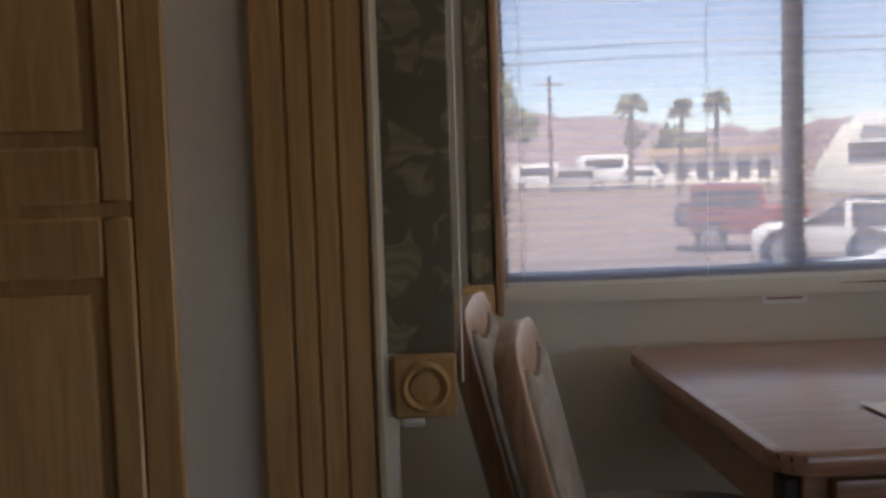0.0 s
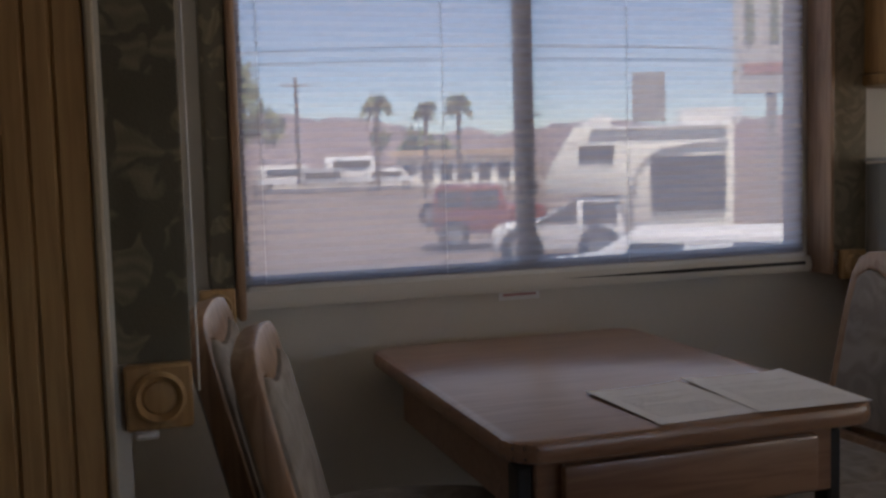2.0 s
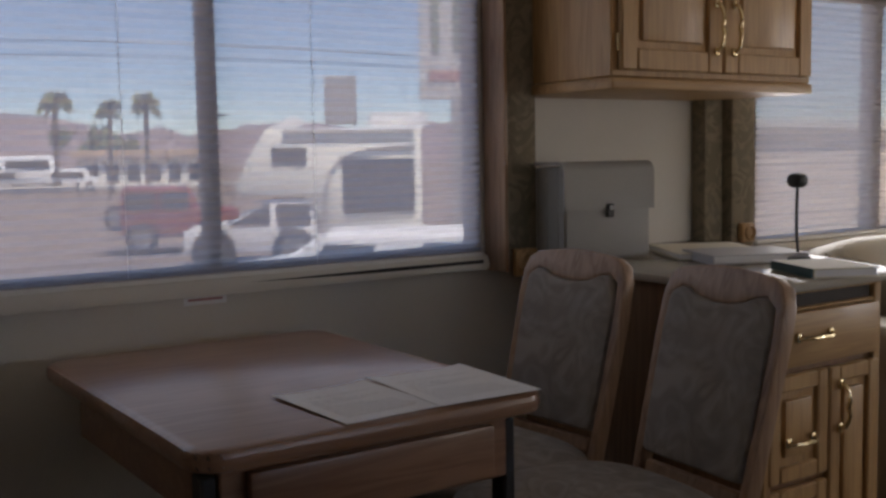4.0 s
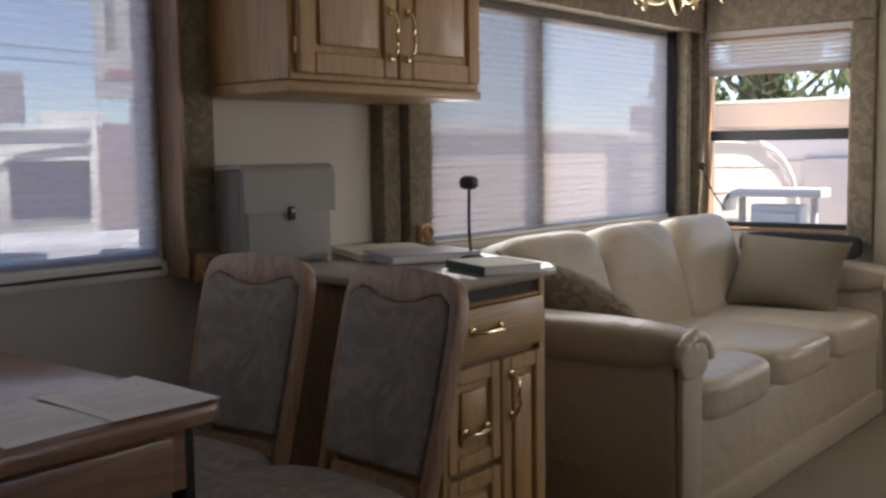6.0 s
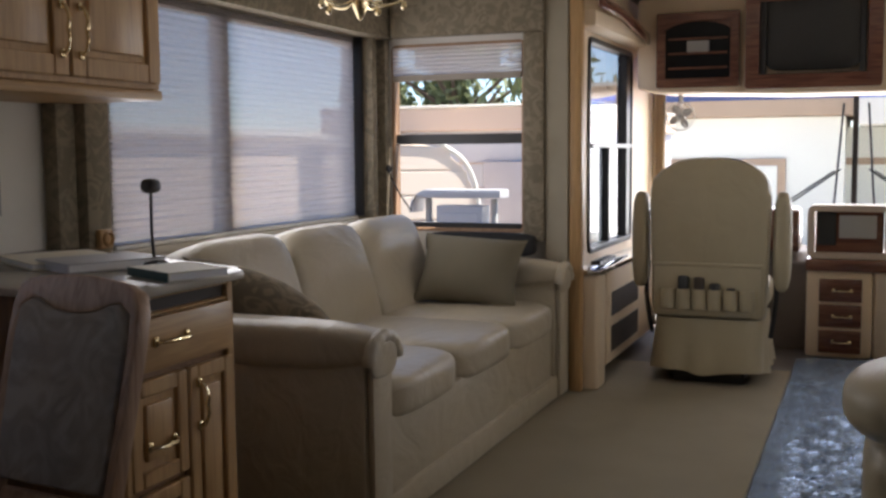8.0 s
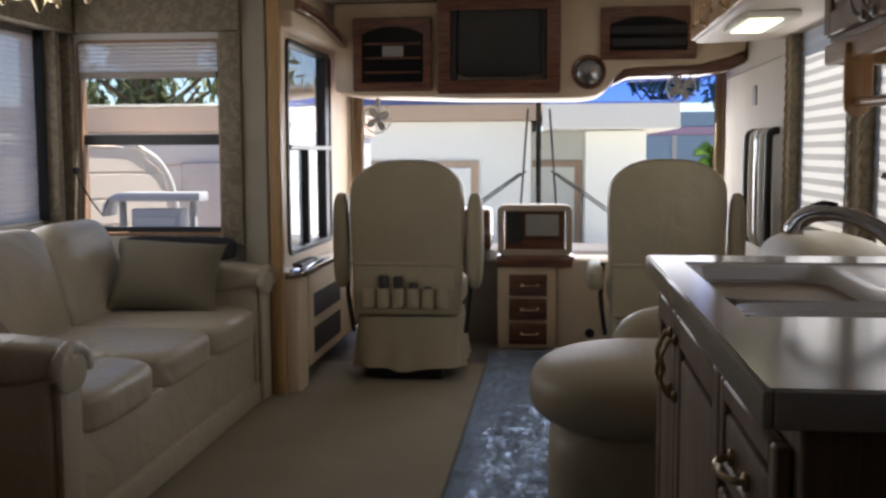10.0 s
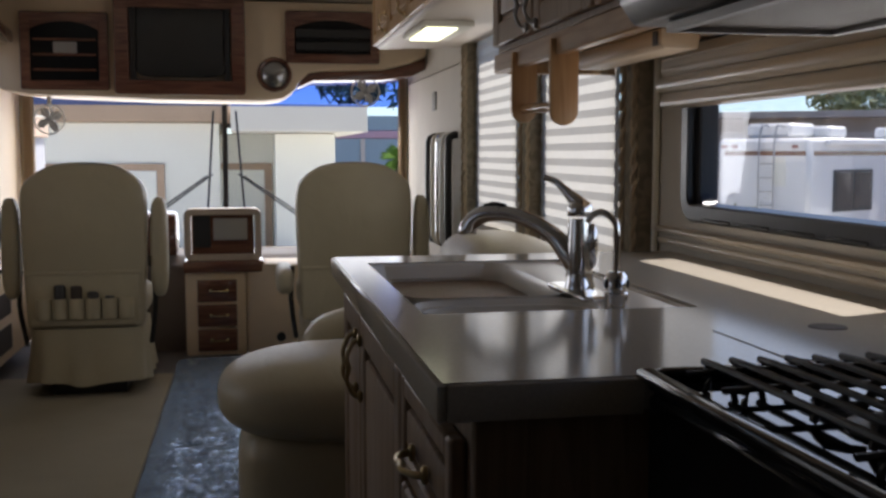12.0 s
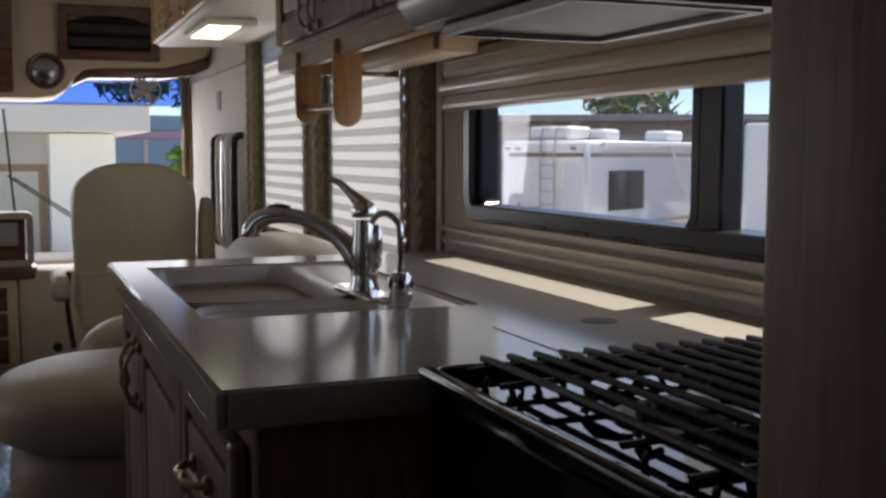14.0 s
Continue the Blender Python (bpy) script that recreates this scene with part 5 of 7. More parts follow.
for z, d in ((0.962, 0.016), (0.934, 0.009)):
    bm = nb()
    prism(bm, [(1.008, z - 0.008), (1.008 - d * 0.7, z - 0.008), (1.008 - d, z - 0.003), (1.008 - d, z + 0.003), (1.008 - d * 0.6, z + 0.008), (1.008, z + 0.008)], "y", 0.60, 2.57)
    part("bead", bm, SATIN, le)
cr = thing("corner_strip", (0.985, 2.585, 0.9), "pale upright corner strip beside the kitchen window", "trim")
bm = nb()
cyl(bm, (1.0, 2.585, 0.86), (1.0, 2.585, 1.40), 0.009, n=10)
part("strip", bm, CREAM, cr)
for ya, yb in ((2.60, 2.71), (3.63, 3.755), (4.69, 4.78)):
    th = thing("curtain_leg", (RX, ya, 0.8), "brown cloth-covered post with a twisted rope edge", "window surround", "posts between the blinds")
    bm = nb()
    box(bm, 0.955, 1.008, ya, yb, 0.60, 1.98, 0.008, 2)
    part("post", bm, TRIMCLOTH, th)
    for yy in (ya + 0.012, yb - 0.012):
        bm = nb()
        for s in (0, math.pi):
            tube(bm, [(0.953 + 0.006 * math.cos(k * 0.8 + s), yy + 0.006 * math.sin(k * 0.8 + s), 0.62 + k * 0.012) for k in range(112)], 0.006, 5, 1)
        part("rope", bm, mat("rope_%d" % int(yy * 1000), (0.42, 0.33, 0.22), 0.8), th)
for wi, (ya, yb) in enumerate(((2.86, 3.62), (3.96, 4.68))):
    w = thing("window_%d" % (5 + wi), (RX, (ya + yb) / 2, 0.86), "side window behind a striped pleated blind", "window", kind="structure")
    bm = nb()
    ring(bm, -yb, -ya, 0.86, 1.70, 0.03, -0.05, -0.01)
    part("window_frame", local(KW, bm), BLACK, w)
    pane(w, KW, -yb + 0.03, -ya - 0.03, 0.89, 1.67, -0.03)
    b = thing("pleated_blind", (0.985, (ya + yb) / 2, 0.8), "white pleated blind drawn down over the side window", "window blind")
    n = 18
    for k in range(n):
        z = 0.84 + k * 0.049
        bm = nb()
        y0_, y1_ = ya - 0.015, yb + 0.015
        bm.faces.new([bm.verts.new(p) for p in ((0.998, y0_, z), (0.998, y1_, z), (0.9945, y1_, z + 0.025), (0.9945, y0_, z + 0.025))])
        pl_ = part("pleat", bm, BLIND, b)
        # the upper half of each pleat takes the darker cloth
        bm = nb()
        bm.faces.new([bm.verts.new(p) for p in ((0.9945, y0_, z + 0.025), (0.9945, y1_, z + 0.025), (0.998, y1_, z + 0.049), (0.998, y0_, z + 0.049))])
        part("fold", bm, BLIND2, pl_, "darker grey fold")

# wall cabinets over the worktop
UC = thing("wall_cabinet", (0.8, 2.2, 1.37), "oak wall cabinets over the worktop with bow handles", "cabinet")
bm = nb()
box(bm, 0.665, 1.005, 1.345, 2.90, 1.42, 1.99, 0.004)
part("body", bm, KITWOOD, UC)
bm = nb()
box(bm, 0.665, 1.005, 0.60, 1.343, 1.505, 1.99, 0.004)
part("hood_cupboard", bm, KITWOOD, UC)
bm = nb()
box(bm, 0.785, 1.004, 0.60, 1.343, 1.405, 1.504, 0)
part("back_board", bm, mat("pale_back_board", (0.66, 0.50, 0.33), 0.5, var=0.05), UC, "pale board behind the hood")
bm = nb()
box(bm, 0.655, 0.685, 1.345, 2.91, 1.368, 1.419, 0.004)
box(bm, 0.686, 1.0, 2.885, 2.91, 1.368, 1.419, 0.004)
part("light_rail", bm, wood("rail_oak", (0.40, 0.25, 0.13), (0.30, 0.17, 0.08), 1), UC)
bm = nb()
box(bm, 0.688, 1.004, 1.345, 2.884, 1.405, 1.4185, 0)
part("underside", bm, mat("pale_board", (0.66, 0.50, 0.33), 0.5, var=0.05), UC, "pale board under the cabinets")
F = facing(0.664, 2.05, 0, 180)
for a, b, hu in ((-0.83, -0.44, -0.475), (-0.425, 0.0, -0.39), (0.015, 0.35, 0.315), (0.365, 0.70, 0.40)):
    leaf(UC, F, a, b, 1.435, 1.96, KITWOOD, KITWOOD, stile=0.06, handle=(hu, 1.50, 0.10, True), metal=STEEL)
ul = thing("under_cabinet_light", (0.86, 2.35, 1.36), "long beige light fitting below the wall cabinets", "lamp")
bm = nb()
prism(bm, [(0.81, 1.404), (0.81, 1.372), (0.82, 1.362), (0.89, 1.362), (0.90, 1.404)], "y", 2.10, 2.66, 0.004)
part("housing", bm, MOULD, ul)
bm = nb()
box(bm, 0.807, 0.81, 2.115, 2.14, 1.37, 1.40, 0)
part("switch", bm, BLACK, ul)
pt = thing("towel_holder", (0.68, 2.5, 1.37), "pine paper-towel holder with rounded ends and a dowel", "towel holder")
for yy, z0_ in ((2.32, 1.212), (2.66, 1.228)):
    bm = nb()
    w = 0.033
    poly = [(0.676 - w, 1.404), (0.676 - w, z0_ + w)] + [(0.676 + w * math.cos(radians(180 + 18 * k)), z0_ + w + w * math.sin(radians(180 + 18 * k))) for k in range(1, 10)] + [(0.676 + w, z0_ + w), (0.676 + w, 1.404)]
    prism(bm, poly, "y", yy, yy + 0.018, 0.004)
    part("bracket", bm, PINE, pt)
bm = nb()
cyl(bm, (0.676, 2.338, 1.255), (0.676, 2.66, 1.262), 0.012, n=12)
part("dowel", bm, PINE, pt)
hd = thing("range_hood", (0.8, 1.0, 1.40), "grey steel cooker hood with mesh filters", "cooker hood")
bm = nb()
prism(bm, [(0.44, 1.335), (0.46, 1.308), (0.78, 1.308), (0.78, 1.50), (0.56, 1.50), (0.44, 1.40)], "y", 0.60, 1.335, 0.006)
part("canopy", bm, mat("hood_grey", (0.22, 0.21, 0.20), 0.4, 0.5), hd)
FILTER = mat("filter_steel", (0.30, 0.29, 0.28), 0.5, 0.8, var=0.1)
WIRE = mat("filter_wire", (0.30, 0.27, 0.23), 0.45, 0.6, var=0.2)
for ya, yb in ((0.64, 0.925), (0.945, 1.27)):
    bm = nb()
    ring(bm, 0.475, 0.70, ya, yb, 0.012, 1.294, 1.3075, 0.008)
    ff_ = part("filter_frame", bm, FILTER, hd, "bright steel filter frame")
    bm = nb()
    for k in range(26):
        a = 0.486 + k * 0.0080
        box(bm, a, a + 0.0036, ya + 0.011, yb - 0.011, 1.300, 1.3030, 0)
    for k in range(int((yb - ya - 0.022) / 0.008)):
        a = ya + 0.011 + k * 0.008
        box(bm, 0.486, 0.690, a, a + 0.0036, 1.3005, 1.3034, 0)
    tagged(part("filter_mesh", bm, WIRE, ff_), kind="stuff")
# cabinet with a lamp by the entrance
RC = thing("overhead_cabinet", (0.8, 4.3, 1.56), "oak overhead cabinet with a lit lamp beneath it", "cabinet")
bm = nb()
prism(bm, [(0.577, 1.632), (0.590, 1.624), (1.005, 1.640), (1.005, 1.99), (0.577, 1.99)], "y", 3.3, 4.90, 0.006)
part("body", bm, mat("cabinet_lining", (0.55, 0.46, 0.36), 0.5, var=0.06), RC)
FR = facing(0.576, 4.10, 0, 180)
for a, b in ((-0.79, -0.28), (-0.26, 0.25), (0.27, 0.79)):
    leaf(RC, FR, a, b, 1.636, 1.97, OAK, OAK, stile=0.045, handle=(b - 0.03, 1.69, 0.07, True))
bm = nb()
box(bm, 0.61, 0.80, 3.82, 4.30, 1.606, 1.628, 0.006, 2)
lp = part("lamp_housing", bm, CREAM, RC)
bm = nb()
box(bm, 0.63, 0.745, 3.86, 4.26, 1.599, 1.6055, 0.002)
part("lamp_lens", bm, glow("warm_lamp", (0.96, 1.0, 0.68), 1.5), lp, "glowing yellowish lamp lens")

# reclining chair between worktop and passenger seat
rc = thing("recliner", (0.4, 3.1, 0.0), "beige leather swivel recliner with a rounded seat", "armchair")
bm = nb()
puff(bm, -0.11, 0.72, 2.72, 3.36, 0.36, 0.60, 2.7, 13)
part("seat", bm, SEATL, rc)
bm = nb()
puff(bm, -0.055, 0.62, 2.78, 3.32, 0.04, 0.42, 5, 9)
part("skirt", bm, SEATL, rc)
bm = nb()
lathe(bm, [(0.22, 0.0), (0.22, 0.02), (0.06, 0.04), (0.06, 0.06)], (0.3, 3.05, 0.0), "z", 24)
part("swivel_base", bm, BLACK, rc)
bm = nb()
puff(bm, 0.58, 0.92, 2.74, 3.68, 0.40, 0.905, 3.4, 11)
part("backrest", bm, SEATL, rc)
bm = nb()
puff(bm, 0.135, 0.74, 3.34, 3.56, 0.22, 0.655, 3.2, 11)
part("arm", bm, SEATL, rc)

# film laid over the floor
bm = nb()
NX, NY = 46, 400
grid = []
for j in range(NY + 1):
    row = []
    for i in range(NX + 1):
        x, y = -0.405 + 0.60 * i / NX, 0.3 + 5.7 * j / NY
        q = Vector((x * 13, y * 7, 0))
        f1, f2 = noise.noise(q), noise.noise(q * 2.7 + Vector((3, 1, 0)))
        edge = min(1, 6 * min(i, NX - i) / NX)
        row.append(bm.verts.new((x + 0.01 * noise.noise(Vector((y * 3, 5, 0))) * (1 - edge), y, 0.004 + edge * (0.012 * (1 - abs(f1)) ** 3 + 0.007 * (1 - abs(f2)) ** 3))))
    grid.append(row)
for a, b in zip(grid, grid[1:]):
    for i in range(NX):
        bm.faces.new((a[i], a[i + 1], b[i + 1], b[i]))
fl = solid("floor_runner", bm, FILM, "crinkled blue-grey plastic film laid along the aisle", "floor covering", kind="structure")

# ---- cockpit ----
FW = facing(0, 6.0, 0, -90)
oh = thing("cab_overhead", (-0.4, 6.1, 1.48), "moulded beige overhead console with cherry-framed bays", "overhead console")
bm = nb()
n = 10
poly = [(-1.30, 1.488), (-1.15, 1.466), (-0.5, 1.444), (0.09, 1.440), (0.19, 1.455), (0.25, 1.497), (0.29, 1.560), (0.335, 1.602), (0.42, 1.612), (0.75, 1.622), (0.91, 1.662), (1.0, 1.70), (1.0, 1.99), (-1.30, 1.99)]
prism(bm, poly, "y", 6.02, 6.45, 0.02)
part("shell", bm, MOULD, oh)
bm = nb()
prism(bm, [(0.275, 1.520), (0.36, 1.558), (0.75, 1.566), (0.92, 1.590), (1.0, 1.63), (1.0, 1.698), (0.91, 1.660), (0.75, 1.620), (0.42, 1.610), (0.335, 1.600), (0.292, 1.558)], "y", 6.06, 6.50, 0.005)
part("lower_trim", bm, CHERRY, oh, "dark cherry lower trim")
def bay(u0, u1, v0, v1, name):
    bm = nb()
    ring(bm, u0, u1, v0, v1, 0.05, -0.02, 0.018, 0.012)
    b = part(name, local(FW, bm), CHERRY, oh, "dark cherry frame")
    bm = nb()
    box(bm, u0 + 0.03, u1 - 0.03, v0 + 0.03, v1 - 0.03, -0.019, -0.014, 0)
    part("glass_back", local(FW, bm), BLACKMETAL, b)
    bm = nb()
    a, e, n = u0 + 0.048, u1 - 0.048, 14
    low = [(a + (e - a) * k / n, v1 - 0.048 - 0.045 * (1 - math.sin(math.pi * k / n) ** 0.8)) for k in range(n + 1)]
    prism(bm, [*low, (e, v1 - 0.046), (a, v1 - 0.046)], "z", -0.012, 0.010)
    part("arched_rail", local(FW, bm), CHERRY, b)
    return b
b1 = bay(-1.185, -0.735, 1.49, 1.90, "cubby_frame")
for v in (1.59, 1.67, 1.75):
    bm = nb()
    box(bm, -1.12, -0.80, v, v + 0.012, -0.013, 0.012, 0.002)
    part("shelf", local(FW, bm), CHERRY, b1)
bm = nb()
box(bm, -1.02, -0.90, 1.684, 1.745, -0.013, 0.0, 0.004)
solid("radio_unit", local(FW, bm), GREYBOX, "small grey radio unit on a cubby shelf", "radio")
b2 = bay(0.205, 0.725, 1.650, 1.935, "cubby_frame")
for v in (1.72, 1.79):
    bm = nb()
    box(bm, 0.26, 0.675, v, v + 0.05, -0.013, 0.004, 0.004)
    part("vent_panel", local(FW, bm), BLACK, b2)
tv = thing("television", (-0.36, 5.98, 1.47), "boxy dark television set in a glossy cherry surround", "television")
bm = nb()
ring(bm, -0.70, -0.015, 1.468, 2.0, 0.075, 0.0, 0.075, 0.02)
part("surround", local(FW, bm), CHERRY, tv)
bm = nb()
ring(bm, -0.622, -0.095, 1.488, 1.985, 0.03, 0.0, 0.070, 0.02)
part("bezel", local(FW, bm), BLACK, tv)
bm = nb()
puff(bm, -0.60, -0.115, 1.56, 1.97, 0.0, 0.052, 8, 9)
part("screen", local(FW, bm), TVGLASS, tv)
bm = nb()
box(bm, -0.60, -0.115, 1.505, 1.548, 0.0, 0.055, 0.004)
part("control_strip", local(FW, bm), BLACK, tv)
sp = thing("speaker", (0.075, 6.0, 1.58), "round black speaker in a chrome-edged ring", "speaker")
bm = nb()
lathe(bm, [(0.095, 0.0), (0.095, -0.012), (0.088, -0.02), (0.078, -0.018), (0.074, -0.006), (0.074, 0.0)], (0.143, 6.019, 1.586), "y", 28)
part("ring", bm, CHERRY, sp)
bm = nb()
lathe(bm, [(0.074, 0.0), (0.072, -0.006), (0.060, -0.013), (0.040, -0.019), (0.020, -0.022), (0.001, -0.023)], (0.143, 6.017, 1.586), "y", 24)
part("dome", bm, mat("dark_chrome", (0.35, 0.35, 0.36), 0.18, 0.9, var=0.3, scale=18, bump=0), sp)


def fan(x, y, z):
    f = thing("cab_fan", (x, y, z + 0.12), "small clip-on cab fan with clear blades", "fan", "cab fans")
    bm = nb()
    cyl(bm, (x, y, z + 0.13), (x, y, z + 0.07), 0.012, n=10)
    cyl(bm, (x, y + 0.05, z), (x, y - 0.005, z), 0.022, n=12)
    tube(bm, [(x, y, z + 0.075), (x, y + 0.045, z + 0.05), (x, y + 0.045, z)], 0.007, 6, 2)
    part("mount", bm, GREYBOX, f)
    bm = nb()
    for k in range(12):
        a0, a1 = radians(30 * k), radians(30 * k + 30)
        tube(bm, [(x + 0.082 * math.cos(a0), y - 0.02, z + 0.082 * math.sin(a0)), (x + 0.082 * math.cos(a1), y - 0.02, z + 0.082 * math.sin(a1))], 0.0042, 5, 1)
        tube(bm, [(x + 0.012 * math.cos(a0), y - 0.03, z + 0.012 * math.sin(a0)), (x + 0.05 * math.cos(a0), y - 0.034, z + 0.05 * math.sin(a0)), (x + 0.082 * math.cos(a0), y - 0.02, z + 0.082 * math.sin(a0))], 0.0020, 4, 1)
    tagged(part("cage", bm, WHITEP, f), kind="stuff")
    for k in range(4):
        a = radians(90 * k + 30)
        bm = nb()
        lathe(bm, [(0.001, 0.0), (0.024, 0.001), (0.024, 0.003), (0.001, 0.004)], (0, 0, 0), "y", 12)
        local(Matrix.Translation((x + 0.042 * math.cos(a), y - 0.012, z + 0.042 * math.sin(a))) @ Matrix.Rotation(-a, 4, "Y") @ Matrix.Rotation(radians(25), 4, "X") @ Matrix.Diagonal((1.35, 1, 1, 1)), bm)
        part("blade", bm, GREYBOX, f)
    return f


fan(-1.09, 6.25, 1.34)
fan(0.655, 6.10, 1.50)

# windscreen, its pillars and wipers
w9 = thing("windshield", (-0.15, 6.85, 0.55), "two-pane windshield with a dark centre post and tinted top", "windshield", kind="structure")
for nm, a, b in (("pane", -1.36, -0.165), ("pane", -0.135, 1.0)):
    bm = nb()
    box(bm, a, b, 6.86, 6.865, 0.55, 1.45, 0)
    p = part(nm, bm, WSGLASS, w9)
    p.visible_shadow = False
    bm = nb()
    box(bm, a, b, 6.86, 6.865, 1.45, 1.80, 0)
    p = part("tint_band", bm, glass("tint_blue", (0.42, 0.56, 0.95)) if a < -1 else bpy.data.materials["tint_blue"], w9, "blue sun tint along the top")
    p.visible_shadow = False
bm = nb()
box(bm, -0.166, -0.134, 6.835, 6.875, 0.5, 1.82, 0.006)
part("centre_post", bm, BLACK, w9)
bm = nb()
box(bm, -1.36, 1.01, 6.84, 6.98, 1.78, 2.0, 0)
part("header", bm, MOULD, w9)
for x0_, x1_ in ((-1.36, -1.30), (0.96, 1.01)):
    bm = nb()
    box(bm, x0_, x1_, 6.80, 6.90, 0.4, 1.80, 0.02, 2)
    part("pillar", bm, CREAM, w9)
for s in (-1, 1):
    wp = thing("wiper", (-0.15 + 0.10 * s, 6.92, 0.7), "black windshield wiper parked upright outside", "wiper", "wipers")
    bm = nb()
    tube(bm, [(-0.15 + 0.07 * s, 6.90, 1.42), (-0.15 + 0.10 * s, 6.91, 1.0), (-0.15 + 0.12 * s, 6.91, 0.72)], 0.007, 6, 3)
    part("blade", bm, BLACK, wp)
    for o in (0.0, 0.035):
        bm = nb()
        tube(bm, [(-0.15 + (0.08 + o) * s, 6.93, 1.02 - o * 0.3), (-0.15 + (0.55 + o) * s, 6.94, 0.68)], 0.006, 6, 1)
        part("arm", bm, BLACK, wp)
for xs in ((-1.33, -1.265), (0.935, 0.985)):
    cu = thing("cab_curtain", (xs[0], 6.6, 0.7), "gathered beige cab curtain beside the windshield", "curtain")
    bm = nb()
    N = 20
    top_ = [(xs[0] + (xs[1] - xs[0]) * (k / N), 6.72 + 0.018 * math.sin(k * 1.9)) for k in range(N + 1)]
    back_ = [(a, b + 0.012) for a, b in reversed(top_)]
    prism(bm, [*top_, *back_], "z", 0.62, 1.62)
    part("cloth", bm, sheer("curtain_cloth", (0.78, 0.70, 0.58), 0.0) if xs[0] < 0 else bpy.data.materials["curtain_cloth"], cu)

# driver's side window, ledge and valance board
DW = facing(-1.36, 0, 0, 0)
w8 = thing("window_8", (-1.36, 5.65, 0.64), "black-framed driver side window with a sliding sash", "window", kind="structure")
bm = nb()
ring(bm, 5.14, 6.15, 0.63, 1.71, 0.028, -0.05, 0.012, 0.06)
part("window_frame", local(DW, bm), BLACK, w8)
bm = nb()
box(bm, 5.165, 6.12, 1.16, 1.185, -0.04, 0.02, 0.004)
part("rail", local(DW, bm), FRAMEBLK, w8)
bm = nb()
box(bm, 5.60, 5.64, 0.66, 1.16, -0.04, 0.0, 0.004)
part("sash_post", local(DW, bm), BLACK, w8)
bm = nb()
box(bm, 6.02, 6.12, 0.66, 1.68, -0.05, 0.004, 0.004)
part("rear_post", local(DW, bm), BLACK, w8)
GREYGLASS = glass("grey_glass", (0.50, 0.55, 0.56))
pane(w8, DW, 5.165, 6.02, 1.185, 1.685, -0.03, TINTED)
pane(w8, DW, 5.165, 5.60, 0.655, 1.16, -0.03, GREYGLASS)
pane(w8, DW, 5.64, 6.02, 0.655, 1.16, -0.026, TINTED)
lg = thing("driver_console", (-1.3, 5.3, 0.0), "beige side console with a chrome-edged switch ledge", "console")
bm = nb()
box(bm, -1.358, -1.235, 4.87, 5.03, 0.0, 0.56, 0.02, 3)
part("end_pillar", bm, MOULD, lg)
bm = nb()
box(bm, -1.358, -1.23, 5.032, 6.3, 0.10, 0.555, 0.008, 2)
part("side_box", bm, MOULD, lg)
# dark boards on the box front, for the shade in its pockets
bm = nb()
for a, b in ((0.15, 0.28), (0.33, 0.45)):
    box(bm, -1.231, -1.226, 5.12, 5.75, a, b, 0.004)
part("map_pocket", bm, DARKFILL, lg, "dark boards for the shade in the open map pockets")
bm = nb()
box(bm, -1.359, -1.215, 4.86, 6.3, 0.561, 0.585, 0.008, 2)
part("ledge", bm, CHROME, lg, "chrome-edged ledge")
bm = nb()
for k in range(6):
    box(bm, -1.33, -1.28, 5.10 + k * 0.06, 5.145 + k * 0.06, 0.586, 0.602, 0.003)
part("switches", bm, BLACK, lg)
vb2 = thing("side_valance", (-1.3, 5.5, 1.75), "cherry and beige valance board over the driver window", "valance")
bm = nb()
box(bm, -1.358, -1.25, 4.87, 6.4, 1.725, 1.80, 0.01, 2)
part("padded_board", bm, MOULD, vb2)
bm = nb()
prism(bm, [(4.9, 1.86), (5.35, 1.86), (6.4, 1.76), (6.4, 1.68), (6.33, 1.68), (6.2, 1.72), (5.3, 1.81), (4.9, 1.81)], "x", -1.249, -1.225, 0.006)
part("cherry_rail", bm, CHERRY, vb2)

# dash, drawer tower and screen
da = thing("dashboard", (0.0, 6.5, 0.0), "moulded beige dashboard with dark instrument panel", "dashboard")
bm = nb()
prism(bm, [(6.30, 0.0), (6.30, 0.50), (6.42, 0.55), (6.84, 0.56), (6.84, 0.0)], "x", -1.22, 0.98, 0.015)
part("shell", bm, mat("dash_brown", (0.16, 0.125, 0.10), 0.6), da)
bm = nb()
prism(bm, [(6.26, 0.62), (6.28, 0.80), (6.40, 0.82), (6.55, 0.57), (6.30, 0.56)], "x", -1.05, -0.42, 0.02)
part("instrument_binnacle", bm, CHERRY, da)
bm = nb()
prism(bm, [(-0.03, 6.14), (0.24, 6.02), (0.40, 6.02), (0.40, 6.40), (-0.03, 6.40)], "z", 0.0, 0.53, 0.02)
sd = part("side_panel", bm, MOULD, da, "pale pinkish moulded panel")
for yy, z in ((6.06, 0.455), (6.06, 0.11)):
    bm = nb()
    lathe(bm, [(0.026, 0.0), (0.026, -0.01), (0.001, -0.012)], (0.16, 6.055, z), "y", 16)
    part("port", bm, BLACK, sd)
dt = thing("drawer_tower", (-0.2, 6.2, 0.0), "beige centre console with three dark drawers", "console")
bm = nb()
box(bm, -0.372, -0.032, 6.13, 6.45, 0.0, 0.478, 0.012, 2)
part("body", bm, MOULD, dt)
TWF = facing(0, 6.129, 0, -90)
for k in range(3):
    z = 0.025 + k * 0.142
    bm = nb()
    box(bm, -0.305, -0.085, z, z + 0.128, 0.0, 0.014, 0.006, 2)
    d = part("drawer", local(TWF, bm), CHERRY, dt)
    bail(d, TWF @ Matrix.Translation((0, 0, 0.014)), -0.185, z + 0.064, 0.09, False, BRASS, "polished brass handle")
bm = nb()
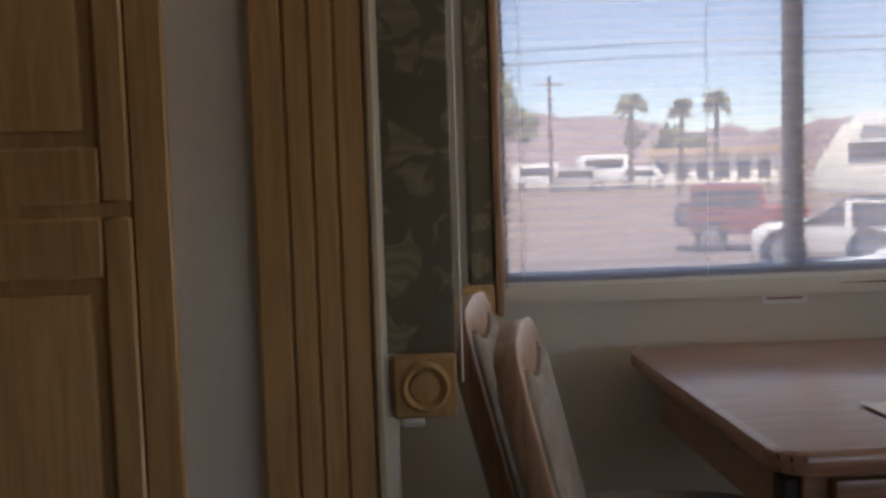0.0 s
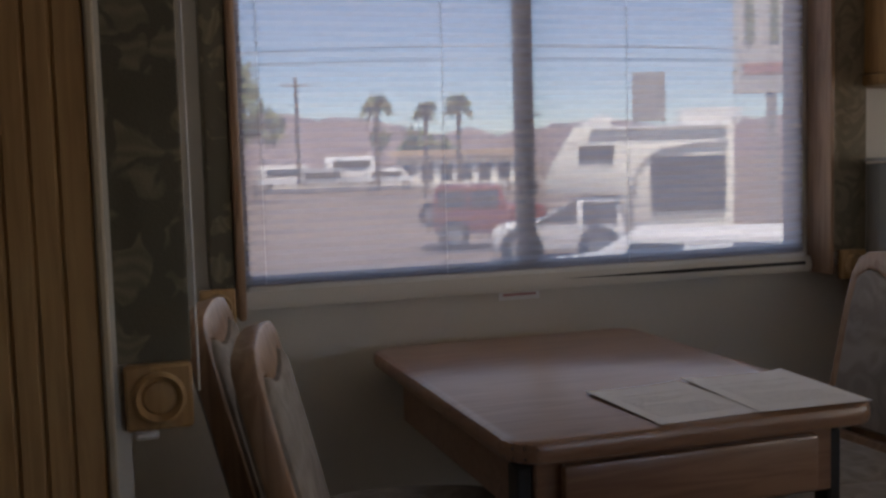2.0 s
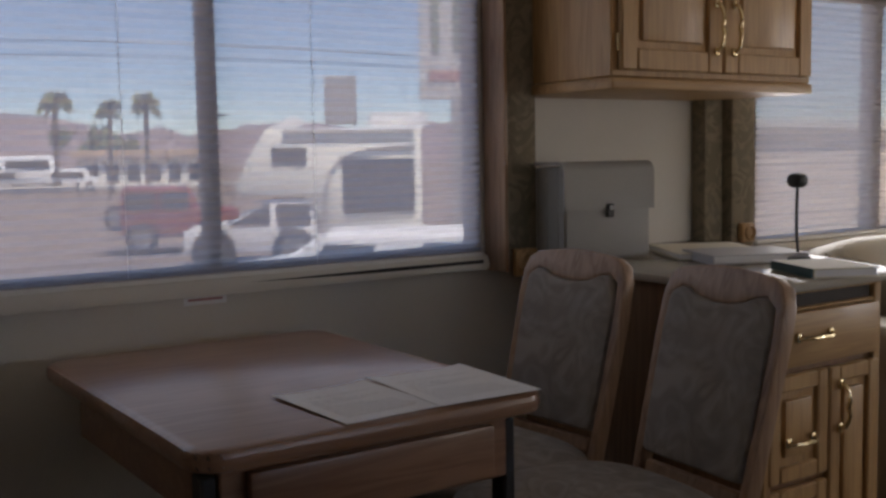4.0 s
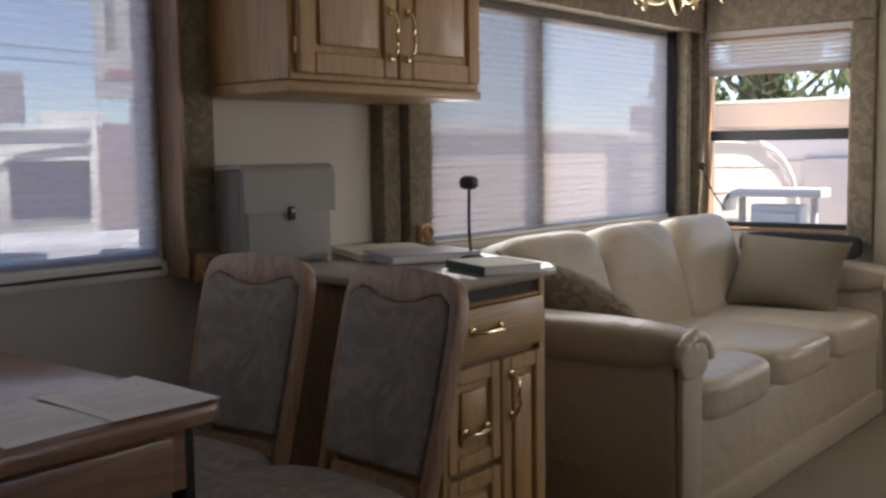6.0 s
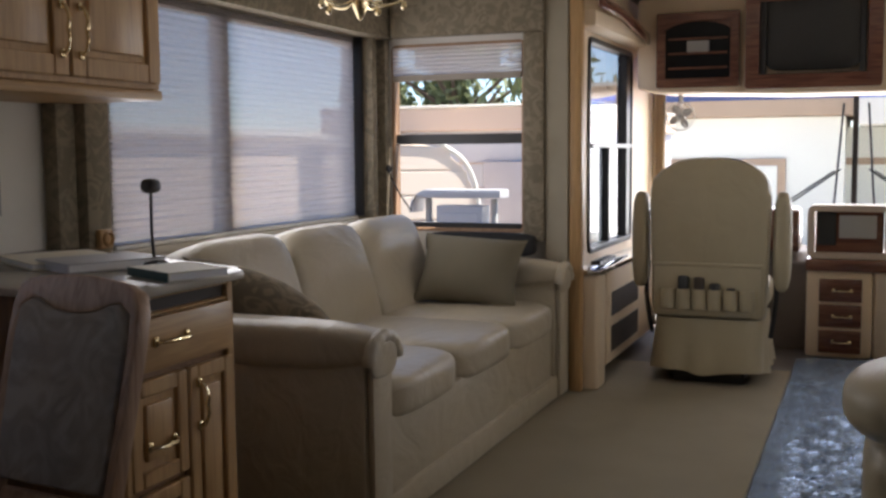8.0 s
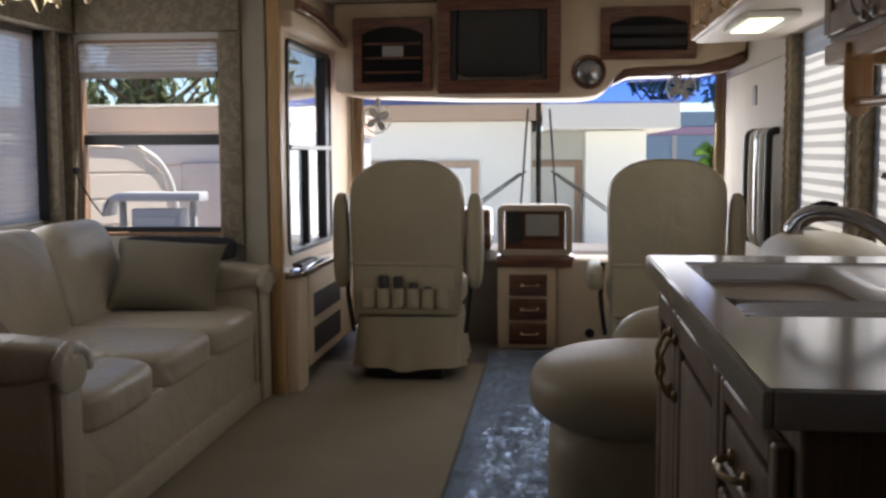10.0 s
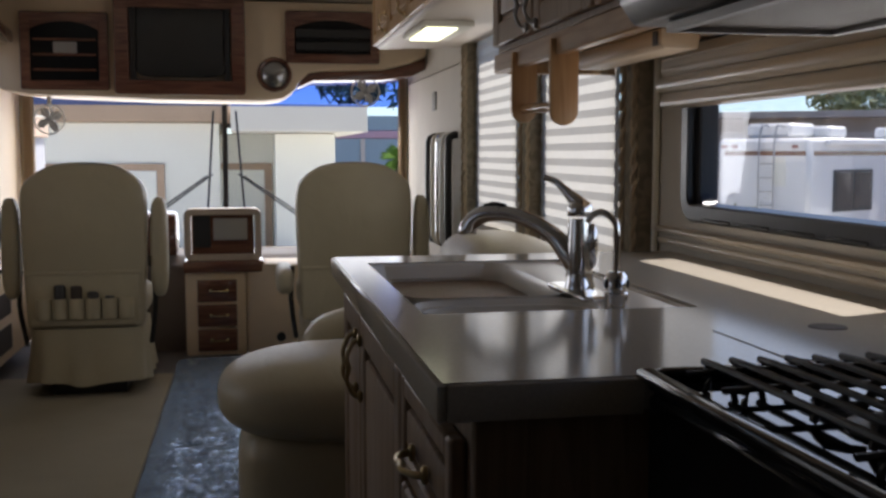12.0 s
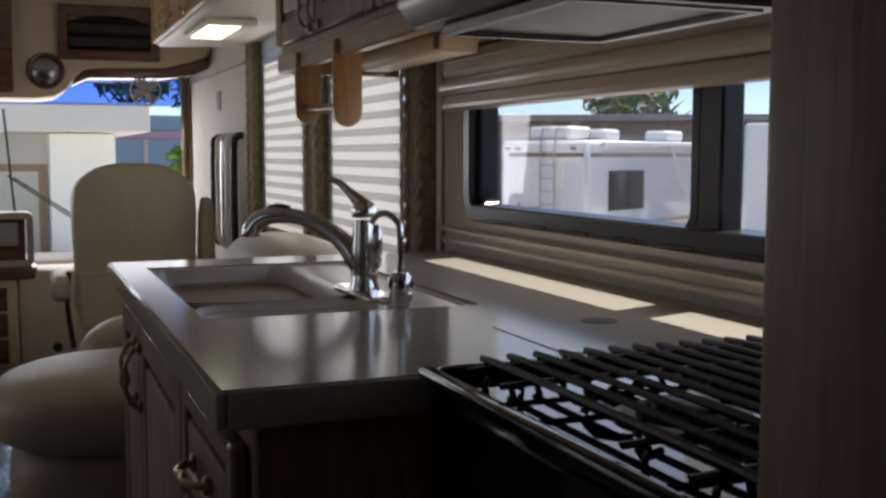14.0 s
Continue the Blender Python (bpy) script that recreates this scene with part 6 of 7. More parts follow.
box(bm, -0.378, 0.07, 6.10, 6.45, 0.479, 0.545, 0.008, 2)
part("tray", bm, CHERRY, dt, "cherry shelf")
sc = thing("monitor_pod", (-0.15, 6.2, 0.545), "beige pod holding a dark monitor", "monitor")
bm = nb()
ring(bm, -0.372, 0.058, 0.546, 0.840, 0.036, -0.16, 0.02, 0.04)
part("pod", local(TWF, bm), mat("pod_plastic", (0.50, 0.41, 0.33), 0.5, var=0.06), sc)
bm = nb()
box(bm, -0.33, 0.015, 0.575, 0.81, -0.05, -0.012, 0.004)
part("panel", local(TWF, bm), CHERRY, sc)
bm = nb()
box(bm, -0.21, -0.02, 0.66, 0.785, -0.012, -0.002, 0.008, 2)
part("screen", local(TWF, bm), GREYBOX, sc)
bm = nb()
box(bm, -0.32, -0.225, 0.62, 0.80, -0.012, -0.004, 0.004)
part("keypad", local(TWF, bm), BLACK, sc)

# entrance side: grab bars and a wall vent
for k, (yy, mt, lab) in enumerate(((5.62, BLACK, "black padded grab bar by the entrance"), (5.46, CREAM, "cream padded grab bar by the entrance"), (5.32, CHROME, "polished chrome grab bar by the entrance"), (5.20, WHITEP, "white painted grab bar by the entrance"), (5.06, BLACK, "black padded grab bar by the entrance"))):
    gb = thing("grab_bar", (0.96, yy, 0.7), lab, "grab bar", "bars by the entrance")
    bm = nb()
    tube(bm, [(1.005, yy, 1.24), (0.95, yy, 1.23), (0.94, yy, 1.15), (0.94, yy, 0.80), (0.95, yy, 0.70), (1.005, yy, 0.69)], 0.018, 10, 3)
    part("bar", bm, mt, gb)
pv = thing("entry_panel", (1.0, 5.6, 1.0), "pale wall panel with a small switch plate", "panel")
bm = nb()
box(bm, 0.985, 1.008, 4.95, 6.6, 0.45, 1.58, 0.006)
part("board", bm, WALLB, pv)
bm = nb()
box(bm, 0.978, 0.984, 5.62, 5.72, 1.38, 1.48, 0.003)
part("switch_plate", bm, DARKBOX, pv)


# ---- outside ----
GZ = -0.95


def off(az, d, z=GZ):
    """A spot at a bearing (degrees to the left of the bow) and distance from the vehicle's middle."""
    a = radians(az)
    return Vector((-math.sin(a) * d, math.cos(a) * d, z))


def turned(az, d):
    """A frame at that spot: u to the right as seen from the vehicle, v up, w towards it."""
    p = off(az, d)
    a = radians(az)
    u, w = Vector((math.cos(a), math.sin(a), 0)), Vector((math.sin(a), -math.cos(a), 0))
    return Matrix(((u.x, 0, w.x, p.x), (u.y, 0, w.y, p.y), (0, 1, 0, p.z), (0, 0, 0, 1)))


def obox(parent, name, m, u0, u1, v0, v1, w0, w1, material, label="", bev=0.01):
    bm = nb()
    box(bm, u0, u1, v0, v1, w0, w1, bev)
    return part(name, local(m, bm), material, parent, label)


STUCCO = mat("white_stucco", (0.87, 0.86, 0.77), 0.85, var=0.05, scale=1.2, fine=40, bump=0.3)
TANF = mat("tan_fascia", (0.50, 0.36, 0.25), 0.8, var=0.08, scale=2)
SIDING = mat("pale_siding", (0.72, 0.68, 0.60), 0.7, var=0.05, scale=1)
HOMESIDE = mat("home_siding", (0.54, 0.53, 0.56), 0.7, var=0.05, scale=1)
BLUEW = mat("blue_grey_wall", (0.36, 0.50, 0.58), 0.8, var=0.06, scale=0.5)
PINKW = mat("pink_band", (0.62, 0.42, 0.52), 0.8)
RVW = mat("camper_white", (0.76, 0.76, 0.75), 0.4, var=0.03, scale=1)
RVC = mat("camper_cream", (0.84, 0.82, 0.72), 0.45, var=0.04, scale=1)
REDP = mat("red_paint", (0.22, 0.04, 0.035), 0.35, var=0.1)
DARKWIN = mat("dark_window", (0.035, 0.04, 0.045), 0.12, var=0.1, bump=0)
BARK = mat("bark", (0.12, 0.09, 0.065), 0.9, var=0.25, fine=20, bump=0.6)
LEAFM = mat("leaves", (0.20, 0.235, 0.11), 0.6, var=0.35, scale=2.5, bump=0)
PALML = mat("palm_leaves", (0.30, 0.33, 0.17), 0.6, var=0.3, bump=0)
BRIGHTL = mat("bright_leaves", (0.16, 0.30, 0.05), 0.55, var=0.25, bump=0)
ROCKM = mat("far_hills", (0.21, 0.165, 0.17), 1.0, var=0.2, scale=0.01, fine=0.05, bump=0)

# building ahead
bm = nb()
box(bm, -16, 14, 7.6, 27, GZ - 0.1, GZ + 0.02, 0)
solid("pavement", bm, mat("pale_concrete", (0.56, 0.55, 0.52), 0.9, var=0.08, scale=0.5, fine=12, bump=0.2), "pale sunlit concrete yard before the building", "pavement", kind="structure")
hb = thing("white_building", (-5, 22.5, GZ), "low white stucco building with a tan roof band", "building")
HB = facing(0, 22.0, GZ, -90)
obox(hb, "wall", HB, -6.5, -0.55, 0, 2.72, -5.0, 0, STUCCO)
obox(hb, "roof_band", HB, -6.6, -0.35, 2.73, 3.42, -5.0, 0.25, TANF)
obox(hb, "roof", HB, -6.6, -0.35, 3.421, 3.50, -5.0, 0.3, SIDING)
obox(hb, "recess_wall", HB, -0.55, 0.75, 0, 2.52, -5.0, -0.9, STUCCO)
obox(hb, "porch_block", HB, 0.55, 1.75, 0, 2.5, -5.0, 0.6, STUCCO)
obox(hb, "porch_roof", HB, -0.30, 2.3, 2.52, 3.05, -5.2, 1.6, SIDING)
for a, w, hw in ((-2.97, 0.0, 1.33), (-0.1, -0.9, 0.62)):
    dr = obox(hb, "door_surround", HB, a - hw, a + hw, 0.0, 1.90, w, w + 0.06, TANF)
    obox(dr, "door", HB, a - hw + 0.16, a + hw - 0.16, 0.02, 1.76, w + 0.061, w + 0.09, STUCCO)
obox(hb, "meter_box", HB, 1.2, 1.42, 1.1, 1.5, 0.601, 0.72, GREYBOX)
bb = thing("blue_building", (6, 46, GZ), "far blue-grey building with a pink band", "building")
BB = facing(0, 46, GZ, -90)
obox(bb, "wall", BB, 2.6, 16.0, 0, 2.75, -8, 0, BLUEW)
obox(bb, "band", BB, 2.6, 16.0, 2.76, 3.1, -8, 0.05, PINKW)
obox(bb, "parapet", BB, 4.9, 16.0, 3.11, 3.75, -8, 0.0, BLUEW)
for k in range(3):
    obox(bb, "pier", BB, 4.9 + 3 * k, 5.1 + 3 * k, 0, 2.74, 0.01, 0.1, SIDING)


def tree(name, x, y, h, r, seed, label, leaves=LEAFM, n=900, size=0.22):
    rnd = random.Random(seed)
    t = thing(name, (x, y, GZ), label, "tree")
    bm = nb()
    tube(bm, [(x, y, GZ), (x + 0.1 * r, y, GZ + h * 0.3), (x - 0.05 * r, y, GZ + h * 0.62)], [0.07 * r, 0.055 * r, 0.035 * r], 8, 3)
    for k in range(7):
        a = rnd.uniform(0, 6.28)
        z = GZ + h * rnd.uniform(0.35, 0.55)
        tube(bm, [(x, y, z), (x + r * 0.4 * math.cos(a), y + r * 0.4 * math.sin(a), z + h * 0.12), (x + r * 0.75 * math.cos(a), y + r * 0.75 * math.sin(a), z + h * 0.24)], [0.03 * r, 0.02 * r, 0.008 * r], 6, 2)
    part("trunk", bm, BARK, t)
    lumps = [(rnd.gauss(0, 0.5) * r, rnd.gauss(0, 0.5) * r, h * rnd.uniform(0.52, 0.95), r * rnd.uniform(0.22, 0.42)) for _ in range(16)]
    vs, fs = [], []
    for k in range(n):
        lx, ly, lz, lr = rnd.choice(lumps)
        d = Vector((rnd.gauss(0, 1), rnd.gauss(0, 1), rnd.gauss(0, 0.8))).normalized() * lr * rnd.uniform(0.6, 1.05)
        c = Vector((x + lx, y + ly, GZ + lz)) + d
        q = Euler((rnd.uniform(0, 6), rnd.uniform(0, 6), rnd.uniform(0, 6))).to_matrix()
        s = size * rnd.uniform(0.6, 1.3)
        i = len(vs)
        vs += [tuple(c + q @ Vector(p) * s) for p in ((-1, 0, 0), (0, -0.35, 0.12), (1, 0, 0), (0, 0.35, 0.12))]
        fs += [(i, i + 1, i + 2), (i, i + 2, i + 3)]
    me = bpy.data.meshes.new("crown")
    me.from_pydata([tuple(Vector(v) - Vector((x, y, GZ))) for v in vs], [], fs)
    me.materials.append(leaves)
    ob = new("crown", me)
    ob.parent = t
    return t


def palm(az, d, h, seed, label="shaggy fan palm on a bare trunk", r=None, leaves=PALML):
    rnd = random.Random(seed)
    p = off(az, d)
    r = r or h * 0.165
    t = thing("palm_tree", p, label, "palm tree", "palms across the lot")
    bm = nb()
    tube(bm, [p, p + Vector((0.05, 0, h * 0.5)), p + Vector((0.1, 0.02, h * 0.84))], [0.03 * h, 0.022 * h, 0.026 * h], 8, 2)
    part("trunk", bm, BARK, t)
    c = p + Vector((0.1, 0.02, h * 0.84))
    bm = nb()
    for k in range(30):
        a, e = rnd.uniform(0, 6.28), rnd.uniform(-0.7, 1.3)
        dr = Vector((math.cos(a) * math.cos(e), math.sin(a) * math.cos(e), math.sin(e)))
        sd = dr.cross(Vector((0, 0, 1))).normalized()
        L = r * rnd.uniform(0.8, 1.15)
        for f in range(-3, 4):
            tip = c + dr * L + sd * f * 0.13 * L + Vector((0, 0, -0.22 * L - 0.03 * L * f * f))
            mid = c + dr * L * 0.55 + sd * f * 0.05 * L
            b = [bm.verts.new(mid - sd * 0.02 * L), bm.verts.new(mid + sd * 0.02 * L), bm.verts.new(tip), bm.verts.new(c)]
            bm.faces.new((b[3], b[0], b[2]))
            bm.faces.new((b[3], b[2], b[1]))
    part("crown", bm, leaves, t)
    return t


tree("shade_tree", *off(-5.6, 60)[:2], 9.0, 3.2, 3, "dark broad-leaved tree behind the buildings", n=1400, size=0.4)
tree("shade_tree", *off(21.5, 34)[:2], 6.6, 3.4, 5, "dark broad-leaved tree behind the mobile home", n=2600, size=0.28)
tree("shade_tree", *off(13.2, 48)[:2], 5.0, 2.2, 8, "dark broad-leaved tree beyond the driver window", n=1600, size=0.3)
tree("shade_tree", *off(-33.0, 70)[:2], 8.2, 3.5, 9, "leafy tree behind the parked motorhome", n=1200, size=0.4)
tree("shade_tree", *off(83.5, 60)[:2], 7.2, 3.2, 11, "grey-green tree at the edge of the lot", n=1800, size=0.4)
tree("shade_tree", *off(73.6, 95)[:2], 4.4, 2.6, 12, "low grey-green tree among far houses", n=900, size=0.5)
palm(75.85, 70, 6.8, 1)
palm(73.2, 72, 6.4, 2)
palm(71.4, 72, 6.9, 4)
palm(-7.95, 30, 2.3, 6, "low bright-green palm before the blue building", r=0.62, leaves=BRIGHTL)

# mobile home beside the slide-out
mh = thing("mobile_home", (-4.65, 9.97, GZ), "pale mobile home with a tan parapet and grey shelf", "house")
MH = facing(-4.65, 9.97, GZ, -90)
obox(mh, "wall", MH, -0.75, 2.15, 0.0, 2.30, -4, 0, HOMESIDE)
TANBOARD = mat("tan_boards", (0.74, 0.62, 0.51), 0.7, var=0.06, scale=1)
# lighter tan puts sunlight into the colour of this shaded face
obox(mh, "parapet", MH, -0.8, 2.2, 2.301, 2.53, -4, 0.12, mat("tan_parapet_sunlit", (0.70, 0.52, 0.40), 0.7, var=0.06, scale=1))
obox(mh, "roof_edge", MH, -0.8, 2.2, 2.531, 2.56, -4, 0.14, SIDING)
for k in range(8):
    obox(mh, "siding_board", MH, -0.75, 2.15, 0.22 + 0.25 * k, 0.235 + 0.25 * k, 0.001, 0.012, TANF)
# the door's grey carries the shade that lies on this wall
obox(mh, "door", MH, 1.0, 1.75, 0.15, 2.0, 0.013, 0.05, mat("door_shade_grey", (0.46, 0.43, 0.45), 0.6), "door with shade greyed into its colour")

gs = thing("metal_shelf", (-3.15, 8.05, GZ), "white metal shelf with a cupboard under it outside", "shelf")
SHELFM = mat("dull_white_metal", (0.50, 0.49, 0.50), 0.5, var=0.08)
GS = facing(-3.15, 7.95, GZ, -90)
bm = nb()
prism(bm, [(-0.38, 1.72), (0.36, 1.72), (0.36, 1.79), (-0.30, 1.79), (-0.36, 1.76), (-0.42, 1.70), (-0.44, 1.60), (-0.40, 1.60)], "z", -0.22, 0, 0.008)
part("trough", local(GS, bm), SHELFM, gs)
for u in (-0.33, 0.25):
    obox(gs, "post", GS, u, u + 0.05, 0.0, 1.715, -0.14, -0.09, GREYBOX)
cb_ = obox(gs, "cupboard", GS, -0.20, 0.20, 0.55, 1.66, -0.20, -0.02, SHELFM, "white cupboard")
obox(cb_, "door", GS, -0.17, 0.17, 0.62, 1.60, -0.019, -0.008, SHELFM)

# added block that gives an awning's sunlit tan boards their curved edge
rt = thing("curved_awning_block", (-3.6, 8.8, GZ), "added tan boarded block standing in for a sunlit curved awning", "trailer")
RT = facing(-3.62, 8.75, GZ, -48)
bm = nb()
prism(bm, [(-1.1, 0.35), (0.34, 0.35), (0.34, 1.55), (0.30, 1.78), (0.20, 1.97), (0.04, 2.10), (-0.14, 2.16), (-1.1, 2.18)], "z", -1.0, 0, 0.03)
part("body", local(RT, bm), TANBOARD, rt)
for k in range(7):
    v = 0.62 + 0.22 * k
    obox(rt, "board", RT, -1.09, (0.325, 0.325, 0.325, 0.325, 0.325, 0.24, 0.08)[k], v, v + 0.200, 0.001, 0.014, TANBOARD, bev=0.004)
bm = nb()
tube(bm, [(0.36, 1.40, 0.02), (0.33, 1.75, 0.02), (0.22, 2.0, 0.02), (0.05, 2.13, 0.02), (-0.14, 2.19, 0.02), (-1.1, 2.21, 0.02)], 0.022, 8, 3)
part("roof_trim", local(RT, bm), SIDING, rt)
nh = thing("long_trailer_home", (-9, 13, GZ), "long pale pinkish trailer home with lapped siding", "house")
NH = facing(-9.0, 14.0, GZ, 0)
PINKSIDE = mat("pinkish_siding", (0.74, 0.60, 0.50), 0.7, var=0.05, scale=1)
obox(nh, "wall", NH, -4.2, 9.0, 0.0, 2.35, -4, 0, PINKSIDE)
obox(nh, "roof_edge", NH, -4.3, 9.1, 2.351, 2.48, -4, 0.15, SIDING)
for k in range(9):
    obox(nh, "siding_board", NH, -4.2, 9.0, 0.15 + 0.22 * k, 0.17 + 0.22 * k, 0.001, 0.014, SIDING)


def utility_pole(az, d, h):
    p = off(az, d)
    t = thing("utility_pole", p, "weathered wooden utility pole with wires", "utility pole")
    bm = nb()
    cyl(bm, p, p + Vector((0, 0, h)), 0.14, 0.10, 10)
    part("pole", bm, BARK, t)
    bm = nb()
    q = p + Vector((0, 0, h - 0.5))
    cyl(bm, q + Vector((0, -0.9, 0)), q + Vector((0, 0.9, 0)), 0.07, n=6)
    part("crossarm", bm, BARK, t)
    return t


utility_pole(80.1, 70, 7.7)
utility_pole(25.9, 30, 3.75)
utility_pole(-9.0, 60, 6.2)
wr = thing("overhead_wires", off(76, 48, 6), "thin power lines crossing the sky", "wires")
for z in (5.7, 6.25):
    bm = nb()
    tube(bm, [off(100, 70, z + 0.8), off(75, 45, z - 0.3), off(52, 60, z)], 0.025, 5, 6)
    part("wire", bm, BLACK, wr)

# hills
bm = nb()
rows = []
for k in range(91):
    az = 40 + k * 0.75
    hgt = 26 + 16 * noise.noise(Vector((k * 0.12, 1.3, 0))) + 9 * noise.noise(Vector((k * 0.45, 4.1, 0))) + 18 * math.exp(-((az - 80) / 6) ** 2)
    rows.append((bm.verts.new(off(az, 1200, -5)), bm.verts.new(off(az, 1500, max(8, hgt) * 1.75))))
for (a, b), (c, d) in zip(rows, rows[1:]):
    bm.faces.new((a, c, d, b))
solid("backdrop_hills", bm, ROCKM, "hazy brown desert hills on the horizon", "hills", kind="structure")

# far houses and vehicles across the lot
fh = thing("far_house", off(71.4, 85), "long white house with dark windows and tan roof", "house", "houses across the lot")
FH_ = turned(71.4, 85)
obox(fh, "wall", FH_, -5.2, 4.6, 0, 2.3, -5, 0, STUCCO)
obox(fh, "roof", FH_, -5.6, 5.0, 2.31, 2.9, -5.5, 0.5, TANF)
for k in range(6):
    w = obox(fh, "window", FH_, -4.6 + 1.55 * k, -3.7 + 1.55 * k, 0.5, 1.8, 0.001, 0.05, DARKWIN)


def wheel(parent, m, u, v, w, r, wd):
    bm = nb()
    cyl(bm, (u, v, w), (u, v, w + wd), r, n=20)
    t = part("wheel", local(m, bm), RUBBER, parent)
    bm = nb()
    cyl(bm, (u, v, w + wd), (u, v, w + wd + 0.015), r * 0.55, n=16)
    part("rim", local(m, bm), STEEL, t)


def far_van(az, d, w, h, material, label):
    t = thing("parked_van", off(az, d), label, "vehicle", "vehicles across the lot")
    m = turned(az, d)
    bm = nb()
    prism(bm, [(-w / 2, 0.35), (w / 2, 0.35), (w / 2, h * 0.55), (w * 0.38, h * 0.62), (w * 0.26, h), (-w * 0.46, h), (-w / 2, h * 0.9)], "z", -1.8, 0, 0.06)
    b = part("body", local(m, bm), material, t)
    bm = nb()
    box(bm, -w * 0.36, w * 0.22, h * 0.6, h * 0.86, 0.001, 0.02, 0.005)
    part("window", local(m, bm), DARKWIN, b)
    wheel(t, m, -w * 0.32, 0.35, -0.1, 0.35, 0.12)
    wheel(t, m, w * 0.32, 0.35, -0.1, 0.35, 0.12)
    return t


far_van(80.6, 78, 4.6, 2.0, RVW, "white van parked across the lot")
far_van(78.6, 74, 4.2, 1.7, GREYBOX, "grey car parked across the lot")
far_van(77.0, 82, 5.0, 2.6, RVW, "white camper van parked across the lot")
far_van(75.2, 76, 3.6, 1.6, RVW, "white car parked across the lot")
# low fence
fe = thing("lot_fence", off(74, 60), "low post-and-rail fence along the far road", "fence")
FE = turned(74, 60)
for k in range(12):
    obox(fe, "post", FE, -9 + 1.6 * k, -8.85 + 1.6 * k, 0, 1.0, 0, 0.12, BARK)
obox(fe, "rail", FE, -9.2, 9.0, 0.7, 0.8, 0.121, 0.15, SIDING)

# red jeep
jp = thing("red_car", off(70.4, 24), "red boxy off-road car parked on gravel", "car", "vehicles outside")
JP = turned(70.4, 24)
bm = nb()
prism(bm, [(-1.05, 0.40), (1.5, 0.40), (1.5, 0.98), (0.62, 1.02), (0.48, 1.48), (-1.0, 1.50), (-1.08, 0.95)], "z", -1.6, 0, 0.05)
part("body", local(JP, bm), REDP, jp)
for a, b in ((-0.95, -0.30), (-0.22, 0.42)):
    obox(jp, "window", JP, a, b, 1.0, 1.40, 0.001, 0.02, DARKWIN)
wheel(jp, JP, -0.6, 0.36, -0.05, 0.36, 0.15)
wheel(jp, JP, 1.0, 0.36, -0.05, 0.36, 0.15)
wheel(jp, JP, -1.15, 0.8, -0.9, 0.3, 0.15)

# fifth-wheel camper and its truck
fw = thing("fifth_wheel_camper", off(62.5, 19.5), "cream fifth-wheel camper trailer with a raised nose", "camper")
FWM = turned(62.5, 19.5)
bm = nb()
prism(bm, [(-1.55, 1.55), (-1.40, 1.38), (-0.2, 1.36), (0.05, 0.60), (1.9, 0.60), (1.9, 2.62), (-0.95, 2.62), (-1.35, 2.0)], "z", -2.4, 0, 0.06)
part("body", local(FWM, bm), RVC, fw)
obox(fw, "window", FWM, -0.85, -0.22, 1.98, 2.28, 0.001, 0.03, DARKWIN, bev=0.012)
obox(fw, "window", FWM, 0.45, 1.75, 1.05, 2.05, 0.001, 0.05, DARKWIN, bev=0.012)
obox(fw, "awning_rail", FWM, -0.6, 1.8, 2.55, 2.62, 0.001, 0.08, RVW)
obox(fw, "roof_unit", FWM, 1.0, 2.1, 2.63, 2.92, -1.6, -0.7, RVW)
bm = nb()
prism(bm, [(-0.95, 2.63), (-0.3, 2.63), (-0.25, 2.80), (-0.5, 2.86)], "z", -0.9, -0.3, 0.02)
part("roof_vent", local(FWM, bm), RVW, fw)
bm = nb()
tube(bm, [(0.1, 0.9, 0.03), (0.15, 1.6, 0.03), (0.35, 2.0, 0.03), (0.8, 2.2, 0.03), (1.8, 2.3, 0.03)], 0.03, 6, 4)
part("stripe", local(FWM, bm), GREYBOX, fw)
wheel(fw, FWM, 1.2, 0.38, -0.1, 0.38, 0.2)
pk = thing("pickup_truck", off(66.5, 19.4), "white pickup truck parked under the camper nose", "truck", "vehicles outside")
bm = nb()
prism(bm, [(-2.5, 0.35), (-0.02, 0.35), (-0.02, 0.86), (-0.10, 1.32), (-0.86, 1.34), (-1.72, 0.88), (-2.5, 0.78)], "z", -1.9, -0.05, 0.04)
part("body", local(FWM, bm), RVW, pk)
obox(pk, "window", FWM, -0.80, -0.18, 0.86, 1.25, -0.049, -0.03, DARKWIN)
bm = nb()
prism(bm, [(-1.66, 0.88), (-0.92, 1.30), (-0.92, 0.88)], "z", -0.049, -0.03, 0.005)
part("windscreen", local(FWM, bm), DARKWIN, pk)
obox(pk, "mirror", FWM, -0.72, -0.52, 0.58, 0.84, -0.045, 0.12, BLACK)
wheel(pk, FWM, -1.95, 0.40, -0.15, 0.4, 0.15)
wheel(pk, FWM, -0.5, 0.40, -0.15, 0.4, 0.15)
nc = thing("parked_car", off(57, 11), "white car with bright bonnet parked beside the window", "car", "vehicles outside")
NC = turned(57, 11.5)
bm = nb()
prism(bm, [(-2.4, 0.35), (2.4, 0.35), (2.4, 0.95), (1.7, 1.22), (-1.1, 1.24), (-1.65, 0.90), (-2.4, 0.80)], "z", -1.7, 0, 0.06)
part("body", local(NC, bm), RVW, nc)
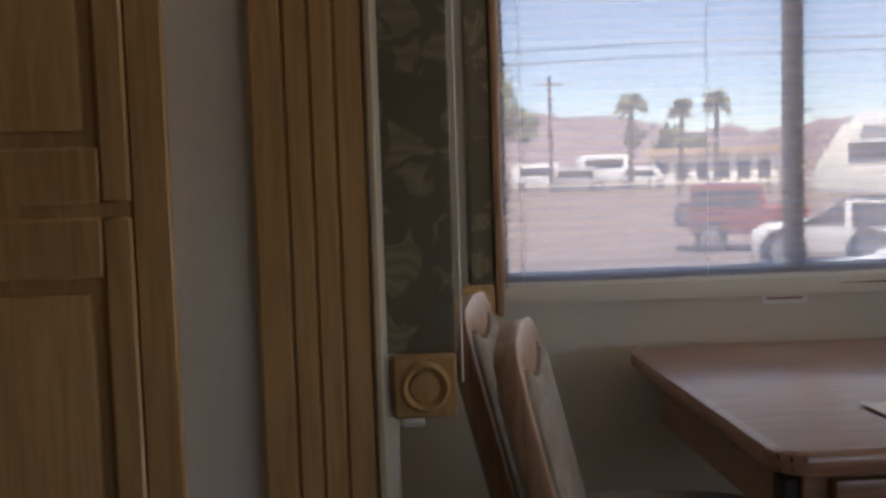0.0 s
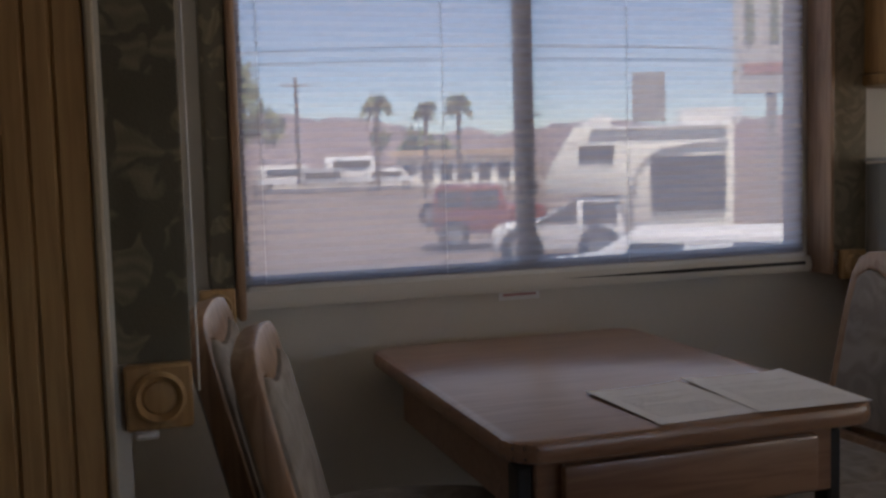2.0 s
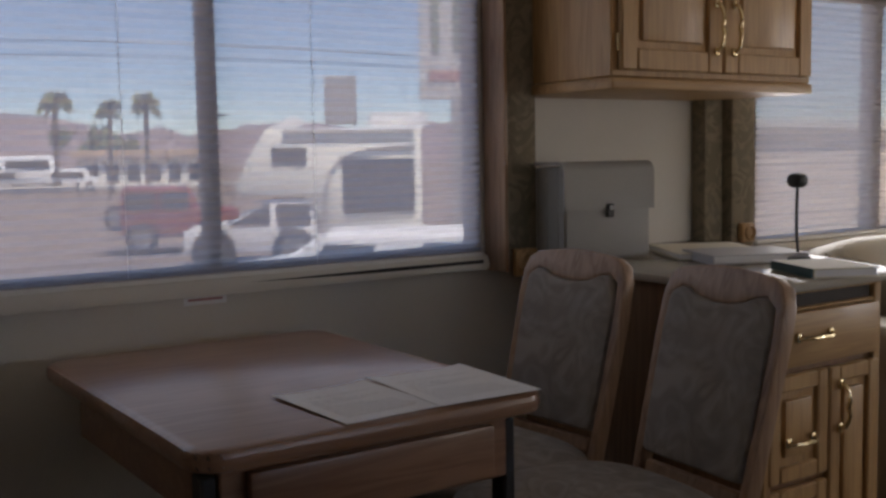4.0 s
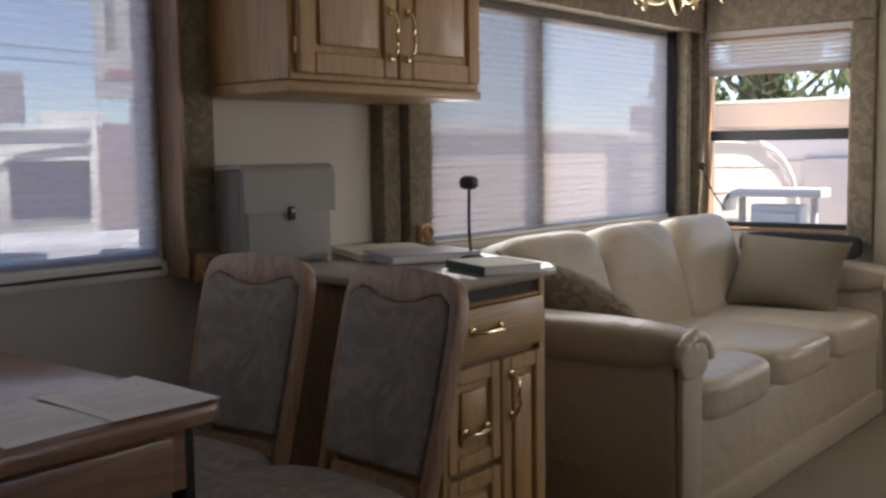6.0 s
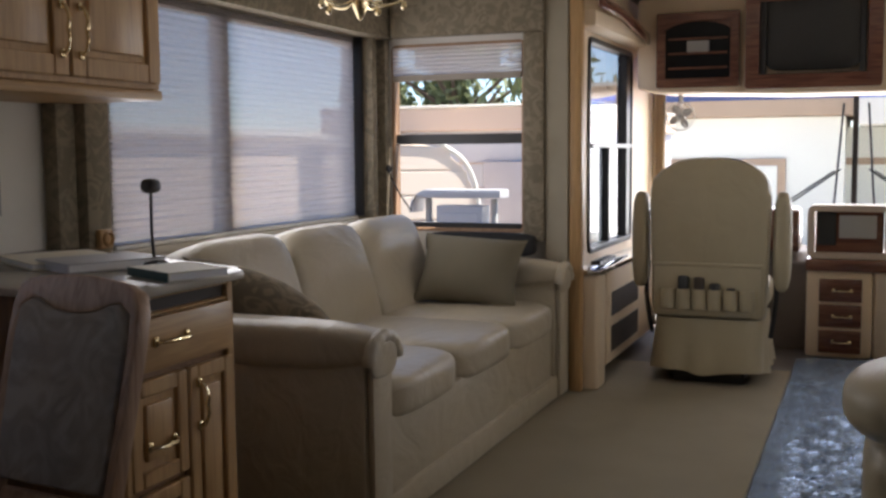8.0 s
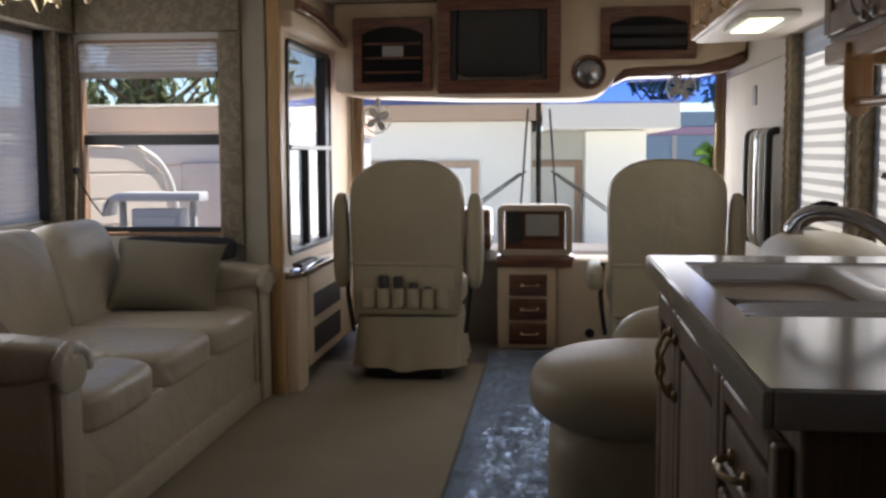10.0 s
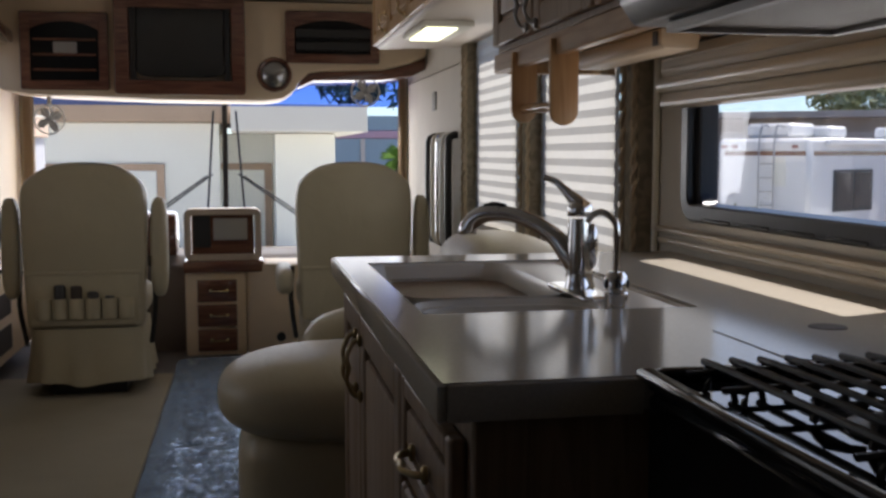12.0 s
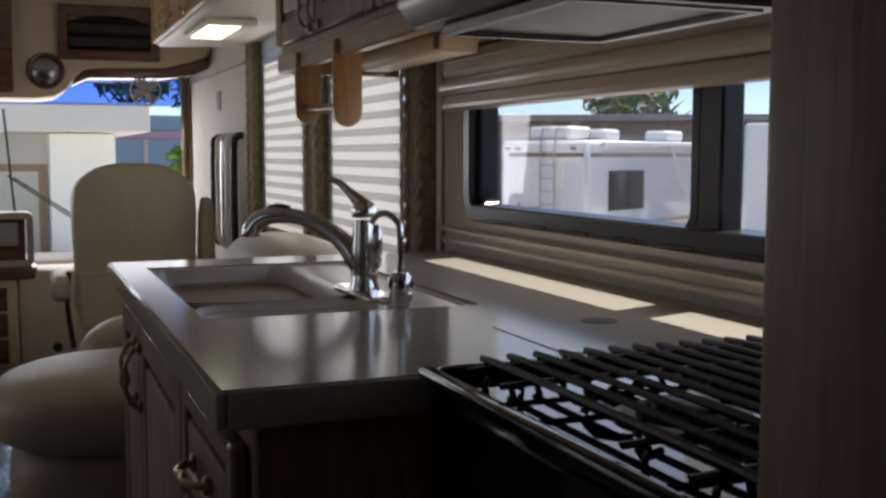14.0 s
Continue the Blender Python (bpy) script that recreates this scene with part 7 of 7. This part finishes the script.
for a, b in ((-1.30, -0.52), (-0.22, 0.60)):
    bm = nb()
    prism(bm, [(a, 0.78), (b - 0.15, 0.78), (b, 1.13), (a + 0.22, 1.15)], "z", 0.001, 0.02, 0.004)
    part("window", local(NC, bm), DARKWIN, nc)
wheel(nc, NC, -1.6, 0.34, -0.1, 0.34, 0.14)
wheel(nc, NC, 1.5, 0.34, -0.1, 0.34, 0.14)
sgn = thing("roadside_sign", off(56.0, 26), "tall pale roadside sign with faded drawings", "sign")
SG = turned(55.3, 26)
obox(sgn, "board", SG, -0.75, 1.3, 3.45, 7.2, -0.2, 0, mat("sign_face", (0.60, 0.58, 0.55), 0.7, var=0.1))
obox(sgn, "bar", SG, -0.5, 0.9, 3.9, 4.15, 0.001, 0.02, mat("faded_sign_red", (0.5, 0.25, 0.22), 0.8))
for k in range(3):
    obox(sgn, "shape", SG, -0.45 + 0.55 * k, -0.25 + 0.55 * k, 4.6, 6.2 - 0.3 * k, 0.001, 0.02, mat("faded_sign_green_%d" % k, (0.25, 0.28, 0.2), 0.8))
obox(sgn, "post", SG, 0.0, 0.25, 0, 3.44, -0.2, -0.02, GREYBOX)
wtw = thing("water_tank", off(61.2, 60), "square grey tank on a tower behind the camper", "tank")
WT = turned(61.2, 60)
obox(wtw, "tank", WT, -0.9, 0.9, 4.0, 6.6, -1.8, 0, GREYBOX)
for u in (-0.8, 0.7):
    obox(wtw, "leg", WT, u, u + 0.1, 0, 3.99, -0.3, -0.2, GREYBOX)

# motorhome beside the kitchen window
rv = thing("motorhome", off(-30, 25), "white motorhome with dark stripe, ladder and roof units", "motorhome")
c0 = off(-29.7, 25)
rr = Vector((0.869, -0.495, 0))
ff = Vector((0.495, 0.869, 0))
sdv = (rr * 0.52 + ff * 0.855).normalized()
out_ = Vector((sdv.y, -sdv.x, 0))
if out_.dot(-ff) < 0:
    out_ = -out_
RVM = Matrix(((sdv.x, 0, out_.x, c0.x), (sdv.y, 0, out_.y, c0.y), (0, 1, 0, c0.z), (0, 0, 0, 1)))
obox(rv, "body", RVM, 0.0, 9.0, 0.35, 2.45, -2.5, 0, RVW, bev=0.10)
obox(rv, "roof_unit", RVM, 0.3, 1.4, 2.46, 2.80, -1.9, -0.7, RVW, bev=0.08)
obox(rv, "roof_unit", RVM, 1.3, 2.1, 2.46, 2.74, -0.9, -0.3, RVW, bev=0.07)
obox(rv, "roof_unit", RVM, 4.6, 5.6, 2.46, 2.76, -1.0, -0.3, RVW, bev=0.07)
obox(rv, "stripe", RVM, 0.15, 8.8, 2.05, 2.15, 0.001, 0.01, CHERRY, bev=0)
obox(rv, "stripe", RVM, -0.01, -0.001, 2.05, 2.15, -2.25, -0.1, CHERRY, bev=0)
obox(rv, "awning", RVM, 0.6, 7.0, 2.30, 2.42, 0.001, 0.14, RVW)
wn_ = obox(rv, "window", RVM, 1.0, 2.75, 0.75, 1.72, 0.001, 0.03, BLACK)
obox(wn_, "pane", RVM, 1.10, 1.83, 0.83, 1.64, 0.031, 0.035, DARKWIN, bev=0)
obox(wn_, "pane", RVM, 1.91, 2.65, 0.83, 1.64, 0.031, 0.035, DARKWIN, bev=0)
bm = nb()
tube(bm, [(3.9, 2.35, 0.15), (5.4, 0.8, 0.08)], 0.03, 6, 1)
part("awning_arm", local(RVM, bm), RVW, rv)
bm = nb()
for w in (-1.25, -0.85):
    tube(bm, [(-0.1, 0.7, w), (-0.1, 2.5, w), (0.15, 2.75, w), (0.5, 2.62, w)], 0.02, 6, 2)
for k in range(5):
    cyl(bm, (-0.1, 0.9 + 0.32 * k, -1.25), (-0.1, 0.9 + 0.32 * k, -0.85), 0.016, n=6)
part("ladder", local(RVM, bm), STEEL, rv)
obox(rv, "panel", RVM, -0.02, -0.001, 1.35, 2.0, -0.95, -0.60, RVC, "cream panel behind the ladder")
for w in (-2.2, -1.9, -0.3):
    obox(rv, "tail_lamp", RVM, -0.03, -0.001, 2.22, 2.29, w - 0.15, w, REDP, bev=0.005)
rk = thing("bush", off(-26.2, 26), "dark scrub beside the motorhome", "bush")
rnd_ = random.Random(4)
bm = nb()
for k in range(900):
    p = off(-26.4 + rnd_.gauss(0, 0.9), 22.5 + rnd_.gauss(0, 0.3), GZ + 0.1 + abs(rnd_.gauss(0, 0.33)))
    q = Euler((rnd_.uniform(0, 6), rnd_.uniform(0, 6), 0)).to_matrix()
    vs = [bm.verts.new(p + q @ Vector(v) * 0.07) for v in ((-1, 0, 0), (0, -0.4, 0), (1, 0, 0), (0, 0.4, 0))]
    bm.faces.new(vs)
part("crown", bm, LEAFM, rk)
sd_ = thing("storage_shed", off(-30, 48), "long brown-grey shed behind the motorhome", "building")
SDM = turned(-30, 48)
obox(sd_, "wall", SDM, -9, 12, 0, 3.6, -6, 0, mat("shed_wall", (0.27, 0.24, 0.21), 0.8, var=0.1, scale=0.6))
obox(sd_, "roof", SDM, -9.5, 12.5, 3.61, 3.9, -6.5, 0.5, GREYBOX)
for k in range(5):
    obox(sd_, "bay_door", SDM, -8 + 4 * k, -5.4 + 4 * k, 0, 3.0, 0.001, 0.08, mat("bay_grey_%d" % k, (0.36, 0.34, 0.32), 0.7, var=0.1))
tr_ = thing("white_trailer", off(-39, 16), "white box trailer parked close to the window", "trailer")
TRM = turned(-40.3, 17)
obox(tr_, "body", TRM, -0.75, 6, 0.4, 2.60, -2, 0, RVW, bev=0.05)
wq = obox(tr_, "window", TRM, 0.15, 0.9, 1.2, 1.9, 0.001, 0.03, BLACK)
wheel(tr_, TRM, 2.0, 0.4, -0.1, 0.4, 0.15)
